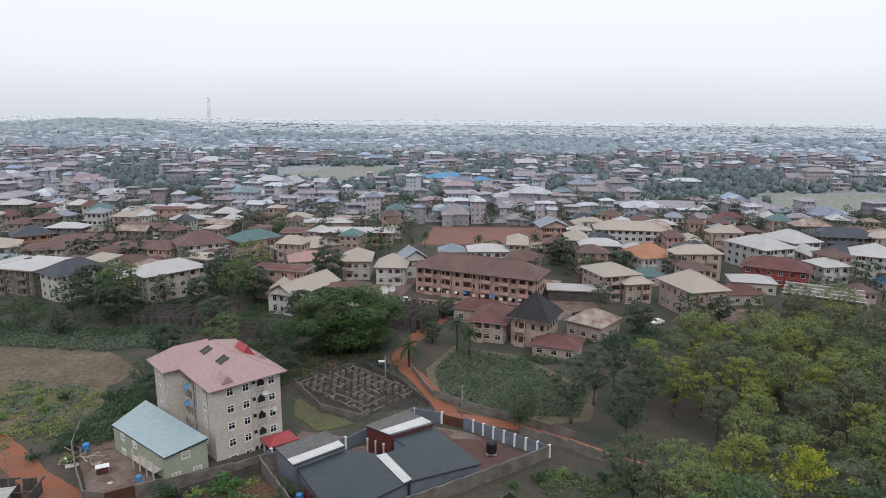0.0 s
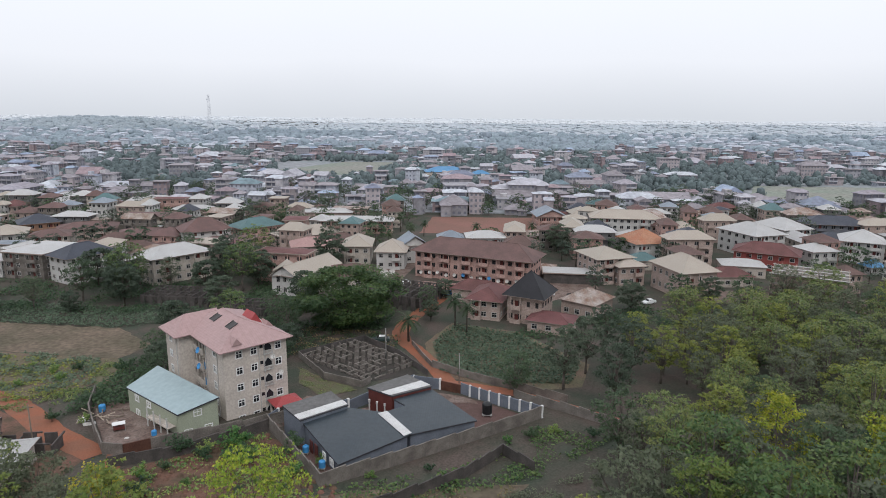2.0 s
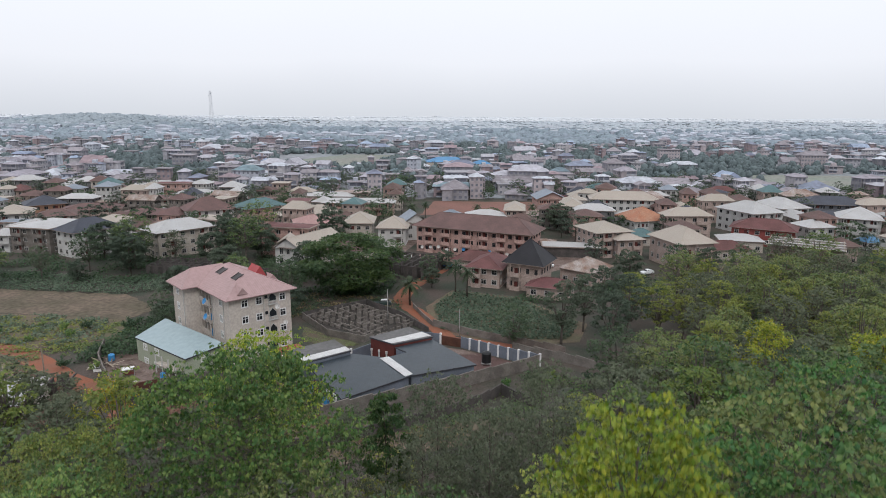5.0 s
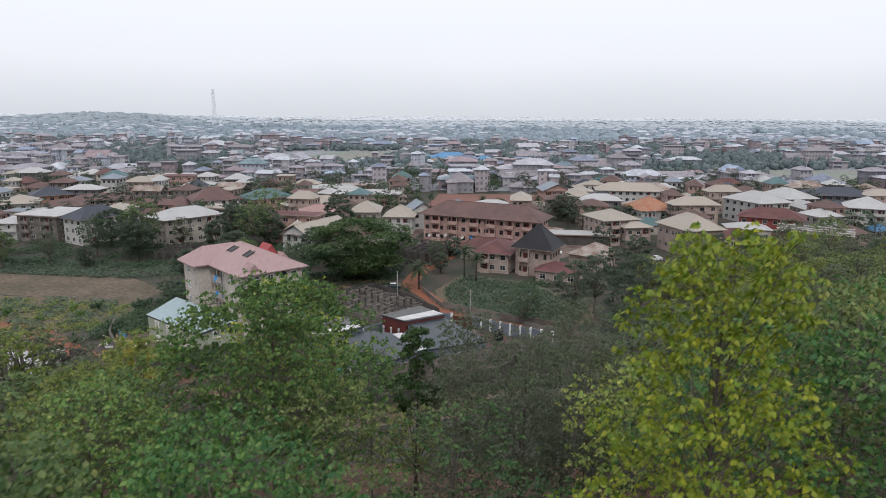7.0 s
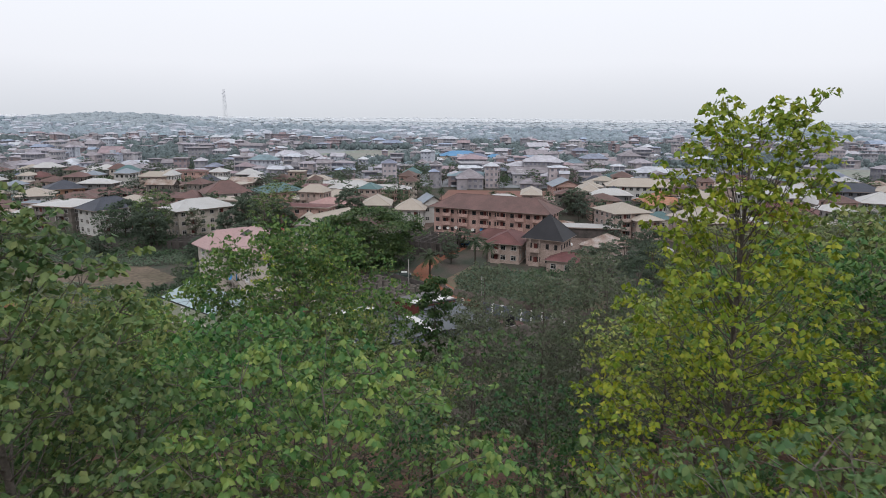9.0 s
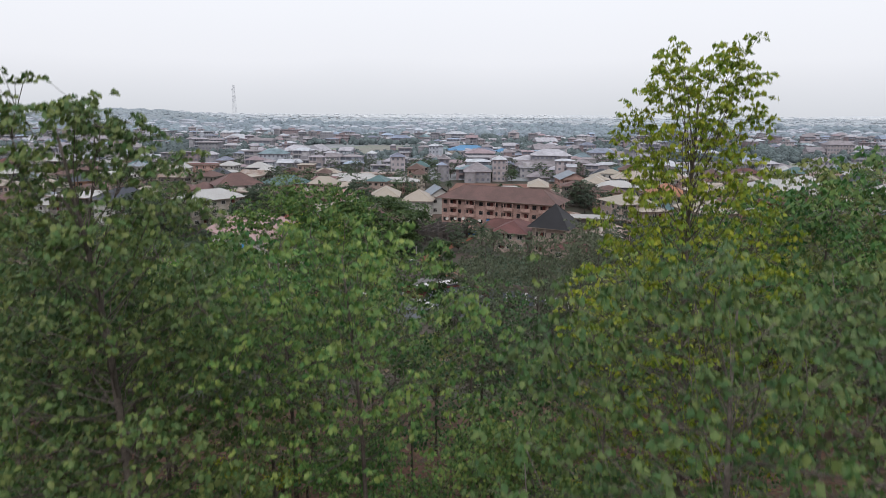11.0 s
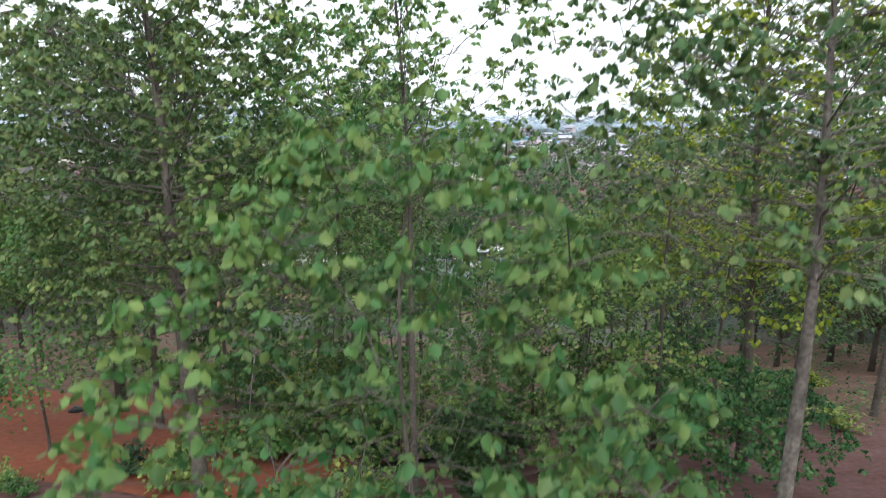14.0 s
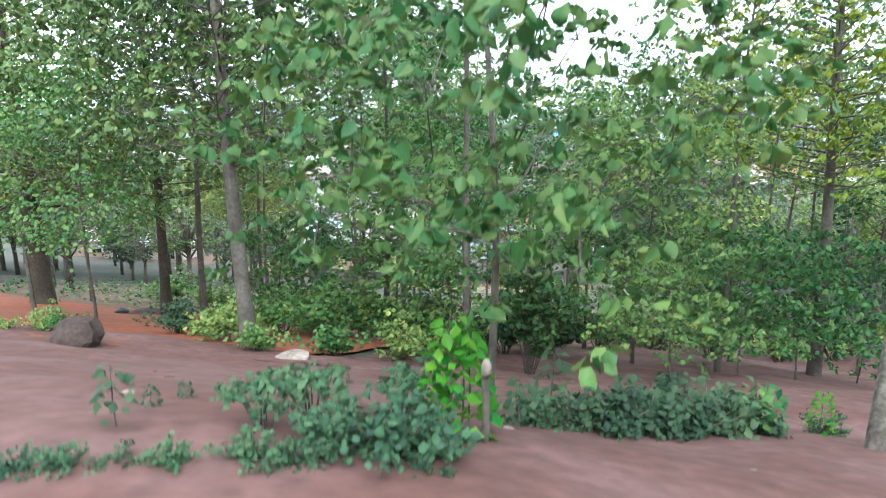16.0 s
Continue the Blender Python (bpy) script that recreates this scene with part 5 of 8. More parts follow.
    eave.box(0.0, 8.5, h - 0.18, 2.75, 13.45, h - 0.02)
    part("soffit", eave, "roof_rose", top)
    # open hatches and small gablets in the roof
    k = 3.4 / 6.9
    for x, y in ((4.5, 5.6), (4.3, 12.0)):
        q = Geo()
        z = h + (x + 0.45) * k
        q.poly([(x - 0.8, y - 0.9, z - 0.8 * k + 0.07), (x + 0.8, y - 0.9, z + 0.8 * k + 0.07), (x + 0.8, y + 0.9, z + 0.8 * k + 0.07), (x - 0.8, y + 0.9, z - 0.8 * k + 0.07)])
        for yy in (-0.95, 0.95):
            q.bar((x - 0.85, y + yy, z - 0.85 * k + 0.1), (x + 0.85, y + yy, z + 0.85 * k + 0.1), 0.12, 0.14)
        part("roof_hatch", q, "dark_frame", top, "open dark hatch in the roof")
    q = Geo()
    for p in ([(8.6, 7.0, h + 2.0), (11.2, 7.0, h + 0.9), (9.8, 7.0, h + 3.3)], [(8.6, 7.0, h + 2.0), (9.8, 7.0, h + 3.3), (9.8, 10.6, h + 3.3), (8.6, 10.6, h + 2.0)],
              [(9.8, 7.0, h + 3.3), (11.2, 7.0, h + 0.9), (11.2, 10.6, h + 0.9), (9.8, 10.6, h + 3.3)], [(8.6, 10.6, h + 2.0), (9.8, 10.6, h + 3.3), (11.2, 10.6, h + 0.9)]):
        q.poly(p)
    part("rear_gable", q, "roof_red", top, "small red gable behind the ridge")
    for x, y in ((11.6, 6.5), (3.0, 1.2)):
        q, z = Geo(), h + 1.0
        q.poly([(x - 1.0, y - 0.9, z - 0.5), (x + 1.0, y - 0.9, z - 0.5), (x, y - 0.9, z + 0.7)])
        q.poly([(x - 1.0, y - 0.9, z - 0.5), (x, y - 0.9, z + 0.7), (x, y + 1.8, z + 0.7)])
        q.poly([(x, y - 0.9, z + 0.7), (x + 1.0, y - 0.9, z - 0.5), (x, y + 1.8, z + 0.7)])
        part("gablet", q, "roof_rose", top)
    return top


pink_flats()
for s, u in ((3, 9.3), (2, 9.3), (1, 9.4), (1, 11.0)):
    wx, wy = -42.4 + 0.703 * 0.75 - 0.711 * u, 94.0 + 0.711 * 0.75 + 0.703 * u
    water_tank(wx, wy, 0.4 + 3 * s + 0.1, 0.4, 1.25, "tank_blue" if s > 1 else "dish_grey", "small plastic water tank on a veranda")
dish(-48.9, 99.9, 13.4, -40, r=0.6, mat="tank_blue")
dish(-48.9, 99.9, 10.4, -40, r=0.6, mat="tank_blue")
dish(-35.8, 100.2, 12.6, 45, r=0.5, mat="dish_grey")
dish(-34.6, 100.9, 9.4, 45, r=0.45)


# ---- green house beside it ----
def shed(name, corners, wall_mat, roof_mat, label, sheets=()):
    """A low building under one pitched sheet: its corners in order, each with its roof height. sheets: pale strips, as four corners each."""
    o = Vector((corners[0][0], corners[0][1], 0))
    top = thing(name, pose(o.x, o.y, 0), label, "shed")
    cs = [Vector(c) - o for c in corners]
    n = len(cs)
    mid = sum(cs, Vector()) / n
    zb = min(ground_z(x, y) for x, y, _ in corners) - 0.6
    ins = [c.lerp(mid, 0.05) for c in cs]
    for i in range(n):
        a, b = ins[i], ins[(i + 1) % n]
        g = Geo()
        k = Vector((b.y - a.y, a.x - b.x, 0)).normalized() * 0.1
        q = [a - k, b - k, b + k, a + k]
        g.v = [(p.x, p.y, zb) for p in q] + [(q[j].x, q[j].y, (a, b, b, a)[j].z - 0.25) for j in range(4)]
        g.f = [(0, 3, 2, 1), (4, 5, 6, 7), (0, 1, 5, 4), (1, 2, 6, 5), (2, 3, 7, 6), (3, 0, 4, 7)]
        g.s = [0] * 6
        part("wall", g, wall_mat, top)
    r = Geo()
    low = [c - Vector((0, 0, 0.25)) for c in cs]
    r.poly(cs)
    r.poly(low[::-1], 1)
    for i in range(n):
        m = (i + 1) % n
        r.poly([low[i], low[m], cs[m], cs[i]], 1)
    part("roof", r, (roof_mat, "dark_band"), top)
    for four in sheets:
        q = Geo()
        t = [Vector(p) - o + Vector((0, 0, 0.05)) for p in four]
        q.poly(t)
        q.poly([p - Vector((0, 0, 0.03)) for p in t][::-1])
        part("light_sheet", q, "clear_sheet", top, "translucent pale roofing sheet")
    return top


def green_house():
    """Two storeys under one sheet that rises away from the yard."""
    f, r, k, l = (-47.9, 88.3, 6.8), (-42.6, 92.6, 8.1), (-59.3, 104.6, 8.3), (-61.9, 98.0, 6.8)
    top = shed("green_house", [f, r, k, l], "plaster_green", "roof_green", "pale green two-storey house under a pale metal roof")
    top["category"] = "house"
    o, z0 = Vector((f[0], f[1], 0)), 1.6
    fr, pa = window_meshes(1.2, 1.1, "white")
    for a, b, spots in ((f, r, ((0.50, 4.0), (0.25, 0.9), (0.75, 0.9))), (l, f, ((0.2, 3.6), (0.45, 3.6), (0.2, 0.9), (0.42, 0.9)))):
        a, b = Vector(a).lerp(Vector((-53.5, 95.6, 7)), 0.05), Vector(b).lerp(Vector((-53.5, 95.6, 7)), 0.05)
        turn = math.degrees(math.atan2(b.y - a.y, b.x - a.x))
        for t, z in spots:
            p = a.lerp(b, t) - o
            n = Vector((b.y - a.y, a.x - b.x, 0)).normalized() * 0.13
            ob = part("window", fr, (), top, at=pose(p.x + n.x, p.y + n.y, z0 + z, 0, 0, turn))
            part("pane", pa, (), ob)
        if a.x < -55:
            # shaded veranda with pale posts on the yard side
            v = Geo()
            q = [a.lerp(b, t) - o + n * k2 for t, k2 in ((0.55, 1.5), (0.98, 1.5), (0.98, 12), (0.55, 12))]
            for z in (z0 + 0.0, z0 + 2.9):
                v.poly([(p.x, p.y, z + 0.12) for p in q])
                v.poly([(p.x, p.y, z) for p in q][::-1])
                for i in range(4):
                    m = (i + 1) % 4
                    v.poly([(q[i].x, q[i].y, z), (q[m].x, q[m].y, z), (q[m].x, q[m].y, z + 0.12), (q[i].x, q[i].y, z + 0.12)])
            part("veranda", v, "plaster_cream", top)
            for t in (0.57, 0.7, 0.83, 0.96):
                c, p = Geo(), a.lerp(b, t) - o + n * 11.2
                c.lathe([(0.16, -0.6), (0.16, 0.1), (0.12, 0.2), (0.12, 4.6), (0.16, 4.7)], 10, at=(p.x, p.y, z0))
                part("pillar", c, "plaster_white", top)
            # Dark boxes on the wall stand in for shade in open doorways.
            d = Geo()
            for t in (0.62, 0.78):
                p = a.lerp(b, t) - o + n * 0.2
                k3 = len(d.v)
                d.box(-0.5, -0.05, 0, 0.5, 0.05, 2.1)
                mt = pose(p.x, p.y, z0 + 0.1, 0, 0, turn)
                d.v[k3:] = [tuple(mt @ Vector(w)) for w in d.v[k3:]]
            part("doorway", d, "dark_frame", top, "dark panels for the shade in doorways")
    return top


green_house()
water_tank(-55.7, 86.4, 2.4, 0.5, 1.1, "dish_grey", "grey plastic drum by the gate")
water_tank(-50.2, 85.0, 4.9, 0.42, 0.9, "tank_blue", "blue drum on a ledge", stand=0.0)
water_tank(-66.0, 96.8, 2.6, 0.6, 1.3, "tank_blue", "blue plastic water tank in a yard")
wall_run("boundary_wall", [(-72, 104.5), (-68, 96), (-62, 88), (-56, 80.5)], 1.9, "blockwork", "weathered grey block wall round a yard")
wall_run("boundary_wall", [(-56, 80.5), (-52.6, 80.2)], 2.0, "blockwork", "stained rendered wall beside a gate")
wall_run("yard_gate", [(-52.6, 80.2), (-49.4, 82.4)], 2.0, "gate_rust", "rusty sheet metal gate between block walls", category="gate")
wall_run("boundary_wall", [(-49.4, 82.4), (-46, 84.6), (-38, 90.4), (-31, 96.4)], 2.2, "blockwork", "stained rendered boundary wall")
wall_run("boundary_wall", [(-52.5, 76), (-46, 79.5), (-40, 85.5), (-34, 92)], 1.9, "blockwork_dark", "dark weathered block wall beside a lane")
yard = strip("lane", [(-54, 78), (-47, 82.2), (-40, 88), (-33.2, 94.2)], 2.6, "tarmac", "dark damp lane between two walls", lift=0.07)


# ---- shed compound ----
def between(a, b, t):
    return tuple(Vector(a).lerp(Vector(b), t))


shed("front_shed", [(-27.0, 87.1, 7.0), (-18.7, 75.9, 6.5), (-9.6, 85.5, 6.25), (-14.6, 92.6, 6.35), (-20.7, 93.4, 6.6)], "blue_grey_paint", "roof_shed",
     "low shed with a dark blue-grey metal roof", sheets=[[(-15.6, 92.0, 6.42), (-10.4, 84.9, 6.33), (-9.3, 86.0, 6.33), (-14.2, 92.9, 6.42)]])
shed("side_shed", [(-14.5, 92.75, 6.35), (-9.5, 85.65, 6.25), (0.9, 91.9, 5.85), (-7.4, 103.0, 6.0), (-13.7, 97.6, 6.35), (-11.4, 95.6, 6.25)], "blue_grey_paint", "roof_shed",
     "low shed wing with a dark blue-grey metal roof")
ea, eb, ec, ed = (-31.1, 90.3, 8.1), (-27.0, 86.2, 7.7), (-20.7, 93.0, 7.3), (-24.6, 97.2, 7.7)
shed("entrance_range", [ea, eb, ec, ed], "blue_grey_paint", "roof_greyed", "raised end of the shed with a pale sheet along its roof",
     sheets=[[between(ea, eb, 0.66), between(ea, eb, 0.96), between(ed, ec, 0.96), between(ed, ec, 0.66)]])
ra, rb, rc, rd = (-18.8, 100.2, 7.2), (-14.0, 97.7, 6.9), (-7.3, 103.0, 6.6), (-12.3, 107.0, 7.0)
shed("rear_range", [ra, rb, rc, rd], "door_maroon", "roof_greyed", "raised rear range of the shed with a maroon porch",
     sheets=[[between(ra, rb, 0.55), between(ra, rb, 0.92), between(rd, rc, 0.92), between(rd, rc, 0.55)]])
# doors and windows in the end wall of the shed, looking onto the side passage
for i, (t, what) in enumerate(((0.10, "w"), (0.24, "d"), (0.50, "d"), (0.60, "d"), (0.76, "w"), (0.90, "w"))):
    a, b = Vector((-30.2, 90.9, 0)), Vector((-18.9, 76.3, 0))
    p = a.lerp(b, t)
    m = pose(p.x - 0.05, p.y - 0.05, ground_z(p.x, p.y) + (0.9 if what == "w" else 0.05), 0, 0, math.degrees(math.atan2(b.y - a.y, b.x - a.x)))
    g = Geo()
    if what == "w":
        fr, pa = window_meshes(1.0, 1.1, "white")
        ob = piece("window", fr, (), "white framed shed window", "window", m, "shed windows")
        part("pane", pa, (), ob)
    else:
        g.box(-0.5, -0.06, 0, 0.5, 0.06, 2.1)
        piece("door", g, "door_maroon", "maroon painted shed door, closed", "door", m, "shed doors")
# maroon porch posts before the rear range
for t in (0.15, 0.5, 0.85):
    p = Vector((-18.9, 99.6, 0)).lerp(Vector((-14.6, 96.9, 0)), t)
    g = Geo()
    g.lathe([(0.2, -0.3), (0.2, 0.3), (0.14, 0.4), (0.14, 2.7), (0.2, 2.8), (0.2, 3.2)], 10)
    piece("porch_post", g, "plaster_white", "pale round porch post", "post", pose(p.x, p.y, ground_z(p.x, p.y)), "porch posts")
wall_run("boundary_wall", [(-34.9, 93.2), (-20.4, 72.6), (12.4, 100.6)], 2.3, "blockwork", "grey block wall round the shed compound")
wall_run("painted_wall", [(12.4, 100.6), (-2.3, 111.8)], 2.3, "blue_grey_paint", "blue-grey boundary wall with white pillars", pillars=1, step=2.3)
wall_run("yard_gate", [(-2.3, 111.8), (-6.5, 113.6)], 1.9, "gate_rust", "rusty double gate of the compound", category="gate")
wall_run("painted_wall", [(-6.5, 113.6), (-12, 115), (-22.5, 101.2), (-25, 98.8)], 2.3, "blue_grey_paint", "blue-grey wall with few white pillars", pillars=1, step=7.0)
wall_run("painted_wall", [(-33.6, 95.6), (-34.6, 93.0)], 2.3, "blue_grey_paint", "blue-grey end wall", pillars=1, step=3.0)
water_tank(2.7, 101.2, ground_z(2.7, 101.2), 0.9, 2.1, "tank_black", "ribbed black water tank on a stand", stand=0.5)
for x, y in ((-25.4, 83.2), (-21.6, 78.2), (-14.2, 96.0), (-9.0, 83.4)):
    water_tank(x, y, ground_z(x, y), 0.5, 1.1, "tank_blue", "blue plastic water drum against a shed wall", stand=0.4)
red = thing("porch_roof", pose(-33.5, 99.5, ground_z(-33.5, 99.5), 0, 0, 40), "small bright red sheet-metal gatehouse roof", "gatehouse")
rg, _, rc = roof_mesh("hip", 4.6, 3.4, 2.4, 0.9, 0.3)
part("roof", rg, ("roof_red", "roof_red"), red)
wg = Geo()
for a in (-2.1, 2.1):
    for b in (-1.5, 1.5):
        wg.box(a - 0.14, b - 0.14, -0.3, a + 0.14, b + 0.14, 2.3)
part("pillar", wg, "plaster_beige", red)
wall_run("yard_gate", [(-31.4, 100.6), (-26.6, 103.2)], 1.7, "gate_rust", "rusty gate with rendered posts", category="gate")
wall_run("boundary_wall", [(-21.3, 61.3), (-10, 68.5), (-1, 77), (4.9, 85.5), (9.3, 80)], 1.8, "blockwork_dark", "dark weathered block wall across rough ground")
wall_run("boundary_wall", [(-36, 58), (-21.3, 61.3)], 1.8, "blockwork_dark", "dark weathered block wall across rough ground")
wall_run("boundary_wall", [(8, 110), (16, 104), (28, 93), (40, 82)], 1.8, "blockwork", "grey block wall along the forest edge")
wall_run("boundary_wall", [(-9, 126.5), (-3, 121.5), (4, 117), (10, 113.5), (18, 108)], 1.7, "blockwork", "grey block wall of the crop plot")
wall_run("boundary_wall", [(-9, 126.5), (-11.8, 133), (-15, 141)], 1.2, "blockwork", "low grey kerb wall beside the road")
low_walls("unfinished_house", -26.0, 129.0, 22, 14, -38, 10, 7, 1.25, "blockwork", "roofless grey block walls of an unfinished house", seed=4)
wall_run("boundary_wall", [(-40, 130.5), (-30.8, 117.4), (-22.2, 113.4), (-21, 116)], 1.5, "blockwork", "pale-topped block wall round the foundations")
wall_run("boundary_wall", [(-40, 130.5), (-27, 142.5), (-17, 133), (-9.6, 121)], 1.5, "blockwork_dark", "dark block wall round the foundations")
car(-22.9, 142.4, 8, "car_green", "dark green saloon car with a pale roof parked by the road", top_mat="car_white")
pole("lamp_pole", -19.9, 130.9, 7.4, "pale metal lamp pole beside the road")
pole("utility_pole", -2.8, 117.2, 6.6, "weathered power pole with a crossarm", arm=True)
pole("utility_pole", -66.5, 80, 8.0, "grey timber power pole by the path", arm=True, mat="wood_grey")
low_walls("unfinished_house", -68.0, 80.6, 9, 4.5, 12, 3, 1, 2.2, "blockwork_dark", "dark block shell of a small outbuilding", seed=8)
house("bungalow", -69.0, 71.6, 12.0, 9.0, 15, 1, 3.0, "hip", 1.8, "roof_white", "plaster_cream", "low cream bungalow with a pale hipped roof", 3, 2)
low_walls("unfinished_house", -86.5, 172.0, 20, 11, -2, 8, 4, 3.1, "blockwork_dark", "dark roofless block walls among bushes", seed=11, gap=0.12, even=1, door=1.3)
low_walls("unfinished_house", -63.4, 161.5, 14, 9, -4, 6, 3, 3.3, "blockwork_dark", "dark roofless block walls with ring beams under trees", seed=12, gap=0.1, even=1, door=1.3)
low_walls("unfinished_house", -21.5, 178.0, 19, 17, -20, 7, 5, 4.2, "blockwork_dark", "tall grey roofless block building with ring beams", seed=13, gap=0.1, even=1, door=1.3)


# ---- clutter in the yard of the green house ----
for i in range(16):
    r = random.Random(700 + i)
    x, y = -64.5 + r.uniform(-3.5, 4.0), 95.0 + r.uniform(-3.0, 3.0)
    g = Geo()
    g.box(-r.uniform(0.8, 2.2), -0.09, 0, r.uniform(0.8, 2.2), 0.09, 0.07)
    piece("plank", g, "plank_pale" if i % 2 else "wood_grey", "weathered loose plank in a heap", "plank", pose(x, y, ground_z(x, y) + 0.04 + 0.05 * i, r.uniform(-6, 6), r.uniform(-8, 8), r.uniform(0, 180)), "heap of planks")
for i, (x, y, mt) in enumerate(((-66.8, 93.0, "white_paint"), (-65.0, 91.4, "dish_grey"), (-61.6, 92.6, "roof_tin"))):
    g = Geo()
    for k in range(9):
        z = 0.03 * (k % 2)
        g.v += [(-1.0 + 0.25 * k, -0.6, z), (-1.0 + 0.25 * k, 0.6, z), (-1.0 + 0.25 * k, -0.6, z + 0.012), (-1.0 + 0.25 * k, 0.6, z + 0.012)]
        if k:
            a, b = 4 * k - 4, 4 * k
            g.f += [(a, a + 1, b + 1, b), (a + 2, b + 2, b + 3, a + 3), (a, b, b + 2, a + 2), (a + 1, a + 3, b + 3, b + 1)]
            g.s += [0, 0, 0, 0]
    piece("roof_sheet", g, mt, "loose ribbed metal sheet on the ground", "sheet", pose(x, y, ground_z(x, y) + 0.1, 5, 8, 40 * i), "loose sheets")
cart = thing("hand_cart", pose(-58.6, 89.4, ground_z(-58.6, 89.4) + 0.05, 0, 0, 30), "small covered cart with a red and white canopy", "cart")
g = Geo()
g.box(-0.9, -0.6, 0.35, 0.9, 0.6, 0.8)
part("tray", g, "door_maroon", cart)
g = Geo()
g.poly([(-1.0, -0.7, 1.25), (1.0, -0.7, 1.25), (1.0, 0, 1.55), (-1.0, 0, 1.55)])
g.poly([(-1.0, 0, 1.55), (1.0, 0, 1.55), (1.0, 0.7, 1.25), (-1.0, 0.7, 1.25)])
part("canopy", g, "white_paint", cart)
for a in (-0.9, 0.9):
    for b in (-0.6, 0.6):
        g = Geo()
        g.box(a - 0.04, b - 0.04, 0.0, a + 0.04, b + 0.04, 1.3)
        part("post", g, "metal_pole", cart)


def planting_mounds():
    """Low heaps of hoed soil over a plot, past counting."""
    r, g = random.Random(61), Geo()
    for i in range(26):
        for j in range(24):
            x, y = -50 + 1.5 * i + r.uniform(-0.3, 0.3), 60 + 1.4 * j + r.uniform(-0.3, 0.3)
            if not (max(60.5, 57.5 + 0.16 * (x + 50)) < y < min(78.0 + (x + 47) * 0.95, 88 - (x + 32) * 1.15)) or r.random() < 0.12 or x < -48:
                continue
            z, q, t = ground_z(x, y) + 0.05, r.uniform(0.42, 0.62), r.uniform(0.28, 0.45)
            k = len(g.v)
            for rad, up in ((1.0, -0.06), (0.72, 0.55), (0.3, 0.95)):
                g.v += [(x + q * rad * math.cos(a) * r.uniform(0.85, 1.15), y + q * rad * math.sin(a) * r.uniform(0.85, 1.15), z + t * up) for a in (0, 1.05, 2.1, 3.14, 4.2, 5.24)]
            g.v.append((x, y, z + t))
            for m in range(6):
                n = (m + 1) % 6
                g.f += [(k + m, k + n, k + 6 + n, k + 6 + m), (k + 6 + m, k + 6 + n, k + 12 + n, k + 12 + m), (k + 12 + m, k + 12 + n, k + 18)]
                g.s += [0, 0, 0]
    return piece("planting_mounds", g, "mound_earth", "low heaps of hoed red-brown soil", "mounds", kind="stuff", smooth=True)


planting_mounds()


# ---- the town: houses that can be told apart ----
tenement = house("tenement", 0.6, 206.5, 41.0, 12.5, -20.8, 3, 9.2, "hip", 4.2, "roof_brown", "plaster_pink", "long three-storey salmon pink tenement with a brown roof", 15, 4, 1.2, 1.2, 0.95, over=1.5, style="dark", category="apartment block")


for u in (-15.5, -9.2, -1.5, 4.6, 10.8, 17.0):
    for s in range(3):
        loggia(tenement, u, -6.25, 3.05 * s + 0.25, 3.4, 3.05)
house("house", -54.0, 190.0, 21.0, 9.5, 66, 2, 6.3, "gable", 3.0, "roof_cream", "plaster_white", "white two-storey house with a long cream roof", 5, 3, 1.3, 1.6)
house("house", -59.3, 185.0, 7.5, 8.0, 10, 2, 6.2, "gable_side", 3.2, "roof_cream", "plaster_white", "white gabled wing with tall windows", 2, 2, 1.1, 2.0)
house("bungalow", -42.5, 195.0, 20.0, 12.0, 26, 1, 3.6, "hip", 3.2, "roof_brown", "plaster_cream", "bungalow with a dark brown roof behind a large tree", 4, 3)
house("house", -44.7, 229.4, 9.7, 14.0, 5.4, 2, 7.0, "hip", 3.2, "roof_cream", "plaster_cream", "cream two-storey house with an arched porch", 3, 4)
house("house", -30.8, 222.6, 10.0, 12.0, 0.5, 2, 6.4, "hip", 3.6, "roof_cream", "plaster_white", "white house with a domed cream roof", 3, 3)
house("house", -63.1, 230.9, 14.5, 11.0, 20, 2, 6.0, "hip", 2.6, "roof_pink", "plaster_cream", "house with a dusty pink roof", 4, 3)
house("house", -72.5, 258.0, 26.0, 14.0, 40, 1, 5.0, "hip", 3.2, "roof_cream", "plaster_tan", "low house with a broad cream roof", 5, 3)
house("house", -56.0, 245.0, 18.0, 12.0, 40, 1, 4.5, "hip", 3.0, "roof_brown", "plaster_tan", "low house with a brown roof", 4, 3)
house("house", -24.5, 231.5, 9.0, 9.5, 20, 2, 6.8, "gable_side", 3.6, "roof_bluegrey", "plaster_white", "tall house with a pale blue-grey gable roof", 2, 3)
house("house", -10.6, 250.8, 9.4, 8.0, 5.6, 2, 5.8, "hip", 2.6, "roof_bluegrey", "plaster_white", "house with a pale blue roof", 3, 2)
house("house", 3.5, 250.8, 14.5, 10.0, 5.6, 2, 6.5, "hip", 2.2, "roof_white", "plaster_white", "white two-storey house with a pale roof", 5, 3)
house("house", 17.5, 239.5, 12.0, 10.0, -12, 2, 6.0, "hip", 3.0, "roof_brown", "plaster_tan", "two-storey house with a brown roof", 4, 3)
house("bungalow", 24.7, 270.0, 15.0, 9.0, 30, 1, 4.0, "gable", 1.6, "roof_tin", "plaster_tan", "low building with grey tin roofing", 4, 2)
house("house", 15.2, 163.5, 9.6, 9.6, -24.4, 2, 7.6, "hip", 6.2, "roof_black", "plaster_tan", "tan two-storey house under a steep black roof", 4, 4, 0.7, 1.3, 1.1, style="dark", over=0.8)
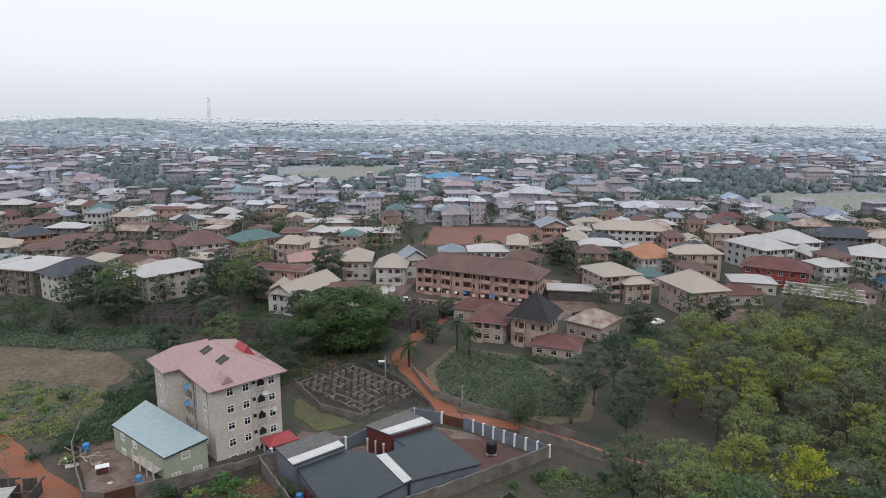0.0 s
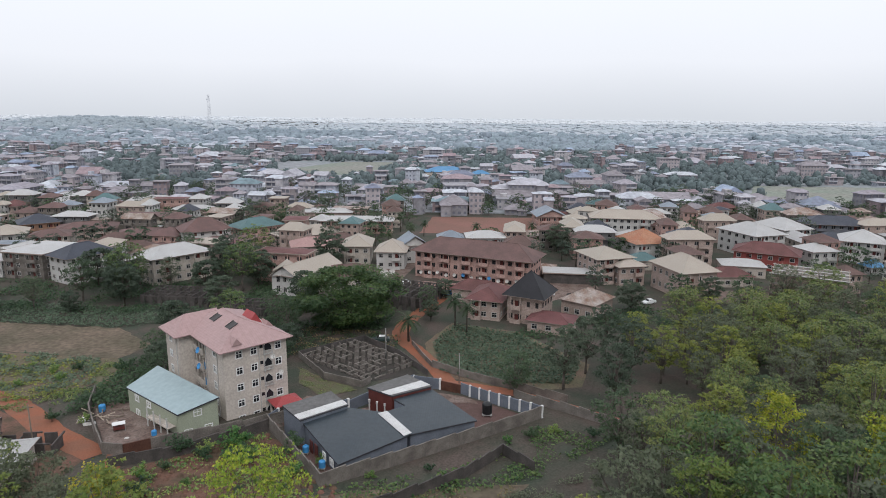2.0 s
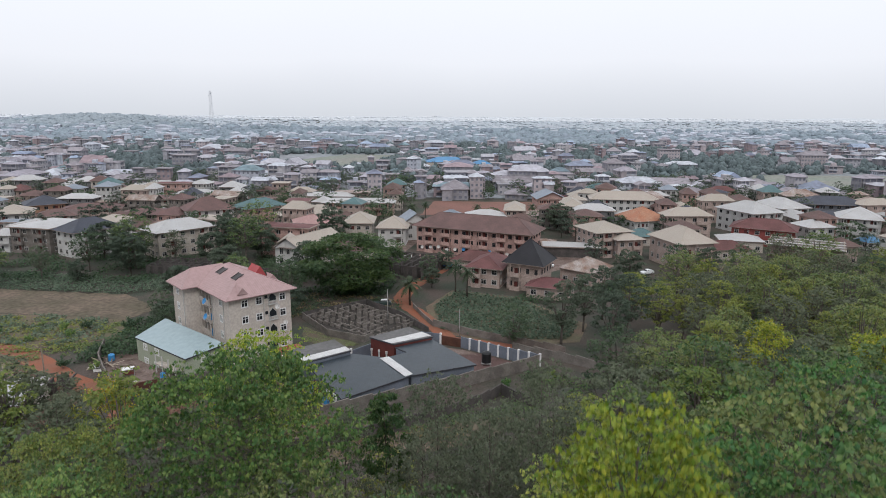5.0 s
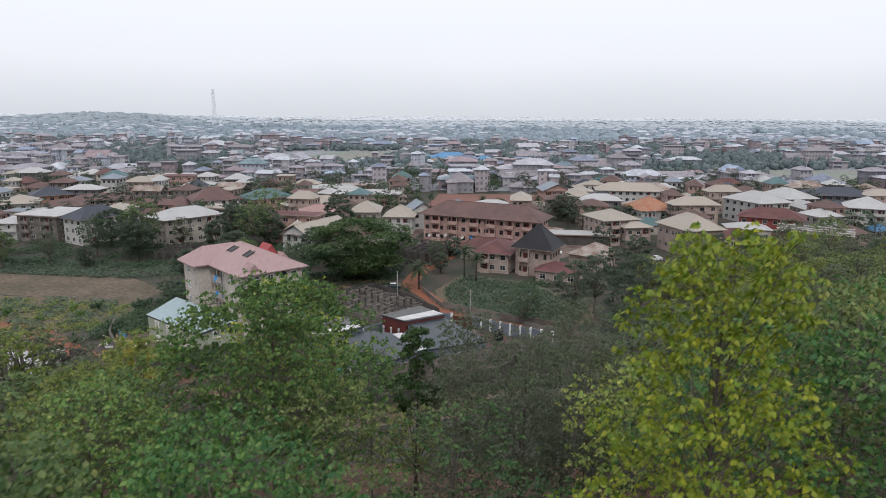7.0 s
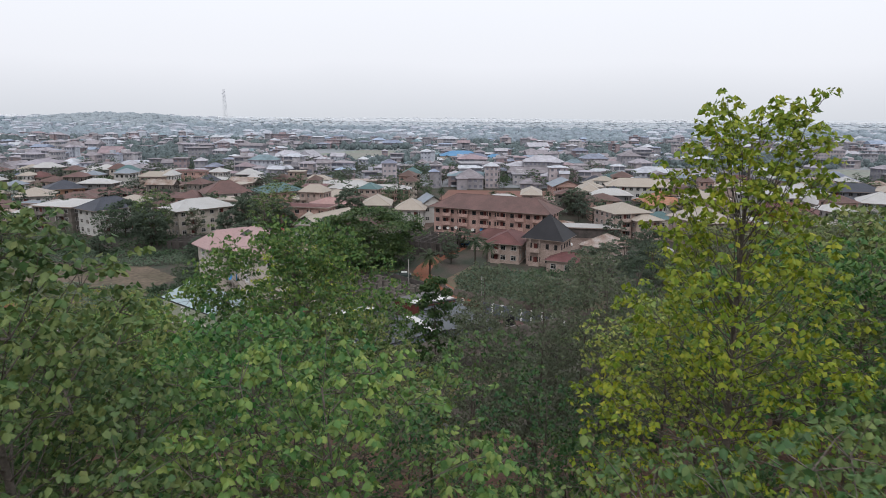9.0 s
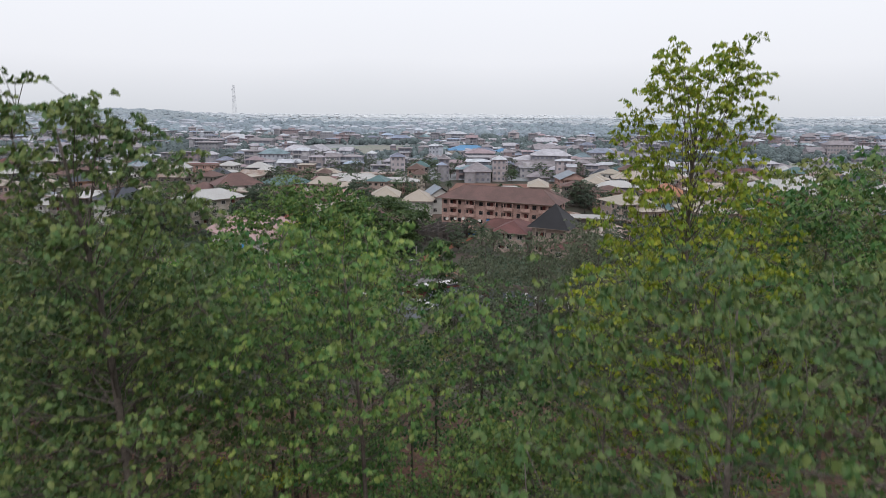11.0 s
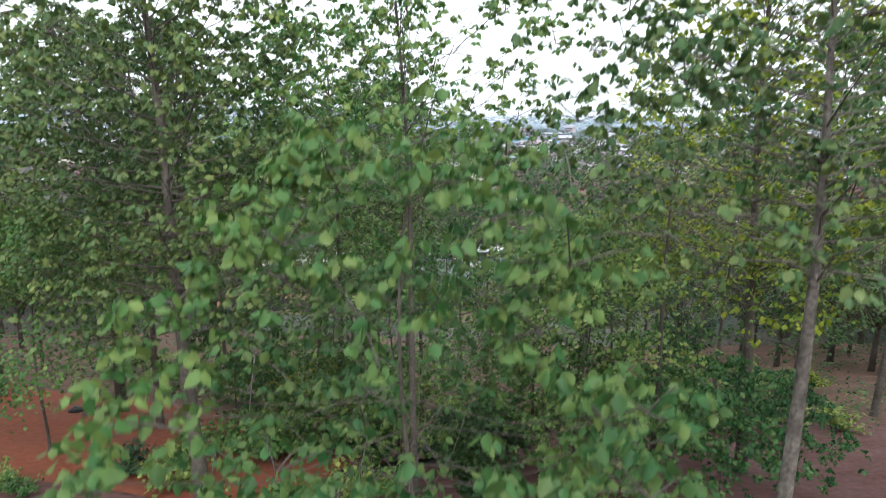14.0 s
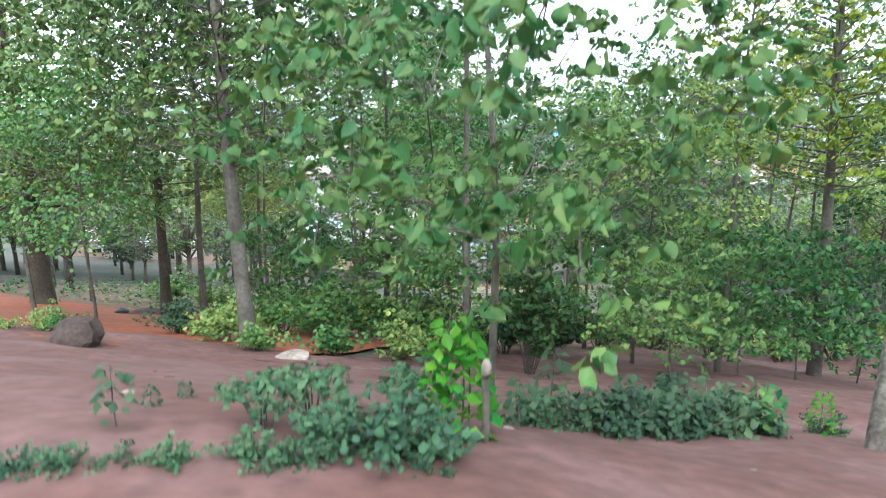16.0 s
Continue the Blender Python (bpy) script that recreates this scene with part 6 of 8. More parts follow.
house("house", 31.9, 170.4, 10.0, 11.5, -37.4, 1, 4.4, "hip", 3.0, "roof_tin", "plaster_tan", "house with a rust-streaked tin roof", 3, 3)
house("house", 4.4, 168.5, 9.0, 14.0, -16, 2, 5.6, "hip", 2.6, "roof_maroon", "plaster_tan", "two-storey house with a maroon roof and balconies", 3, 4)
house("bungalow", 1.0, 180.5, 14, 8.0, -20, 1, 4.0, "hip", 2.4, "roof_maroon", "plaster_tan", "low house with a reddish brown roof", 3, 2)
house("bungalow", 20.3, 155.0, 11.0, 8.0, -20, 1, 3.2, "hip", 1.8, "roof_maroon", "plaster_tan", "low house with a maroon roof beside the forest", 3, 2)
house("house", 66.1, 195.2, 12.0, 16.5, 18, 2, 8.4, "hip", 4.2, "roof_cream", "plaster_tan", "tan two-storey house with a broad pale hipped roof", 3, 5, 1.2, 1.5, 1.4)
house("house", 44.1, 210.2, 13.0, 14.0, 20, 3, 8.6, "hip", 2.8, "roof_cream", "plaster_tan", "three-storey tan house with a beige roof", 4, 4)
house("house", 50.5, 205.0, 9.0, 8.0, 15, 2, 6.6, "hip", 1.8, "roof_cream", "plaster_tan", "tan wing with a beige roof", 3, 2)
house("house", 108.0, 232.0, 21.0, 12.0, -28, 2, 6.4, "hip", 3.2, "roof_maroon", "plaster_red", "red painted two-storey house with a maroon roof", 6, 3)
house("house", 94.5, 220.5, 14.0, 10.0, -10, 1, 4.0, "hip", 1.8, "roof_white", "plaster_cream", "low house with a white sheet roof", 4, 2)
house("house", 84.2, 206.3, 13.7, 9.0, 5, 1, 3.6, "hip", 2.4, "roof_maroon", "plaster_cream", "cream bungalow with a maroon roof", 4, 2)
house("house", 113.0, 258.5, 15.0, 20.0, 22, 3, 9.0, "hip", 3.8, "roof_white", "plaster_white", "three-storey white block of flats with a white roof", 4, 5)
house("house", 131.5, 272.5, 13.5, 18.0, 18, 3, 9.0, "hip", 3.8, "roof_white", "plaster_white", "white three-storey house with a pale hipped roof", 4, 4)
house("house", 84.9, 250.6, 14.0, 15.0, -12, 2, 7.6, "hip", 4.0, "roof_slate", "plaster_slate", "slate grey house with white window surrounds", 4, 4, style="white")
house("house", 66.3, 246.5, 14.0, 15.0, 16, 2, 6.8, "hip", 4.6, "roof_orange", "plaster_white", "white house with a bright orange roof", 4, 4)
house("bungalow", 61.1, 226.8, 10.0, 8.0, 9.8, 1, 3.6, "hip", 2.4, "roof_teal", "plaster_cream", "small house with a teal roof", 3, 2)
house("flats", 68.9, 293.5, 30.4, 12.0, -4.7, 3, 8.6, "hip", 3.4, "roof_cream", "plaster_white", "long three-storey cream block with small gables", 10, 3, category="apartment block")
house("house", 53.6, 276.2, 12.0, 12.0, 5.7, 2, 6.0, "hip", 4.0, "roof_slate", "plaster_tan", "house with a blue-grey hipped roof", 3, 3)
house("house", 66.0, 268.0, 10.0, 10.0, 10, 1, 4.5, "hip", 2.6, "roof_white", "plaster_white", "low house with a pale green-white roof", 3, 3)
house("flats", 160.0, 286.7, 26.0, 14.0, -8.7, 3, 8.6, "hip", 3.2, "roof_slate", "plaster_slate", "large slate grey block with dark windows", 8, 4, category="apartment block", style="white")
house("house", 150.9, 247.8, 14.0, 15.0, -25, 3, 8.4, "hip", 4.0, "roof_white", "plaster_white", "white house with a big pale roof", 4, 4)
house("kiosk", 143.0, 226.0, 5.5, 5.5, 10, 1, 2.8, "hip", 2.6, "roof_blue", "plaster_white", "small building with a bright blue pyramid roof", 2, 2)
house("house", -111.5, 245.5, 18.0, 14.0, 35, 3, 8.4, "hip", 4.6, "roof_brown", "plaster_white", "white three-storey house with a brown roof", 4, 4)
house("house", -101.5, 198.5, 20.0, 12.0, 52, 3, 8.8, "hip", 3.0, "roof_white", "plaster_cream", "cream three-storey house with a pale white roof behind trees", 6, 4, category="house")
house("villa", -131.5, 195.5, 16.0, 11.0, 62, 3, 8.6, "hip", 3.6, "roof_slate", "plaster_white", "white three-storey villa with a dark slate roof", 4, 3)
house("house", -149.0, 201.5, 16.0, 18.0, -10, 3, 8.6, "flat", 0.6, "roof_white", "blockwork", "unplastered grey block building with a flat pale roof", 4, 4)
house("house", -96.0, 263.0, 19.0, 12.0, 50, 2, 7.0, "hip", 3.4, "roof_teal", "plaster_pink", "pinkish house with a teal roof", 5, 3)
house("house", -98.4, 238.0, 16.0, 12.0, -5, 2, 5.6, "flat", 0.8, "roof_brown", "plaster_tan", "tan house with a brown overhanging flat roof", 5, 3, over=1.0)
house("house", -140.4, 251.7, 20.0, 13.0, 15, 2, 5.0, "hip", 2.0, "roof_brown", "plaster_tan", "long low house with a brown roof", 6, 3, over=1.0)
house("house", -132.0, 226.0, 17.0, 9.0, 35, 1, 4.0, "hip", 2.6, "roof_brown", "plaster_tan", "low house with a patchy brown roof", 5, 3)
house("house", -173.6, 241.4, 15.0, 12.0, 20, 2, 5.6, "hip", 2.2, "roof_brown", "plaster_cream", "cream house with a brown roof and white porch", 5, 3)
house("house", -172.0, 262.9, 22.0, 13.0, 25, 2, 5.0, "hip", 2.2, "roof_brown", "plaster_tan", "long house with a brown roof", 6, 3, over=1.0)
house("house", -156.0, 288.0, 22.0, 12.0, 10, 2, 6.4, "flat", 0.8, "roof_brown", "plaster_cream", "house with a colonnade under a brown flat roof", 7, 3, over=1.2)
house("hall", -174.3, 331.6, 24.3, 15.0, -2.7, 1, 5.6, "hip", 4.6, "roof_white", "plaster_cream", "hall with a broad white hipped roof", 7, 3, category="hall")
house("hall", -149.7, 319.8, 21.0, 10.0, 4, 1, 5.0, "hip", 2.0, "roof_white", "plaster_tan", "long building with a white roof", 7, 3, category="hall")
house("school", -56.2, 287.6, 33.0, 9.0, 4, 2, 6.0, "hip", 1.8, "roof_white", "plaster_pink", "long two-storey pink school block with a pale roof", 14, 3, category="school")
house("school", -79.2, 321.5, 28.0, 9.0, 2.6, 1, 4.4, "hip", 1.8, "roof_white", "plaster_tan", "long low school block with a pale roof", 11, 3, category="school")
house("house", -80.7, 272.4, 9.0, 10.0, 6, 3, 8.4, "flat", 0.5, "roof_maroon", "plaster_pink", "pink three-storey house with a flat roof", 3, 3)
house("house", -196.7, 266.0, 15.0, 14.0, 40, 2, 6.4, "hip", 3.4, "roof_slate", "plaster_orange", "orange house with a dark grey roof", 5, 4)
house("house", -190.7, 239.0, 13.0, 14.0, 30, 2, 6.6, "hip", 3.0, "roof_cream", "plaster_white", "house with a beige roof", 4, 4)
house("house", -44.6, 338.6, 9.0, 9.0, 6.6, 3, 9.0, "hip", 3.2, "roof_teal", "blockwork", "tall grey house with a teal roof", 3, 3)
house("hall", -28.0, 551.0, 37.0, 22.0, 8.2, 1, 6.0, "hip", 4.0, "roof_blue", "plaster_cream", "large hall with a bright blue roof", 9, 4, category="hall")
house("hall", 2.0, 541.0, 16.0, 12.0, 8.2, 1, 5.0, "hip", 3.0, "roof_blue", "plaster_cream", "hall wing with a bright blue roof", 4, 3, category="hall")
house("house", 36.0, 312.5, 13.8, 16.0, 6.1, 2, 6.2, "gable_side", 3.4, "roof_bluegrey", "plaster_pink", "pink house with a pale blue and rust roof", 4, 4)
house("house", 52.7, 318.8, 10.0, 11.0, 6.1, 2, 6.4, "hip", 3.2, "roof_cream", "plaster_cream", "cream house with a pyramid roof", 3, 3)
house("house", -164.5, 215.4, 11.0, 12.0, -20, 2, 6.0, "hip", 2.0, "roof_white", "plaster_white", "white house with a pale roof", 3, 3)


def unfinished_block():
    """A concrete frame with scaffold poles and pale roof timbers."""
    top = thing("unfinished_block", pose(101.0, 187.0, 0, 0, 0, -28), "unfinished concrete block with scaffolding and pale roof timbers", "building site")
    w, d = 20.0, 14.0
    for s in range(3):
        g = Geo()
        g.box(-w / 2, -d / 2, s * 3.0 + 2.8, w / 2, d / 2, s * 3.0 + 3.0)
        part("slab", g, "blockwork", top)
        for i in range(6):
            for j in range(4):
                c = Geo()
                x, y = -w / 2 + 0.2 + (w - 0.4) * i / 5, -d / 2 + 0.2 + (d - 0.4) * j / 3
                c.box(x - 0.15, y - 0.15, s * 3.0, x + 0.15, y + 0.15, s * 3.0 + 2.8)
                part("column", c, "blockwork", top)
        i = Geo()
        i.box(-w / 2 + 0.4, d / 2 - 0.4, s * 3.0, w / 2 - 0.4, d / 2 - 0.2, s * 3.0 + 2.8)
        i.box(-w / 2 + 0.4, -d / 2 + 2.2, s * 3.0, w / 2 - 0.4, -d / 2 + 2.4, s * 3.0 + 2.8)
        part("infill_wall", i, "plaster_tan", top)
    for k in range(9):
        p = Geo()
        x = -w / 2 + w * k / 8
        p.tube([(x, -d / 2 - 0.8, -0.3), (x + 0.1, -d / 2 - 0.8, 9.6)], [0.06, 0.06], 5)
        part("scaffold_pole", p, "plank_pale", top)
    for z in (2.0, 4.0, 6.0, 8.0):
        p = Geo()
        p.bar((-w / 2, -d / 2 - 0.86, z), (w / 2, -d / 2 - 0.86, z + 0.1), 0.1, 0.1)
        part("scaffold_rail", p, "plank_pale", top)
    for k in range(11):
        p = Geo()
        x = -w / 2 + w * k / 10
        p.bar((x, -d / 2, 9.1), (x, d / 2, 9.6), 0.12, 0.2)
        part("roof_timber", p, "plank_pale", top)
    for y in (-d / 2, -2, 2, d / 2):
        p = Geo()
        p.bar((-w / 2 - 0.5, y, 9.15), (w / 2 + 0.5, y, 9.15), 0.2, 0.2)
        part("roof_timber", p, "white_paint", top)
    return top


unfinished_block()


def mast(x, y, tall, wide, label):
    top = thing("radio_mast", pose(x, y, ground_z(x, y)), label, "mast")
    for a, b in ((-1, -1), (1, -1), (1, 1), (-1, 1)):
        g = Geo()
        g.bar((a * wide, b * wide, -1), (a * wide * 0.35, b * wide * 0.35, tall), 0.32, 0.32)
        part("leg", g, "steel_mast", top)
    br = Geo()
    n = 12
    for i in range(n):
        z0, z1 = tall * i / n, tall * (i + 1) / n
        k0, k1 = wide * (1 - 0.65 * i / n), wide * (1 - 0.65 * (i + 1) / n)
        for s in (-1, 1):
            br.bar((-k0, s * k0, z0), (k1, s * k1, z1), 0.14, 0.14)
            br.bar((k0, s * k0, z0), (-k1, s * k1, z1), 0.14, 0.14)
            br.bar((-k1, s * k1, z1), (k1, s * k1, z1), 0.14, 0.14)
            br.bar((s * k1, -k1, z1), (s * k1, k1, z1), 0.14, 0.14)
    part("bracing", br, "steel_mast", top)
    for z, a in ((0.95, 1.2), (0.9, -1.2), (0.72, 1.4)):
        d = Geo()
        d.lathe([(0.9, -0.8), (1.0, 0), (0.9, 0.8)], 10, at=(a * 2, -wide * 0.6, tall * z))
        part("antenna_drum", d, "steel_mast", top)
    return top


mast(-530, 1240, 86, 4.2, "tall lattice radio mast far off in the haze")

# cars and street things between the houses
car(-23.5, 196.5, 12, "car_white", "white saloon car parked in the street")
car(23.0, 188.0, -60, "car_white", "white saloon car parked on pale ground")
car(30.5, 185.5, -20, "rubber", "dark saloon car parked on pale ground")
car(-8.5, 184.5, 5, "car_blue", "bright blue car beside a red earth road")
car(80.5, 205.0, 8, "car_white", "white car parked by a bungalow")
car(52.0, 180.5, 30, "car_white", "white car parked under a tree")
house("stall", 32.5, 205.5, 19.0, 8.0, -4, 1, 3.4, "flat", 0.5, "roof_white", "blockwork_dark", "open market shed with a white flat roof", 0, 0, category="shed")
house("stall", 24.5, 212.5, 6.0, 5.0, -15, 1, 3.4, "hip", 0.8, "roof_tin", "blockwork", "small grey block store", 1, 1, category="shed")
wall_run("boundary_wall", [(-18.5, 193), (-4, 190.5), (12, 184.5)], 2.2, "plaster_pink", "pinkish boundary wall before the tenement")
for i in range(12):
    a = -20.8
    u = -18 + 3.1 * i
    dish(0.6 + u * math.cos(radians(a)) + 6.7 * math.sin(radians(a)), 206.5 + u * math.sin(radians(a)) - 6.7 * math.cos(radians(a)), 1.6 + 0.3 * (i % 3), a + 20 * (i % 2),
         mat="tank_blue" if i in (5, 8) else "dish_grey", r=0.6)
for x, y, r in ((-31, 203, 1.5), (-28.6, 205.0, 1.1)):
    dish(x, y, 1.8, 15, r=r)


# ---- the rest of the town ----
TAKEN = [(o.matrix_basis.translation.x, o.matrix_basis.translation.y, 13.0) for o in scene.objects
         if o.parent is None and o.get("category") in ("house", "hall", "school", "apartment block", "ruin", "shed", "building site")]
TAKEN += [(0.6 + u * 0.93, 206.5 - u * 0.355, 15.0) for u in (-15, 15)]
STYLES = (("roof_brown", "plaster_tan", "brown"), ("roof_brown", "plaster_cream", "brown"), ("roof_brown", "blockwork", "brown"), ("roof_cream", "plaster_white", "cream"),
          ("roof_white", "plaster_white", "white"), ("roof_white", "plaster_cream", "white"), ("roof_cream", "plaster_tan", "cream"), ("roof_maroon", "plaster_pink", "maroon"),
          ("roof_tin", "plaster_tan", "rusty tin"), ("roof_slate", "plaster_white", "slate grey"), ("roof_teal", "plaster_tan", "teal"), ("roof_bluegrey", "plaster_white", "pale blue"),
          ("roof_brown", "plaster_pink", "brown"), ("roof_maroon", "plaster_tan", "reddish brown"), ("roof_tin", "blockwork", "rusty tin"), ("roof_white", "plaster_grey", "pale"))
KINDS = []
for i, (rm, wm, word) in enumerate(STYLES):
    r = random.Random(i + 50)
    for flavour in range(2):
        st = (2, 3, 3, 2, 2, 1, 3, 3)[(i + 3 * flavour) % 8]
        w, d = r.choice((r.uniform(6.5, 9), r.uniform(8.5, 12), r.uniform(12, 17))), r.uniform(6.5, 10)
        roof = "hip" if r.random() < 0.72 else ("flat" if r.random() < 0.45 else "gable")
        h = 3.0 * st + 0.3
        g, opens = wall_shell(w, d, h, st, max(3, int(w / 3)), 3, 1.25, 1.25, 1.0)
        g.box(-w / 2 - 0.1, -d / 2 - 0.1, -0.8, w / 2 + 0.1, d / 2 + 0.1, 0.1)
        for u in ((-0.28, 0.28) if w > 12 else (0.2,)):
            for q in range(st):
                loggia_boxes(g, u * w, -d / 2, 3.1 * q + 0.2, min(3.6, w * 0.34), 3.05)
        rg, gable, _ = roof_mesh(roof, w, d, h, 0.5 if roof == "flat" else min(w, d) * r.uniform(0.24, 0.36), 0.75)
        KINDS.append((g.mesh("wall", wm), joined_windows(opens, 1.25, 1.25).mesh("glazing", "window_glass", "window_frame"), rg.mesh("roof", rm, "fascia"),
                      [q.mesh("gable_wall", wm) for q in gable or ()],
                      "%s house with a %s %s roof" % (("single-storey", "two-storey", "three-storey")[st - 1], word, {"hip": "hipped", "flat": "flat", "gable": "gabled"}[roof]), max(w, d)))

GREEN = []


def open_land(x, y):
    """Places of the plain that no house stands on."""
    if -31 < x < 37 and 284 < y < 342:
        return True
    if -215 < x < -90 and 560 < y < 720 and (x + 0.45 * (y - 560)) > -190:
        return True
    if 0.42 * y < x < 0.75 * y and 395 < y < 520:
        return True
    if y < 190 and x < 70:
        return True
    if -40 < x < 24 and y < 214 or -42 < x < -14 and y < 300 or -34 < x < 40 and 262 < y < 345:
        return True
    if 40 < x < 62 and y < 222 or 74 < x < 104 and y < 216 or -90 < x < -66 and y < 222:
        return True
    return y < 200 and x > 40 or y < 175


SHACKS = []
for i, (rm, wm) in enumerate((("roof_brown", "blockwork"), ("roof_tin", "plaster_tan"), ("roof_maroon", "plaster_cream"), ("roof_white", "blockwork"), ("roof_brown", "plaster_pink"))):
    w, d = 5.0 + 0.9 * i, 4.2 + 0.3 * i
    g, opens = wall_shell(w, d, 2.9, 1, 2, 1, 1.0, 1.0, 1.0)
    rg, gable, _ = roof_mesh("hip" if i % 2 else "gable", w, d, 2.9, 1.2, 0.6)
    SHACKS.append((g.mesh("wall", wm), joined_windows(opens, 1.0, 1.0).mesh("glazing", "window_glass", "window_frame"), rg.mesh("roof", rm, "fascia"), [q.mesh("gable_wall", wm) for q in gable or ()]))


def shack(x, y, turn, r):
    """A low outbuilding beside a house."""
    wall, win, roof, gable = r.choice(SHACKS)
    top = thing("outbuilding", pose(x, y, ground_z(x, y), 0, 0, turn), "low outbuilding with a sheet roof beside a house", "outbuilding", "outbuildings of the town")
    top.scale = (r.uniform(0.9, 1.5), r.uniform(0.9, 1.3), 1.0)
    part("wall", wall, (), top)
    part("glazing", win, (), top, kind="stuff")
    part("roof", roof, (), top)
    for q in gable:
        part("gable_wall", q, (), top)


def fill_town():
    """Houses near enough to tell apart are things; those past them are one mesh."""
    r = random.Random(11)
    rest, y, count = Geo(), 188.0, 0
    while y < 960:
        gap = 12.2 + (y - 188) * 0.009
        x = -0.84 * y - 20
        while x < 0.72 * y + 20:
            px, py = x + r.uniform(-4, 4), y + r.uniform(-4, 4)
            x += gap + r.uniform(-2, 4)
            if open_land(px, py) or any((px - a) ** 2 + (py - b) ** 2 < q * q for a, b, q in TAKEN):
                continue
            lush = noise.noise((px * 0.011, py * 0.011, 2.0))
            if r.random() < 0.16 + min(0.2, max(0, py - 330) / 900) + 0.8 * max(0.0, lush + 0.18) + (0.35 if py > 430 and abs(noise.noise((px * 0.006, py * 0.006, 6.0))) < 0.12 else 0):
                GREEN.append((px, py))
                continue
            if r.random() < 0.75:
                GREEN.append((px + r.uniform(7, 10) * r.choice((-1, 1)), py + r.uniform(-9, 9)))
            k = r.randrange(len(KINDS))
            wall, win, roof, gable, label, size = KINDS[k]
            turn = 25 * noise.noise((px * 0.006, py * 0.006, 4.0)) + r.choice((0, 0, 90, 8))
            if py < 345:
                count += 1
                if r.random() < 0.55:
                    a = radians(turn + r.choice((0, 90, 180, 270)))
                    far = size * 0.5 + r.uniform(0.5, 2.5)
                    shack(px + far * math.cos(a), py + far * math.sin(a), turn + r.choice((0, 90)), r)
                top = thing("house", pose(px, py, ground_z(px, py), 0, 0, turn), label, "house", "houses of the town")
                top.scale = (r.uniform(0.7, 1.25), r.uniform(0.8, 1.15), r.uniform(0.85, 1.1))
                part("wall", wall, (), top)
                part("glazing", win, (), top, kind="stuff")
                part("roof", roof, (), top)
                for q in gable:
                    part("gable_wall", q, (), top)
                continue
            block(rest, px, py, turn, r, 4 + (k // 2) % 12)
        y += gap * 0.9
    # These colours already hold the haze over the distant houses.
    piece("distant_houses", rest, ("far_wall", "hazed_opening", "hazed_tan", "hazed_pink", "hazed_brown", "hazed_brown", "hazed_tin", "hazed_cream", "hazed_white", "hazed_white", "hazed_cream",
                                   "hazed_maroon", "hazed_brown", "hazed_slate", "hazed_teal", "hazed_blue", "hazed_rust", "hazed_grey"), "distant houses of the town with tin roofs, haze in their colours", "houses", kind="stuff")


def hip(g, x0, y0, x1, y1, h, rise, slot, gable=False, over=0.7):
    """A pitched roof over a rectangle, its ridge along the longer side, added to a joined mesh."""
    x0, y0, x1, y1 = x0 - over, y0 - over, x1 + over, y1 + over
    k = 0.0 if gable else min(x1 - x0, y1 - y0) / 2
    e = [(x0, y0, h), (x1, y0, h), (x1, y1, h), (x0, y1, h)]
    if x1 - x0 >= y1 - y0:
        m = (y0 + y1) / 2
        p, q = (x0 + k, m, h + rise), (x1 - k, m, h + rise)
        faces = ([e[0], e[1], q, p], [e[2], e[3], p, q], [e[1], e[2], q], [e[3], e[0], p])
    else:
        m = (x0 + x1) / 2
        p, q = (m, y0 + k, h + rise), (m, y1 - k, h + rise)
        faces = ([e[1], e[2], q, p], [e[3], e[0], p, q], [e[0], e[1], p], [e[2], e[3], q])
    for f in faces:
        g.poly(f, slot)
    for i in range(4):
        n = (i + 1) % 4
        g.poly([(*e[i][:2], h - 0.25), (*e[n][:2], h - 0.25), e[n], e[i]], 4)


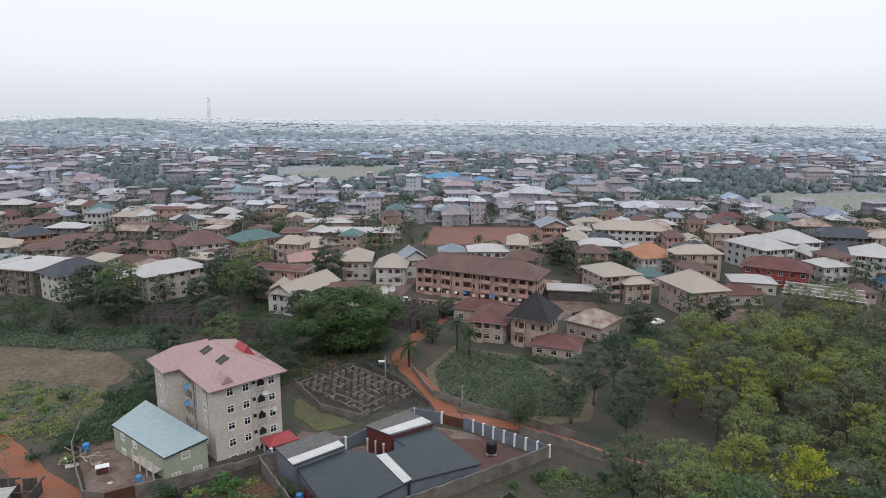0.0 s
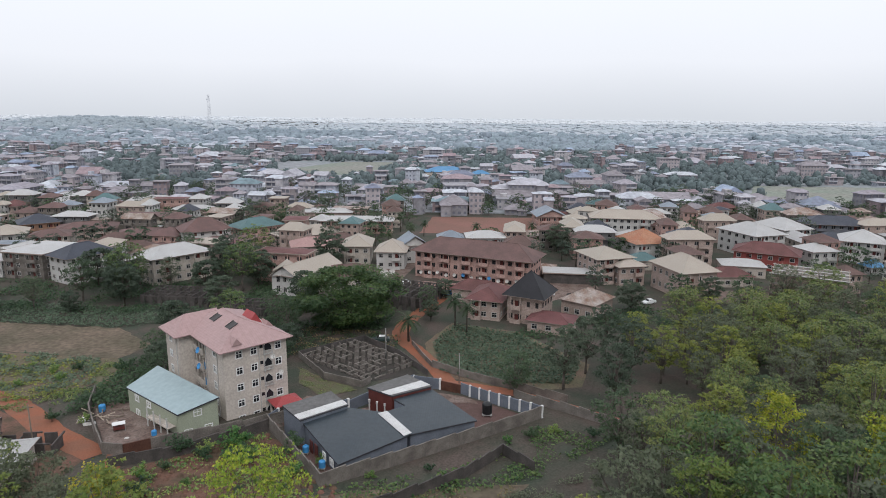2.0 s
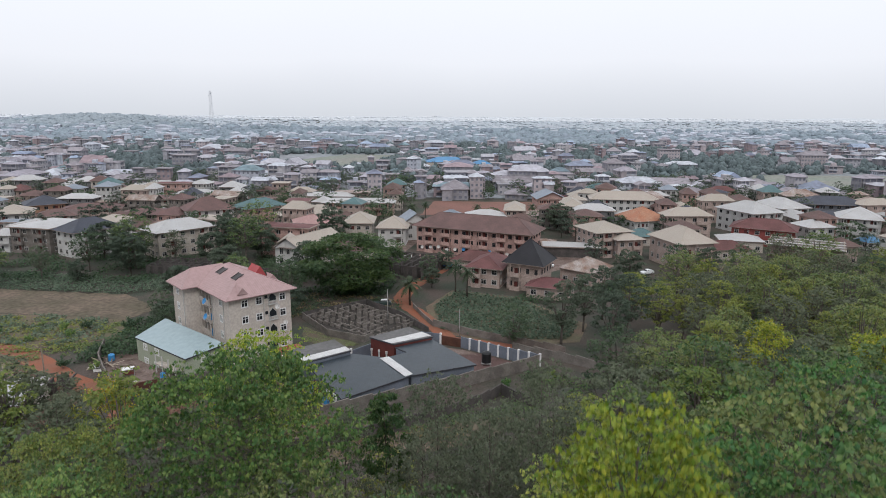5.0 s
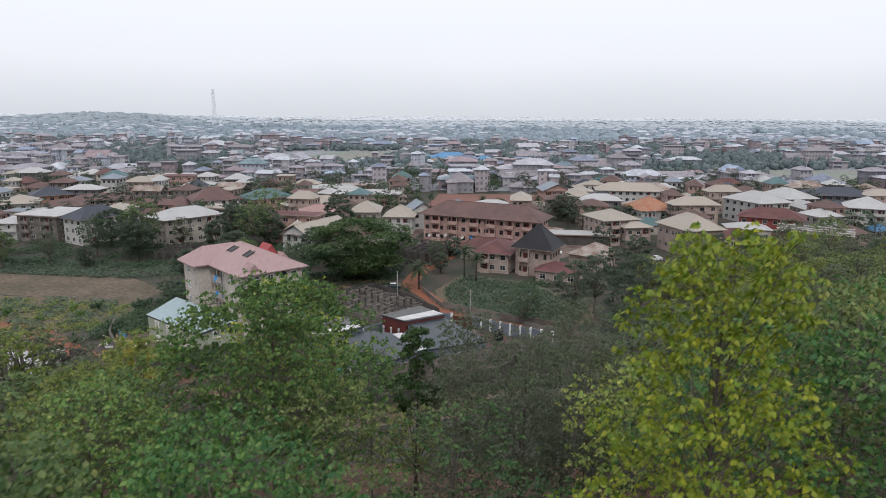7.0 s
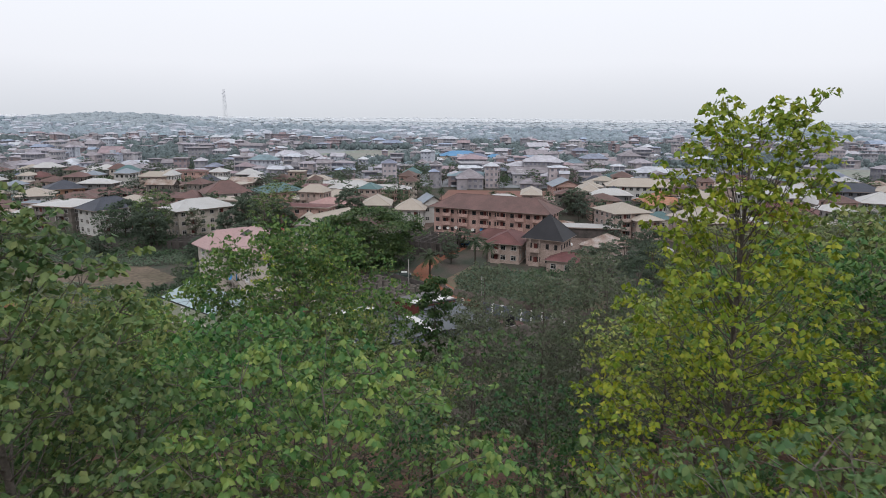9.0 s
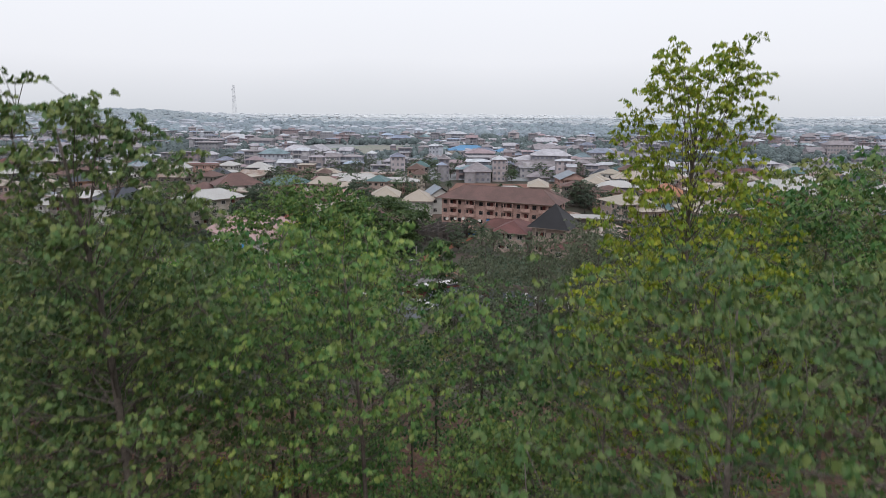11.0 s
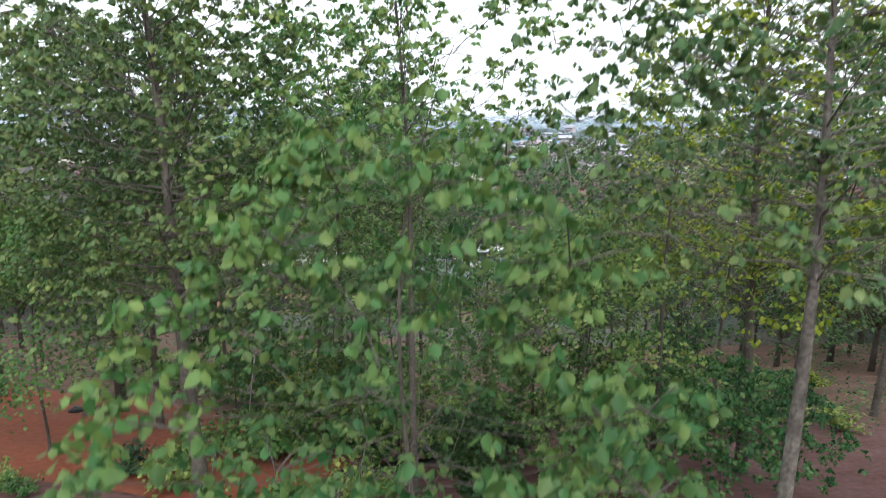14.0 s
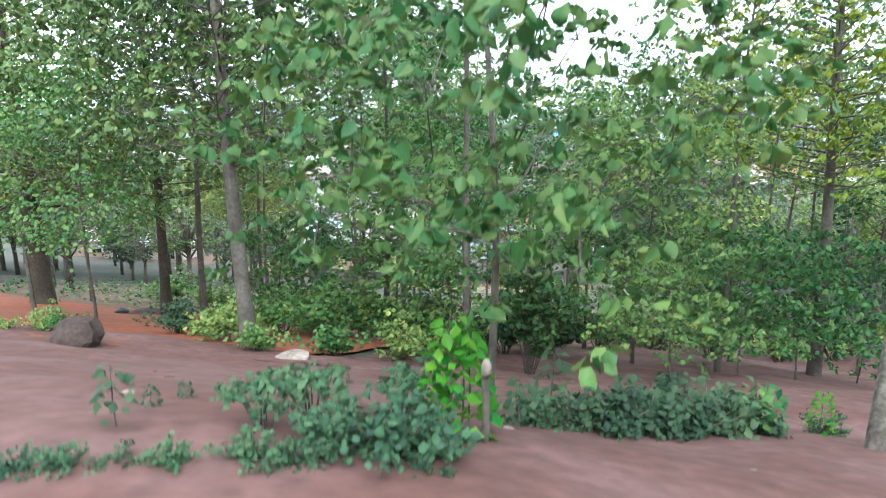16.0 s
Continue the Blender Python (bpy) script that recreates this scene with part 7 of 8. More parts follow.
def block(g, x, y, turn, r, slot):
    """A distant house, added to a joined mesh: walls, windows or galleries with a dark band for their shade, a wing,
    and a hipped, gabled or flat roof.
    """
    st, big = r.choice((1, 1, 2, 2, 2, 2, 3, 3, 4)), 1.7 if r.random() < 0.12 else r.uniform(0.7, 1.1)
    w, d, h, z = r.uniform(7, 16) * big, r.uniform(6.5, 10.5) * big, 3.1 * st, ground_z(x, y)
    rise = min(w, d) * r.uniform(0.16, 0.34)
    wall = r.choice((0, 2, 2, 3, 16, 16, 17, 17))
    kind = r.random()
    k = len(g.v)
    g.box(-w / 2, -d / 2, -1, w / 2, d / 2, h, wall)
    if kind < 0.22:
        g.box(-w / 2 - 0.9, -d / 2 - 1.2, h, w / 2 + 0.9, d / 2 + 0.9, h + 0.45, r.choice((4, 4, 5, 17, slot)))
        if r.random() < 0.5:
            g.box(-w * 0.2, -d * 0.1, h + 0.45, w * 0.12, d * 0.3, h + 2.6, wall)
    else:
        hip(g, -w / 2, -d / 2, w / 2, d / 2, h, rise, slot, kind > 0.86)
    if r.random() < 0.45:
        u, v, q, t = r.choice((-1, 1)) * w * 0.3, r.uniform(3.5, 6), r.uniform(2.0, 3.6), max(3.1, h - r.choice((0, 0, 3.1)))
        g.box(u - v / 2, -d / 2 - q, -1, u + v / 2, -d / 2 - 0.02, t, wall)
        hip(g, u - v / 2, -d / 2 - q, u + v / 2, -d / 2 + 1.0, t, v * 0.3, slot, r.random() < 0.5, 0.5)
        g.box(u - 0.7, -d / 2 - q - 0.04, 1.0, u + 0.7, -d / 2 - q + 0.1, 2.3, 1)
    gallery = r.random() < 0.5
    n = max(2, int(w / 2.6))
    for s in range(st):
        v = s * 3.1
        if gallery:
            a, b = -w / 2 + w * 0.06, w / 2 - w * r.choice((0.06, 0.06, 0.4))
            # Dark box in the window colour plays the shade inside the gallery.
            g.box(a, -d / 2 - 0.05, v + 0.95, b, -d / 2 + 0.05, v + 2.75, 1)
            g.box(a - 0.2, -d / 2 - 1.1, v - 0.1, b + 0.2, -d / 2 - 0.06, v + 0.15, wall)
            g.box(a - 0.2, -d / 2 - 1.1, v + 0.15, b + 0.2, -d / 2 - 0.95, v + 0.95, r.choice((wall, 0)))
            m = max(2, int((b - a) / 3.2))
            for i in range(m + 1):
                c = a + (b - a) * i / m
                g.box(c - 0.15, -d / 2 - 1.05, v + 0.95, c + 0.15, -d / 2 - 0.8, v + 3.0, wall)
        else:
            for i in range(n):
                u, q = -w / 2 + w * (i + 0.5) / n, r.choice((0.5, 0.65, 0.8))
                g.poly([(u - q, -d / 2 - 0.03, v + 1), (u + q, -d / 2 - 0.03, v + 1), (u + q, -d / 2 - 0.03, v + 2.35), (u - q, -d / 2 - 0.03, v + 2.35)], 1)
        for i in range(3):
            u = -d / 2 + d * (i + 0.5) / 3
            for q in (-w / 2 - 0.03, w / 2 + 0.03):
                g.poly([(q, u - 0.6, v + 1), (q, u + 0.6, v + 1), (q, u + 0.6, v + 2.3), (q, u - 0.6, v + 2.3)], 1)
    c, s = math.cos(radians(turn)), math.sin(radians(turn))
    g.v[k:] = [(x + c * p[0] - s * p[1], y + s * p[0] + c * p[1], z + p[2]) for p in g.v[k:]]


fill_town()


# ---- far town and woods, down to the horizon, with haze in their colours ----
BANDS = ((930, 1600, "far", "in faint painted haze", 1300, 4200), (1600, 2800, "hazy", "in thin painted haze", 800, 3000), (2800, 4650, "pale", "in thick painted haze", 420, 1800))


def far_houses(y0, y1, tone, word, count):
    r, g = random.Random(int(y0)), Geo()
    for i in range(count):
        y = y0 + (y1 - y0) * r.random() ** 1.25
        x = r.uniform(-0.86, 0.76) * y
        if noise.noise((x * 0.0035, y * 0.0035, 1.0)) < -0.05 + 0.25 * (r.random() - 0.5):
            continue
        big = 1.9 if r.random() < 0.12 else 1.0
        # Hazy and pale houses are lower, so shaded walls show less.
        w, d, h, rise, z = r.uniform(8, 19) * big, r.uniform(7, 12) * big, r.choice((3.4, 3.4, 6.2, 6.2, 9.0, 12.0)) * (1.0 if tone == "far" else 0.6), r.uniform(1.2, 3.5), ground_z(x, y)
        k = len(g.v)
        g.box(-w / 2, -d / 2, z - 1, w / 2, d / 2, z + h, 1)
        e = [(-w / 2 - 0.6, -d / 2 - 0.6, z + h), (w / 2 + 0.6, -d / 2 - 0.6, z + h), (w / 2 + 0.6, d / 2 + 0.6, z + h), (-w / 2 - 0.6, d / 2 + 0.6, z + h)]
        a, b = (-w / 4, 0, z + h + rise), (w / 4, 0, z + h + rise)
        for q in ([e[0], e[1], b, a], [e[2], e[3], a, b], [e[1], e[2], b], [e[3], e[0], a]):
            g.poly(q)
        t = r.uniform(-0.5, 0.5)
        c, s = math.cos(t), math.sin(t)
        g.v[k:] = [(x + c * p[0] - s * p[1], y + s * p[0] + c * p[1], p[2]) for p in g.v[k:]]
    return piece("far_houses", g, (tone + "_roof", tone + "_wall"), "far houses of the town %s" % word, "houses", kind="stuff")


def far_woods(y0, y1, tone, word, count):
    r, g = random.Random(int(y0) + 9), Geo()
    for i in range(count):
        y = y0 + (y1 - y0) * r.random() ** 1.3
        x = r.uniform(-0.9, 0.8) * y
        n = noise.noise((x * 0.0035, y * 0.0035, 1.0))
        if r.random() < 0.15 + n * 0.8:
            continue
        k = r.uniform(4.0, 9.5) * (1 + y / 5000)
        # Flatter crowns past the first band keep their sides from darkening.
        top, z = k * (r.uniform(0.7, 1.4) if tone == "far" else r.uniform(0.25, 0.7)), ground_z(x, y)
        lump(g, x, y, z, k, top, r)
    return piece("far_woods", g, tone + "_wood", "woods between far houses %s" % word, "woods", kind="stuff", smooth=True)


def far_hill():
    """A low wooded hill far off, with the tops of trees along it; haze is painted into its colour."""
    r, g, n = random.Random(77), Geo(), 90

    def lift(x, y):
        a, b = (x + 965) / 190, (y - 1620) / 180
        return 15 * math.exp(-a ** 4) * math.exp(-b * b) * (0.9 + 0.25 * noise.noise((x * 0.006, y * 0.006, 5)))

    for i in range(1500):
        x, y = r.uniform(-1290, -690), r.uniform(1380, 1700)
        if lift(x, y) < 2:
            continue
        k = r.uniform(6, 11)
        lump(g, x, y, ground_z(x, y) + lift(x, y) - 2, k, k * r.uniform(0.7, 1.2), r)
    for i in range(40):
        for j in range(24):
            q = [(-1330 + 17 * (i + a), 1340 + 17 * (j + b)) for a, b in ((0, 0), (1, 0), (1, 1), (0, 1))]
            g.poly([(x, y, ground_z(x, y) - 0.6 + lift(x, y)) for x, y in q])
    return piece("far_hill", g, "hazed_hill", "low wooded hill far off", "hill", kind="stuff", smooth=True)


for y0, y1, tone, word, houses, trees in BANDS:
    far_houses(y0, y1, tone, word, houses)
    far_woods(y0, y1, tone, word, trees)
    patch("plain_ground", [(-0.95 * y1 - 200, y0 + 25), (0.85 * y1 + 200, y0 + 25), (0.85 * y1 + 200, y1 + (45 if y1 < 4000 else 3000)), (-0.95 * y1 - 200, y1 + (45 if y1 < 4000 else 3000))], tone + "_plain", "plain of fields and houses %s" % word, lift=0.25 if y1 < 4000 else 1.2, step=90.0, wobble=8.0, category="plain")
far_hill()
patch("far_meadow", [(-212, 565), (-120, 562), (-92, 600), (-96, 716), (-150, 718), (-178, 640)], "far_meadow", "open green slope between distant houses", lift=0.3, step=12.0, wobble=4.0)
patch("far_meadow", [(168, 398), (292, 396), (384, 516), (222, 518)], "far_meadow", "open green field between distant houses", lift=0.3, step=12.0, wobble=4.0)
patch("town_ground", [(-340, 352), (300, 352), (800, 955), (-920, 955)], "hazed_soil", "ground between distant houses, haze in its colour", lift=0.12, step=30.0, wobble=6.0)


# ---- kinds of tree ----
far_tree("town_a", 1, 8.5, 3.6, "leaf_town", "bark_dark", n=1000, leaf=0.5, clumps=18, crown_low=0.25, loose=1.35)
far_tree("town_b", 2, 10.0, 4.2, "leaf_town", "bark_dark", n=1000, leaf=0.52, clumps=20, crown_low=0.28, loose=1.35)
far_tree("town_c", 3, 7.0, 3.8, "leaf_deep", "bark_dark", n=1000, leaf=0.5, clumps=18, crown_low=0.2, loose=1.35)
far_tree("round_a", 4, 8.0, 3.6, "leaf_feather", "bark_dark", n=4200, leaf=0.44, clumps=40, crown_low=0.18)
far_tree("mango", 5, 15.0, 10.0, "leaf_mango", "bark_dark", n=24000, leaf=0.55, clumps=52, crown_low=0.10, loose=1.25)
far_tree("feather", 16, 12.0, 3.4, "leaf_feather", "bark_grey", n=5200, leaf=0.32, clumps=46, crown_low=0.28)
far_tree("wood_a", 6, 11.0, 3.4, "leaf_grey", "bark_grey", n=2100, leaf=0.38, clumps=58, crown_low=0.3)
far_tree("wood_b", 7, 12.5, 3.8, "leaf_wood", "bark_grey", n=2100, leaf=0.38, clumps=62, crown_low=0.3)
far_tree("wood_c", 8, 10.0, 3.6, "leaf_wood_deep", "bark_grey", n=2100, leaf=0.38, clumps=58, crown_low=0.22)
far_tree("wood_d", 9, 11.0, 3.2, "leaf_lime", "bark_grey", n=2100, leaf=0.38, clumps=58, crown_low=0.25)
palm_tree("palm", 2, 7.0)
palm_tree("palm_low", 3, 4.0, 18, 2.8)

near_tree("slim_green", 24, 12.0, 3.0, "leaf_close", "bark_grey", leaf=0.20, limbs=15, twigs=6, tips=4, per_tip=6, stem=0.10, first=0.45)
near_tree("young_green", 25, 6.4, 2.7, "leaf_green", "bark_grey", leaf=0.10, limbs=18, twigs=7, tips=4, per_tip=15, loose=0.24, stem=0.042, first=0.34, rise=0.5)
near_tree("bare_grey", 26, 11.0, 3.2, "leaf_grey", "bark_grey", leaf=0.17, limbs=18, twigs=7, tips=3, per_tip=3, stem=0.1)
near_tree("spray_yellow", 27, 13.5, 4.0, "leaf_yellow", "bark_grey", leaf=0.26, limbs=18, twigs=6, tips=4, per_tip=7, stem=0.14, first=0.35)
crown_tree("lush_tall", 61, 15.5, 3.6, "leaf_close", "bark_grey", low=0.28, lean=(-0.11, 0.08), stem=0.17, clumps=110, per=26, leaf=0.145, leaves=7)
crown_tree("round_crown", 62, 13.9, 3.4, "leaf_green", "bark_grey", low=0.62, lean=(-0.04, 0), stem=0.10, clumps=60, per=13, leaf=0.145, leaves=7)
crown_tree("pale_stem", 63, 11.5, 3.8, "leaf_close", "bark_mottled", low=0.52, lean=(0.08, 0.24), stem=0.118, clumps=84, per=18, leaf=0.14, leaves=6)
crown_tree("young_spread", 64, 6.7, 2.7, "leaf_fresh", "bark_grey", low=0.28, stem=0.045, clumps=66, per=15, leaf=0.14, leaves=6, lump_size=0.29)
crown_tree("young_open", 75, 4.3, 2.3, "leaf_fresh", "bark_grey", low=0.32, stem=0.035, clumps=40, per=9, leaf=0.17, leaves=6, lump_size=0.3)
crown_tree("tall_yellow", 65, 19.8, 4.8, "leaf_yellow", "bark_grey", low=0.32, lean=(-0.045, 0), stem=0.18, clumps=150, per=15, leaf=0.18, leaves=6, cone=0.74, lump_size=0.23, heart=False)
crown_tree("broad_dome", 66, 18.9, 6.6, "leaf_dome", "bark_grey", low=0.50, stem=0.19, clumps=150, per=24, leaf=0.24, leaves=6, lump_size=0.26, heart=False)
crown_tree("slim_dark", 67, 16.5, 1.5, "leaf_shade", "bark_dark", low=0.62, stem=0.1, clumps=26, per=18, leaf=0.25, leaves=6, lump_size=0.4, heart=False)
crown_tree("sprig_yellow", 68, 19.5, 4.8, "leaf_sprig", "bark_grey", low=0.52, stem=0.14, clumps=76, per=17, leaf=0.25, leaves=5, heart=False, lump_size=0.28)
crown_tree("crown_green", 69, 14.0, 3.7, "leaf_green", "bark_grey", low=0.64, stem=0.12, clumps=50, per=14, leaf=0.2, leaves=6, heart=False)
crown_tree("crown_deep", 70, 13.5, 3.6, "leaf_wood", "bark_grey", low=0.60, stem=0.12, clumps=48, per=14, leaf=0.2, leaves=6, heart=False)
crown_tree("crown_airy", 71, 14.0, 3.4, "leaf_close", "bark_grey", low=0.68, stem=0.11, clumps=32, per=11, leaf=0.19, leaves=5, heart=False, bare=0.1)
crown_tree("bank_tree", 73, 14.5, 4.3, "leaf_close", "bark_dark", low=0.34, stem=0.2, clumps=74, per=20, leaf=0.24, leaves=6, heart=False)
crown_tree("thick_tree", 74, 15.0, 4.8, "leaf_close", "bark_dark", low=0.30, stem=0.42, clumps=74, per=20, leaf=0.24, leaves=6, heart=False)
crown_tree("grey_open", 72, 17.5, 3.4, "leaf_grey", "bark_grey", low=0.36, stem=0.12, clumps=84, per=20, leaf=0.19, leaves=5, heart=False, bare=0.2)

bush_mesh("bush_a", 31, 1.1, 0.9, "leaf_deep", 620, 0.12)
bush_mesh("bush_b", 32, 0.8, 0.8, "leaf_green", 560, 0.11)
bush_mesh("bush_c", 33, 1.4, 1.0, "leaf_green", 640, 0.12)
bush_mesh("bush_big", 34, 2.2, 1.6, "leaf_deep", 800, 0.24)
bush_mesh("bush_big_b", 35, 2.0, 1.5, "leaf_green", 740, 0.24)

# ---- the trees round the camera's last stretch ----
plant("lush_tall", -8.1, -3.0, "tree", "tall leaning broadleaf tree with dense dark leaves", turn=0)
plant("crown_deep", -10.9, 1.2, "tree", "slim-trunked tree behind a taller one", scale=0.92)
plant("round_crown", -3.9, -0.2, "tree", "forked broadleaf tree with a rounded crown of drooping leaves", turn=40)
plant("tall_yellow", 5.5, 5.2, "tree", "tall tree with yellow-green leaves", turn=0)
plant("young_spread", -2.1, -8.7, "young_tree", "thin young tree with bright drooping leaves", "tree", turn=20)
plant("broad_dome", -12.8, 23.5, "tree", "broad-crowned green tree lower on the slope", turn=0)
plant("broad_dome", -24.6, 25.0, "tree", "broad feathery tree lower on the slope", scale=0.70, wide=0.95, turn=130)
plant("slim_dark", -5.0, 27.8, "tree", "slim dark green tree among greyer ones", turn=0)
plant("sprig_yellow", -16.3, 38.3, "tree", "broad tree with fresh yellow-green leaves on the lower slope", turn=0)
plant("crown_green", -7.6, 4.6, "tree", "spreading tree with bright green leaves", scale=1.0, wide=1.0)
plant("crown_deep", -13.6, 3.4, "tree", "tall green tree with spreading limbs", scale=1.0)
plant("crown_airy", 2.2, 2.2, "leaning_tree", "leaning tree with a grey trunk", "tree", scale=0.8)
plant("bank_tree", -16.6, 5.4, "tree", "dense dark tree on a red earth bank")
plant("thick_tree", -22.9, 6.0, "tree", "thick-trunked tree with flared roots on a red earth bank")
plant("slim_green", -25.8, 11.6, "tree", "thin twin tree on the slope", scale=0.8)
plant("spray_yellow", -39.0, 53.0, "tree", "tree with yellow-green leaves", scale=0.85)
plant("spray_yellow", 39.0, 72.0, "tree", "tree with bright yellow-green leaves", scale=1.1)
plant("spray_yellow", 47.0, 62.0, "tree", "tree with bright yellow-green crown", scale=1.1)
for x, y, k, sc in ((-5.2, 3.0, "young_green", 1.15), (0.2, 3.6, "young_green", 1.3), (-1.2, 8.2, "slim_green", 0.7), (-8.6, 8.8, "slim_green", 0.75),
                    (8.0, 8.6, "slim_green", 0.8), (-14.2, -0.6, "young_green", 1.1), (-4.6, 12.5, "slim_green", 0.85), (2.0, 13.0, "slim_green", 0.8), (-18.5, 1.5, "slim_green", 0.7)):
    plant(k, x, y, "tree", "young tree with light green leaves" if k != "slim_green" else "slim tree with light green leaves", "tree", scale=sc, group="hillside trees")
for x, y, sc in ((0.6, -1.2, 0.55), (2.4, 0.8, 0.62), (4.2, 2.6, 0.7), (-4.8, 1.6, 0.6), (-6.8, 3.2, 0.66), (6.4, 4.6, 0.6), (-0.8, 4.0, 0.75), (3.4, 6.6, 0.8), (-9.4, 4.0, 0.6), (-12.4, 6.4, 0.75)):
    plant("young_open", x, y, "young_tree", "leafy young tree under taller ones", "tree", scale=sc * 1.35, group="understorey trees")
for x, y, k, sc in ((-5.6, 8.6, "crown_airy", 0.86), (0.6, 10.6, "crown_airy", 0.84), (-11.0, 11.5, "crown_green", 0.95), (9.6, 12.0, "crown_green", 1.2), (-2.0, 17.0, "crown_airy", 0.95), (-8.5, 18.5, "crown_deep", 1.0),
                    (-17.5, 14.0, "crown_green", 1.0), (14.5, 16.0, "crown_deep", 1.35), (-14.0, 32.0, "crown_deep", 1.1), (9.0, 22.0, "crown_green", 1.05), (-20.0, 19.0, "crown_deep", 1.0), (14.5, 8.0, "crown_green", 1.25), (9.0, 1.5, "crown_deep", 0.95), (7.0, 18.5, "crown_green", 1.1), (11.5, 26.0, "crown_deep", 1.25), (18.5, 22.0, "crown_green", 1.3)):
    plant(k, x, y, "tree", "full-crowned tree on the wooded slope", "tree", scale=sc, group="hillside trees")
plant("grey_open", 1.6, 24.5, "tree", "half-bare tree with grey twigs", scale=0.95)
plant("grey_open", -1.8, 30.5, "tree", "half-bare grey tree on the slope", scale=1.0)
plant("grey_open", 5.0, 31.0, "tree", "bare grey tree with thin leaves", scale=1.05)
plant("grey_open", -2.4, 25.0, "tree", "grey twiggy tree with sparse leaves", scale=0.85)
plant("grey_open", 5.4, 25.5, "tree", "grey tree with pale twigs", scale=0.95)
plant("grey_open", -9.0, 34.0, "tree", "grey tree with few leaves", scale=0.8)

pale_tree = plant("pale_stem", 2.0, -7.2, "tree", "slender leaning tree with a pale mottled trunk", turn=0)


def hanging_branch():
    """A long bough of the pale tree with large leaves hanging from its end."""
    r, g, a = random.Random(3), Geo(), Vector((0.85, 2.1, 8.6))
    tip = Vector((-1.89, -4.93, 10.30))
    pts = [a, Vector((4.0, -0.5, 9.5)), Vector((4.2, -2.6, 10.2)), Vector((3.2, -4.2, 10.6)), tip]
    pts += [tip + Vector((0.08, 0.1, -0.5)), tip + Vector((0.25, 0.35, -1.0)), tip + Vector((0.5, 0.7, -1.6))]
    g.tube(pts, [0.026, 0.022, 0.018, 0.014, 0.010, 0.008, 0.006, 0.004], 6, cap=False)
    part("bough", g, "bark_grey", pale_tree, smooth=True)
    for i in range(30):
        k = r.random()
        p = pts[4].lerp(pts[5], k * 2) if k < 0.3 else pts[5].lerp(pts[7], (k - 0.3) / 0.7)
        lf, n, s = Geo(), 6, r.uniform(0.13, 0.21)
        rib = [Vector((0, 0, -s * j / n)) for j in range(n + 1)]
        for j in range(n):
            w0, w1 = (0.46 * s * math.sin(math.pi * min(1, (t + 0.25) / (n + 0.25)) ** 0.8) for t in (j, j + 1))
            if j == n - 1:
                w1 = 0.0
            for q in (-1, 1):
                lf.poly([rib[j], rib[j + 1], rib[j + 1] + Vector((q * w1, -0.35 * w1, 0)), rib[j] + Vector((q * w0, -0.35 * w0, 0))][::q])
        part("leaf", lf, r.choice(("leaf_fresh", "leaf_vivid", "leaf_sprig", "leaf_teal", "leaf_close")), pale_tree, smooth=True,
             at=pose(p.x + r.gauss(0, 0.06), p.y + r.gauss(0, 0.06), p.z, r.uniform(-35, 35), r.uniform(-30, 30), r.uniform(0, 360)))


hanging_branch()


def fill_forest():
    """The wooded hillside, thick near its foot on one side and open towards the compounds."""
    r = random.Random(21)
    taken = [(o.matrix_basis.translation.x, o.matrix_basis.translation.y) for o in scene.objects if o.get("category") == "tree" and o.parent is None]
    words = {"crown_airy": "airy tree with bright green leaves", "crown_green": "broadleaf tree with mid-green leaves", "crown_deep": "broadleaf tree with grey-green leaves", "slim_green": "slender tree with light green leaves", 
             "bare_grey": "half-bare tree with grey twigs", "wood_a": "tree with sparse grey-green leaves", "wood_b": "tree with mid-green leaves",
             "wood_c": "tree with dark green leaves", "wood_d": "tree with yellow-green leaves"}
    past, tries = [], 0
    while tries < 5200:
        tries += 1
        x, y = r.uniform(-75, 135), r.uniform(-9, 186)
        # the camera's way, the compounds and the fields stay clear
        if y < 3 and -14 < x < 9 or y < -3 or -9 < x < 7 and y < 17:
            continue
        if x < 14 and y > 52 and not (x < -44 and y < 66):
            continue
        if x < 40 and y > 96 and x < 12 + (y - 96) * 0.5 and y < 150 and x < 20:
            continue
        if y > 118 + 0.9 * max(0, x - 14) or y > (147 if x < 42 else 147 + 0.38 * (x - 42)) or x < -44 and 60 < y:
            continue
        if -31 < x < 7 and 42 < y < 74 or -34 < x < 4 and 38 < y < 60 and r.random() < 0.65:
            continue
        if x < 22 and y > 60 or x < 34 and y > 86 or x < 46 and y > 82 and r.random() < 0.8:
            continue
        space = 7.6 if y < 34 and x < 22 else 4.9
        if any((x - a) ** 2 + (y - b) ** 2 < space * space for a, b in taken):
            continue
        taken.append((x, y))
        if y < 30 and -26 < x < 22:
            key = r.choice(("crown_green", "slim_green", "crown_airy", "bare_grey", "crown_deep"))
            plant(key, x, y, "tree", words[key], scale=r.uniform(0.85, 1.15), group="hillside trees")
            continue
        key = r.choice(("wood_a", "wood_b", "wood_c", "wood_b", "wood_a", "wood_a", "wood_d"))
        sc = r.uniform(0.75, 1.2)
        if y - 0.25 * x < 66 and x < 62:
            plant(key, x, y, "tree", words[key], scale=sc, group="hillside trees")
        else:
            past.append((key, pose(x, y, ground_z(x, y) - 0.1, 0, 0, r.uniform(0, 360)) @ Matrix.Scale(sc, 4)))
    merged("hillside_woods", past, "mixed green woods on the lower hillside", "woods")


fill_forest()

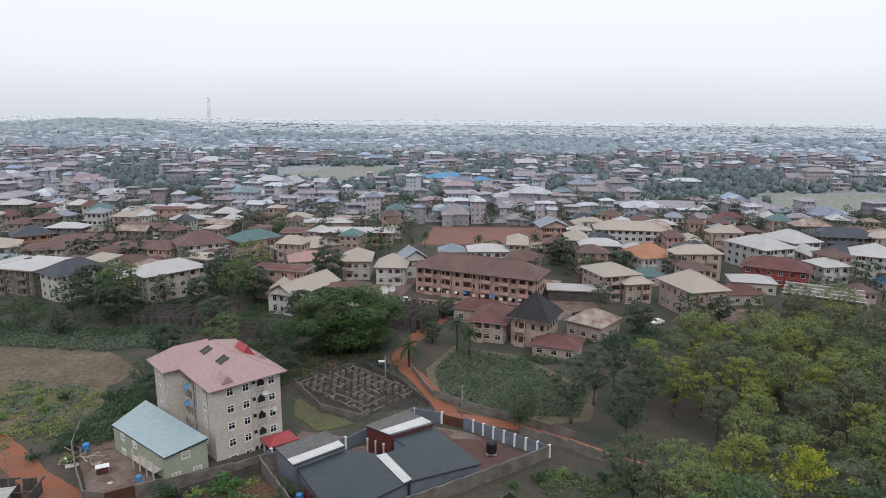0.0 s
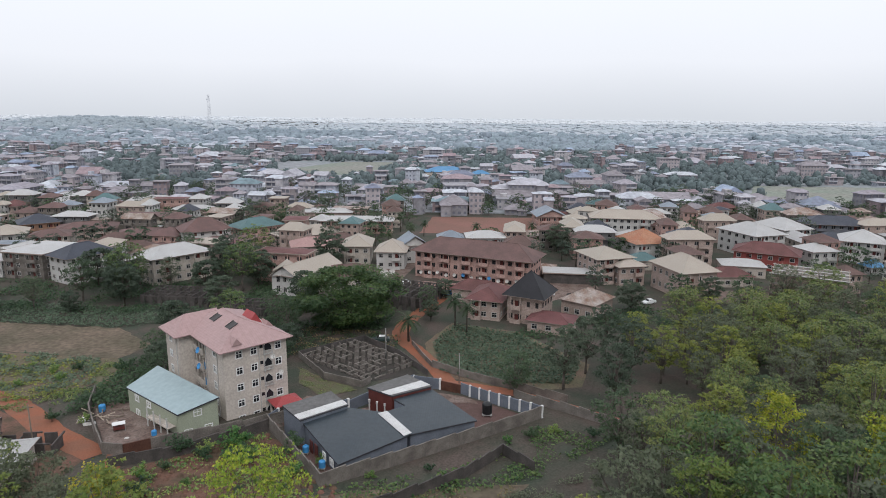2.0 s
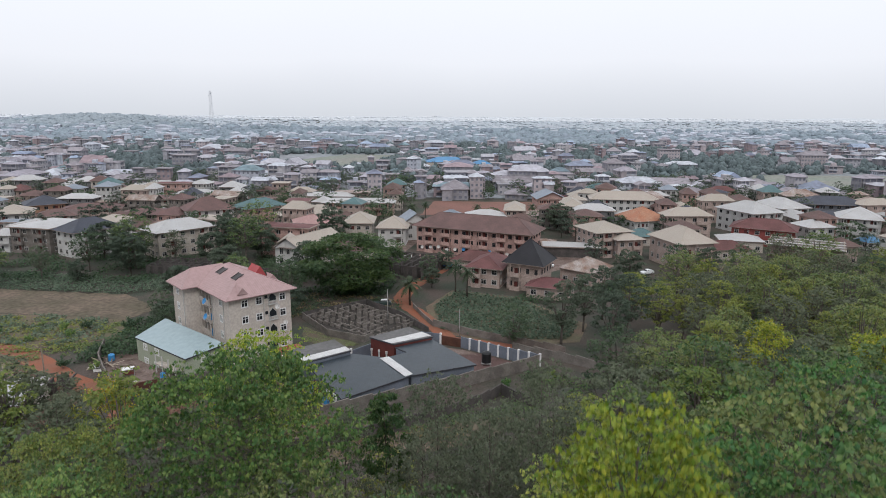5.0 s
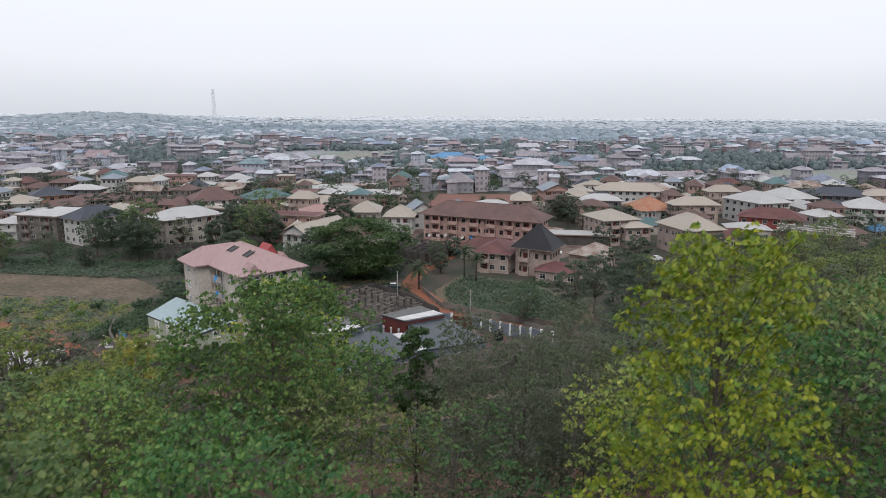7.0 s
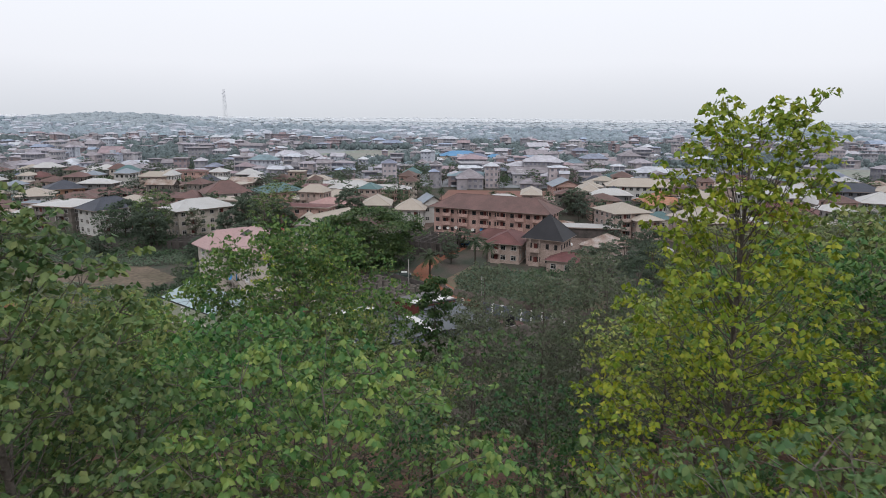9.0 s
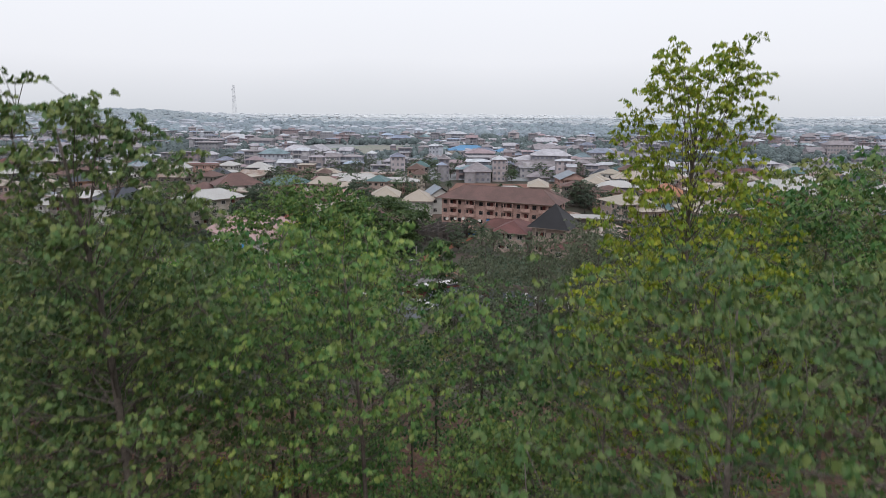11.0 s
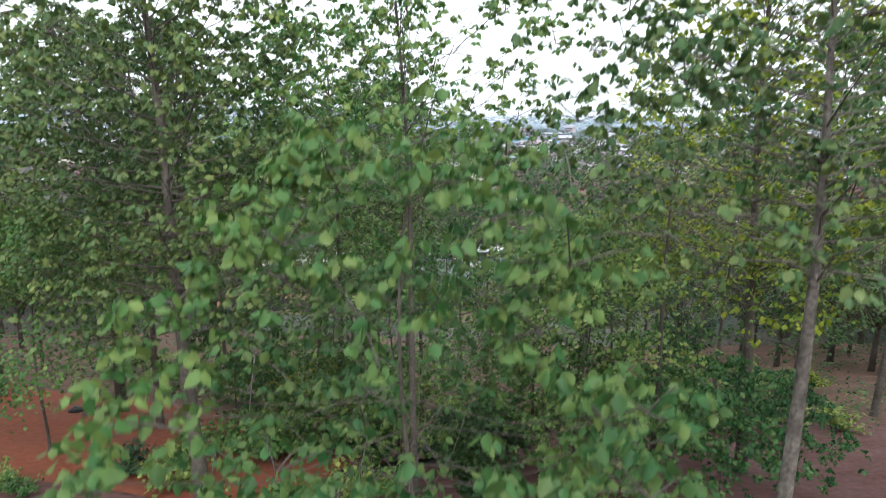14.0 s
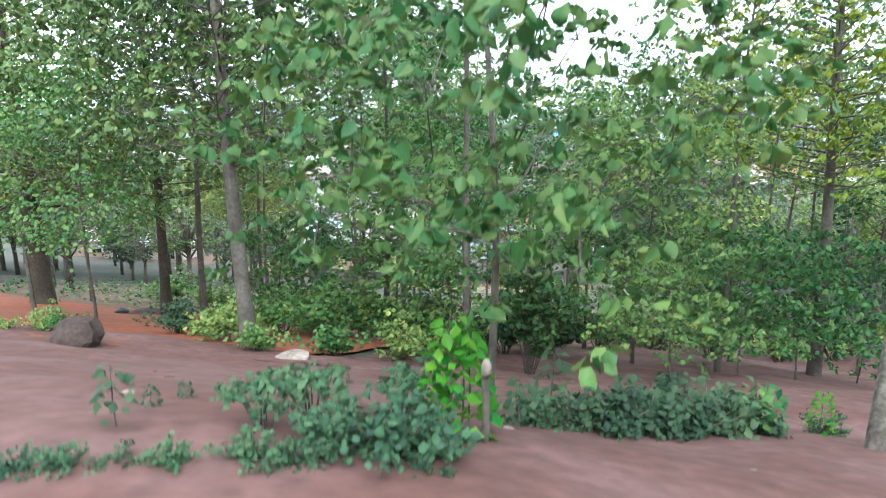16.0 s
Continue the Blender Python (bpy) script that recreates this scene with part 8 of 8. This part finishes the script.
# single trees on the plain
plant("mango", -33.5, 154.0, "mango_tree", "huge dense dark green mango tree", "tree", scale=1.05, wide=1.22)
plant("palm_low", -16.0, 143.0, "palm_tree", "oil palm standing beside the road", "tree", scale=1.45)
plant("palm", -5.1, 153.4, "palm_tree", "tall oil palm with drooping fronds", "tree", scale=1.15)
plant("palm", -1.8, 150.2, "palm_tree", "oil palm growing by a house", "tree", scale=1.05)
plant("round_a", -11.8, 160.0, "tree", "rounded pale green tree by the road", scale=0.75)
plant("round_a", -9.0, 181.0, "tree", "dark rounded tree by a ruin", scale=0.8)
plant("round_a", 44.7, 172.1, "tree", "rounded dark green tree among houses", scale=1.15)
plant("round_a", 33.0, 252.0, "tree", "dense dark tree behind the tenement", scale=1.4)
plant("wood_c", 8.2, 112.0, "tree", "dark tree by the compound wall", scale=0.95, wide=1.15)
plant("feather", 18.1, 115.0, "tree", "tall feathery tree at the forest edge", scale=1.15)
plant("feather", 26.0, 105.1, "tree", "tall feathery tree at the forest edge", scale=1.1)
plant("feather", 24.0, 124.0, "tree", "tall feathery tree at the forest edge", scale=1.1)
plant("feather", 32.0, 118.0, "tree", "tall feathery tree at the forest edge", scale=1.2)
plant("feather", 30.0, 134.0, "tree", "tall feathery tree behind the crop plot", scale=1.1)
for x, y, key, sc in ((-62, 112, "wood_c", 0.75), (-66, 118, "round_a", 0.9), (-70, 124, "wood_c", 0.8), (-58, 118, "round_a", 0.8), (-62, 128, "wood_c", 0.9), (-56, 134, "round_a", 1.0),
                      (-60, 142, "wood_b", 0.8), (-75, 143, "round_a", 0.9), (-71.5, 163, "round_a", 1.0), (-101, 166, "round_a", 1.2), (-104, 174, "wood_b", 1.1), (-108, 178, "round_a", 1.3),
                      (-116, 170, "wood_c", 1.0), (-96, 184, "wood_a", 0.75), (-106, 184, "wood_a", 0.7), (-84, 182, "round_a", 1.0), (-73, 184, "wood_b", 1.0), (-70, 190, "round_a", 1.2),
                      (-124, 160, "wood_a", 0.7), (-132, 152, "wood_b", 0.7), (-140, 162, "round_a", 0.9), (-112, 158, "round_a", 0.6), (-150, 170, "wood_c", 0.9), (-52, 152, "wood_c", 0.8),
                      (-50, 172, "round_a", 1.0), (-46, 142, "wood_c", 0.9), (-43.5, 133, "round_a", 0.9), (-42, 126, "wood_c", 0.55), (-84, 198, "round_a", 1.2), (-76, 206, "wood_b", 1.1), (-92, 212, "round_a", 1.1),
                      (-48, 138, "palm_low", 1.0), (-45, 131, "palm_low", 0.8), (-121, 186, "round_a", 1.2), (-52, 214, "round_a", 1.3), (-36, 250, "palm", 1.0), (-28, 262, "palm", 1.1),
                      (-30, 272, "palm", 1.0), (-24, 280, "palm", 0.9), (-62, 276, "palm", 1.0), (-48, 276, "palm", 1.0), (-36, 290, "palm", 1.1), (0, 284, "palm_low", 1.2), (18, 284, "palm_low", 1.2),
                      (26, 290, "palm_low", 1.1), (-100, 208, "wood_c", 1.0), (-13.5, 169, "wood_c", 0.6), (60, 178, "wood_c", 0.8), (76, 172, "wood_c", 0.9), (70, 182, "round_a", 0.8), (88, 176, "wood_a", 1.0), (96, 170, "wood_b", 1.0)):
    sc *= 1.3 if y > 140 and "palm" not in key else 1.0
    plant(key, x, y, "palm_tree" if "palm" in key else "tree", {"palm": "oil palm growing among houses", "palm_low": "low oil palm with drooping fronds"}.get(key, "bushy tree beside a field or house"), "tree", scale=sc, group="trees of the plain")


def fill_green():
    """Trees between the houses: things where they can be told apart, one mesh past that."""
    r = random.Random(31)
    g, close = Geo(), []
    for x, y in GREEN:
        if y < 330:
            key, sc = r.choice(("town_a", "town_b", "town_c", "town_c")), r.uniform(0.8, 1.4)
            if y < 245:
                plant(key, x, y, "tree", "green tree between houses, slightly greyed for haze", scale=sc, group="trees of the town")
            else:
                close.append((key, pose(x, y, ground_z(x, y) - 0.1, 0, 0, r.uniform(0, 360)) @ Matrix.Scale(sc, 4)))
            continue
        if y < 430:
            key = r.choice(("town_a", "town_b", "town_c"))
            close.append((key, pose(x, y, ground_z(x, y) - 0.1, 0, 0, r.uniform(0, 360)) @ Matrix.Scale(r.uniform(0.7, 1.2), 4)))
            continue
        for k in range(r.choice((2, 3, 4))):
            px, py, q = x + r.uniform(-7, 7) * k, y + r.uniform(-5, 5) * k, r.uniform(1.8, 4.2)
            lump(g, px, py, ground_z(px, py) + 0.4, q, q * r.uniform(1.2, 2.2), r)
    merged("street_trees", close, "green trees between houses, slightly greyed for haze", "trees")
    piece("town_trees", g, "leaf_hazed", "green trees between distant houses, haze in their colour", "trees", kind="stuff", smooth=True)


fill_green()

# ---- low plants ----
ground_leaves("cassava_plants", [(-7, 124), (5, 117), (20, 118), (24, 130), (11, 150), (-5, 156), (-10, 142)], 11000, 0.5, "leaf_crop", "rows of low cassava plants", seed=2, tall=1.0, rows=1.5, category="crops")
ground_leaves("field_weeds", [(-140, 108), (-94, 105), (-80, 105), (-76, 111), (-84, 126), (-112, 129), (-140, 133)], 11000, 0.5, "leaf_crop", "patchy weeds on a fallow plot", seed=3, tall=0.6, clump=0.2)
ground_leaves("field_crops", [(-128, 110), (-88, 100), (-80, 100), (-76, 104), (-80, 122), (-128, 128)], 5000, 0.42, "leaf_lime", "yellowish green crops on a fallow plot", seed=21, tall=0.7, clump=0.3, category="crops")
ground_leaves("plot_grass", [(-92, 98), (-80, 95), (-72, 104), (-76, 126), (-82, 124), (-78, 110)], 3000, 0.35, "leaf_wood", "sparse weeds on trodden soil", seed=22, tall=0.4, clump=0.35)
ground_leaves("court_grass", [(-35, 114), (-29, 108), (-22.5, 112), (-30.5, 116.5), (-38, 124)], 2600, 0.22, "leaf_wood", "short grass beside the flats", seed=23, tall=0.15, clump=0.5, category="grass")
ground_leaves("field_edge", [(-150, 150), (-92, 147), (-82, 152), (-86, 162), (-150, 168)], 8000, 0.5, "leaf_crop", "strip of green crops at the field's edge", seed=4, tall=0.8, category="crops")
ground_leaves("yard_weeds", [(-50, 62), (-30, 60), (-18, 74), (-34, 90), (-50, 74)], 3500, 0.4, "leaf_green", "scattered weeds on red soil", seed=5, tall=0.5, clump=0.25)
ground_leaves("wall_weeds", [(-20, 72), (-2, 80), (12, 96), (24, 92), (10, 78), (-12, 66)], 3200, 0.4, "leaf_wood", "weeds between two block walls", seed=6, tall=0.6, clump=0.2)
ground_leaves("thicket", [(-75, 150), (-24, 150), (-20, 176), (-40, 192), (-75, 196)], 11000, 0.55, "leaf_deep", "bushes and creepers between walls and trees", seed=15, tall=1.2, clump=0.1, avoid=((-63.4, 161.5, 8.0), (-21.5, 178, 11)))
ground_leaves("bank_scrub", [(-48, 118), (-40, 132), (-27, 143), (-18, 134), (-18, 146), (-30, 152), (-56, 152)], 5200, 0.4, "leaf_wood_deep", "dark scrub and litter on bare ground", seed=19, tall=0.5, clump=0.3)
ground_leaves("bank_grass", [(-48, 118), (-40, 132), (-27, 143), (-18, 134), (-18, 146), (-30, 152), (-56, 152)], 3200, 0.35, "dry_grass", "dry grass on bare ground", seed=20, tall=0.3, clump=0.25, category="grass")
ground_leaves("thicket", [(-160, 160), (-76, 156), (-76, 192), (-120, 190), (-160, 188)], 11000, 0.55, "leaf_deep", "bushes along the edge of the town", seed=16, tall=1.4, clump=0.08, avoid=((-92, 172, 7.0), (-82, 172, 7.0)))
ground_leaves("thicket", [(8, 146), (40, 150), (100, 172), (60, 180), (22, 168)], 9000, 0.5, "leaf_deep", "bushes between houses and forest", seed=17, tall=1.2, clump=0.1)
ground_leaves("yard_bushes", [(-72, 94), (-58, 104), (-50, 116), (-58, 136), (-74, 136), (-74, 110)], 7500, 0.5, "leaf_deep", "dense bushes behind the flats", seed=18, tall=1.6)
ground_leaves("stubble", [(-34, 56), (-16, 58), (2, 67), (7, 76), (-14, 71), (-32, 65)], 3400, 0.35, "dry_grass", "pale stubble in a clearing", seed=7, tall=0.4, clump=0.2, category="grass")
ground_leaves("clearing_grass", [(-6, 52), (8, 54), (14, 66), (16, 78), (4, 72), (-4, 62)], 5200, 0.3, "leaf_grey", "tall grey-green grass at the edge of a clearing", seed=24, tall=0.9, clump=0.25, category="grass")
ground_leaves("forest_floor_plants", [(-45, 9), (-14, 9), (-5, 6), (1, 10), (14, 13), (36, 4), (60, 90), (14, 60), (-45, 56)], 20000, 0.2, "leaf_close", "undergrowth on the wooded slope", seed=8, tall=0.7, clump=0.25)
ground_leaves("slope_weeds", [(-28, 10), (-9, 6), (-2, 8), (6, 14), (16, 17), (18, 34), (-28, 36)], 9000, 0.2, "leaf_wood", "light green weeds between the trees of the slope", seed=9, tall=1.1, clump=0.2)
for i, (x, y, k, s) in enumerate(((-36, 84, "bush_big_b", 1.2), (-40, 80, "bush_big", 1.0), (-33, 80, "bush_big_b", 1.3), (-29, 80, "bush_big", 1.0), (-25, 75.5, "bush_big_b", 1.2), (-44, 76, "bush_big", 0.8),
                                 (-60, 108, "bush_big", 1.4), (-64, 104, "bush_big", 1.2), (-66, 112, "bush_big", 1.5), (-70, 100, "bush_big", 1.3), (-72, 92, "bush_big", 1.0), (-66, 92, "bush_big_b", 0.9),
                                 (-58, 113, "bush_big", 1.4), (-74, 118, "bush_big", 1.4), (10, 92, "bush_big", 1.0), (14, 94, "bush_big_b", 0.8), (6, 90, "bush_big_b", 0.7), (20, 92, "bush_big", 0.9),
                                 (-14, 76, "bush_big_b", 0.6), (-6, 79, "bush_big", 0.6), (-90, 108, "bush_big_b", 0.8), (-100, 112, "bush_big_b", 0.8), (-84, 118, "bush_big", 1.0), (-50, 66, "bush_big_b", 1.0))):
    shrub(k, x, y, "leafy shrub on rough ground", s, group="shrubs of the rough ground")
for x, y, k, s in ((-44.4, 81.6, "bush_big", 1.5), (-37.0, 84.8, "bush_big_b", 1.7), (-34.2, 79.0, "bush_big", 1.4), (-45.5, 72.5, "bush_big_b", 1.3), (-27.6, 84.0, "bush_big", 1.4), (-40.5, 82.0, "bush_big_b", 1.1), (-36.5, 80.5, "bush_big", 0.8),
                   (-29.5, 73.0, "bush_big_b", 0.6), (-43.5, 68.0, "bush_big", 1.2), (-22.2, 80.5, "bush_big_b", 0.8), (-31.0, 70.5, "bush_big", 0.5), (-39.0, 72.0, "bush_big_b", 0.5), (-25.5, 71.0, "bush_big", 0.6), (-84, 112, "bush_big_b", 0.9), (-88, 116, "bush_big_b", 1.0), (-95, 119, "bush_big_b", 0.7)):
    shrub(k, x, y, "leafy shrub growing on a hoed plot", s, group="shrubs of the rough ground")
def sapling_mesh(key, seed, tall, mat, leaves=22, leaf=0.14, low=0.45):
    """A seedling: a thin stem with large leaves round its upper part."""
    r, rng, g = random.Random(seed), np.random.default_rng(seed), Geo()
    g.tube([(0, 0, -0.1), (0.01, 0.02, tall * 0.5), (0.03, 0, tall)], [0.012, 0.009, 0.004], 5, cap=False)
    c, o = [], []
    for i in range(leaves):
        a, t = i * 2.39996, low + (1 - low) * i / leaves
        q = tall * 0.22 * (1.2 - t) + leaf * 0.5
        c.append((math.cos(a) * q, math.sin(a) * q, tall * t + r.uniform(-0.02, 0.03)))
        o.append((math.cos(a), math.sin(a), 0))
    TREES[key] = g.mesh("stem", "bark_grey"), leaf_mesh("foliage", np.array(c), leaf * rng.uniform(0.7, 1.2, leaves), mat, rng, out=np.array(o), narrow=0.36)


sapling_mesh("sapling_fresh", 41, 0.95, "leaf_fresh", 34, 0.2, 0.3)
sapling_mesh("sapling_vivid", 43, 1.15, "leaf_vivid", 70, 0.15, 0.15)
sapling_mesh("sapling_deep", 42, 0.8, "leaf_deep", 30, 0.14, 0.4)


def open_shrub_mesh(key, seed, tall, radius, mat, leaves=150, leaf=0.06):
    """A shrub on bare forked stems with its leaves in a flat top."""
    r, rng, g = random.Random(seed), np.random.default_rng(seed), Geo()
    c, o = [], []
    for i in range(8):
        a, q = i * 2.39996, radius * r.uniform(0.3, 1.0)
        top = Vector((math.cos(a) * q, math.sin(a) * q, tall * r.uniform(0.8, 1.0)))
        g.tube([(r.uniform(-0.05, 0.05), r.uniform(-0.05, 0.05), -0.1), (top.x * 0.45, top.y * 0.45, tall * 0.5), top], [0.009, 0.007, 0.003], 5, cap=False)
        for k in range(leaves // 8):
            b, e = r.uniform(0, 6.283), radius * 0.42 * math.sqrt(r.random())
            c.append((top.x + math.cos(b) * e, top.y + math.sin(b) * e, top.z + r.uniform(-0.09, 0.05) * tall * 1.6 - e * 0.3))
            o.append((math.cos(b), math.sin(b), 0))
    TREES[key] = g.mesh("stem", "bark_grey"), leaf_mesh("foliage", np.array(c), leaf * rng.uniform(0.6, 1.2, len(c)), mat, rng, out=np.array(o), narrow=0.4)


open_shrub_mesh("open_teal", 51, 0.46, 0.26, "leaf_teal", 330, 0.06)
bush_mesh("bush_yellow", 38, 1.3, 1.0, "leaf_yellow", 620, 0.13)
bush_mesh("low_teal", 36, 0.5, 0.42, "leaf_teal", 460, 0.065, 7)
bush_mesh("low_deep", 37, 0.45, 0.42, "leaf_deep", 460, 0.062, 7)
bush_mesh("tall_dark", 39, 3.3, 1.15, "leaf_shade", 1900, 0.13, 10)
shrub("tall_dark", -2.3, -1.8, "tall dense dark green shrub at the edge of the clearing")
house("house", -78.0, 77.0, 13.0, 8.0, 35, 1, 3.2, "gable", 1.6, "roof_tin", "plaster_white", "low white-walled house glimpsed below the trees", 4, 2)
for x, y, k, s in ((-2.1, -10.4, "sapling_vivid", 0.85), (-2.0, -10.3, "sapling_vivid", 0.75), (-3.9, -11.5, "sapling_deep", 0.62), (-4.15, -10.9, "sapling_deep", 0.34), (-4.2, -10.45, "sapling_deep", 0.32),
                   (-1.3, -8.9, "low_deep", 1.1), (-0.95, -8.65, "low_deep", 1.35), (-0.6, -8.3, "low_deep", 1.5), (-0.2, -8.1, "low_deep", 1.35), (0.1, -7.7, "low_deep", 1.5), (0.45, -7.3, "low_teal", 1.25), (0.8, -6.8, "low_deep", 1.2), (-0.4, -7.7, "low_deep", 1.4), (0.75, -7.0, "sapling_fresh", 0.8), (1.05, -6.6, "sapling_fresh", 0.7),
                   (1.9, -5.9, "low_deep", 0.9), (1.75, -6.2, "sapling_vivid", 0.6), (-1.65, -9.2, "low_teal", 0.85), (-1.7, -9.5, "sapling_deep", 0.7), (-1.5, -8.0, "sapling_deep", 1.1),
                   (-3.15, -11.15, "open_teal", 0.95), (-2.9, -10.95, "open_teal", 1.1), (-2.45, -10.2, "open_teal", 1.15), (-2.05, -10.28, "sapling_vivid", 0.8),
                   (-3.85, -12.22, "low_teal", 0.42), (-3.65, -12.15, "low_teal", 0.45), (-3.45, -12.05, "low_deep", 0.4), (-3.2, -11.95, "low_teal", 0.45), (-2.9, -11.7, "low_teal", 0.55), (-2.6, -11.4, "low_teal", 0.8), (-2.65, -11.65, "low_deep", 0.6),
                   (-2.4, -11.15, "low_deep", 1.0), (-2.2, -11.3, "low_teal", 0.95), (-2.05, -11.1, "low_teal", 0.7), (-1.95, -11.5, "low_deep", 0.4)):
    shrub(k, x, y, "soft-leaved seedling on bare earth" if "sapling" in k else "low shrub with soft blue-green leaves", s, group="seedlings of the clearing")
for x, y, k, s in ((-7.6, -3.6, "bush_b", 0.9), (-6.4, -2.6, "bush_b", 1.0), (-5.2, -1.6, "bush_c", 0.9), (-9.2, -2.2, "bush_c", 0.9), (-4.6, -0.4, "bush_b", 1.1), (-10.2, -1.4, "bush_b", 1.0),
                   (-8.2, 0.6, "bush_c", 1.2), (-5.8, 2.2, "bush_c", 1.3), (-3.4, 2.6, "bush_big", 0.8), (-2.4, 3.8, "bush_big", 0.95), (-0.6, 9.0, "bush_c", 1.4), (1.6, 12.0, "bush_c", 1.5), (4.0, 12.6, "bush_c", 1.5),
                   (-12.0, -3.8, "bush_c", 0.5), (-12.9, -3.4, "bush_c", 0.55), (-13.6, -3.9, "bush_b", 0.5), (6.6, 13.0, "bush_b", 1.6), (9.0, 13.6, "bush_c", 1.6), (-6.6, 4.6, "bush_big_b", 0.8), (-9.4, 3.4, "bush_c", 1.3),
                   (-3.0, 7.0, "bush_big_b", 0.9), (11.5, 13.0, "bush_b", 1.6), (-13.5, 9.5, "bush_c", 1.5), (-18.0, 10.5, "bush_c", 1.5), (-22.0, 13.0, "bush_c", 1.6), (-15.5, 12.0, "bush_big_b", 0.9), (2.6, 16.5, "bush_c", 1.8), (8.0, 18.0, "bush_c", 1.8), (-11.0, -1.5, "bush_a", 0.9), (-10.6, 0.6, "bush_b", 1.3), (-9.6, 1.2, "bush_c", 1.1), (-8.4, 1.6, "bush_b", 1.3), (-7.4, 2.2, "bush_c", 1.2), (-6.5, 3.7, "bush_a", 1.1),
                   (-0.2, 13.9, "bush_b", 1.6), (1.0, 15.2, "bush_yellow", 1.2), (5.0, 19.5, "bush_yellow", 1.4), (3.4, 18.0, "bush_b", 1.7), (-2.8, 4.6, "bush_big", 1.0), (-12.6, 10.5, "bush_yellow", 1.3), (-10.0, 9.0, "bush_yellow", 1.2), (-8.0, 7.0, "bush_yellow", 1.1),
                   (-14.0, 14.0, "bush_yellow", 1.5), (-13.0, 18.0, "bush_yellow", 1.5), (-17.0, 19.0, "bush_yellow", 1.4), (0.8, 17.5, "bush_c", 1.7), (6.6, 22.0, "bush_c", 1.8), (9.0, 24.0, "bush_b", 1.8), (12.0, 25.0, "bush_c", 1.8), (14.5, 24.0, "bush_yellow", 1.5)):
    shrub(k, x, y, "leafy shrub at the edge of the clearing", s, group="shrubs of the clearing")


# ---- stones and wood on the clearing ----
def boulder(x, y, size, mat, label, seed=1, flat=0.7):
    r = random.Random(seed)
    bm = bmesh.new()
    bmesh.ops.create_icosphere(bm, subdivisions=3, radius=size / 2)
    for v in bm.verts:
        k = 1 + 0.3 * noise.noise(v.co * (2.2 / size) + Vector((seed, 0, 0))) + 0.1 * noise.noise(v.co * (7 / size))
        v.co = Vector((v.co.x * k, v.co.y * k * 0.9, v.co.z * k * flat))
    me = bpy.data.meshes.new("boulder")
    bm.to_mesh(me)
    bm.free()
    me.materials.append(MAT[mat])
    return piece("boulder", me, (), label, "rock", pose(x, y, ground_z(x, y) + size * flat * 0.3, 0, 0, r.uniform(0, 360)))


boulder(-10.4, -5.2, 0.95, "stone_dark", "dark brown boulder on bare earth", 2, 0.85)
boulder(-17.9, 4.6, 0.5, "tank_black", "small black stone on a red bank", 3)
boulder(-6.7, -3.9, 0.8, "stone_pale", "flat pale stone slab", 4, 0.25)
boulder(-16.9, 4.5, 1.3, "stone_dark", "low dark slab on a red bank", 5, 0.2)
for i in range(26):
    r = random.Random(i + 400)
    boulder(r.uniform(-9, 2), r.uniform(-10.5, -4), r.uniform(0.06, 0.2), "stone_pale" if i % 3 else "stone_dark", "small loose stone on trodden earth", i, 0.6)
st = Geo()
st.tube([(0, 0, -0.2), (0.02, 0, 0.3), (0.0, 0.02, 0.55), (0.02, 0.0, 0.62)], [0.032, 0.028, 0.026, 0.024], 8)
st.lathe([(0.026, 0.56), (0.036, 0.60), (0.034, 0.65), (0.018, 0.68)], 8, slot=1, at=(0.01, 0, 0))
piece("stake", st, ("bark_grey", "stone_pale"), "short weathered stake with a pale top", "stake", pose(-1.85, -10.5, ground_z(-1.85, -10.5)), smooth=True)
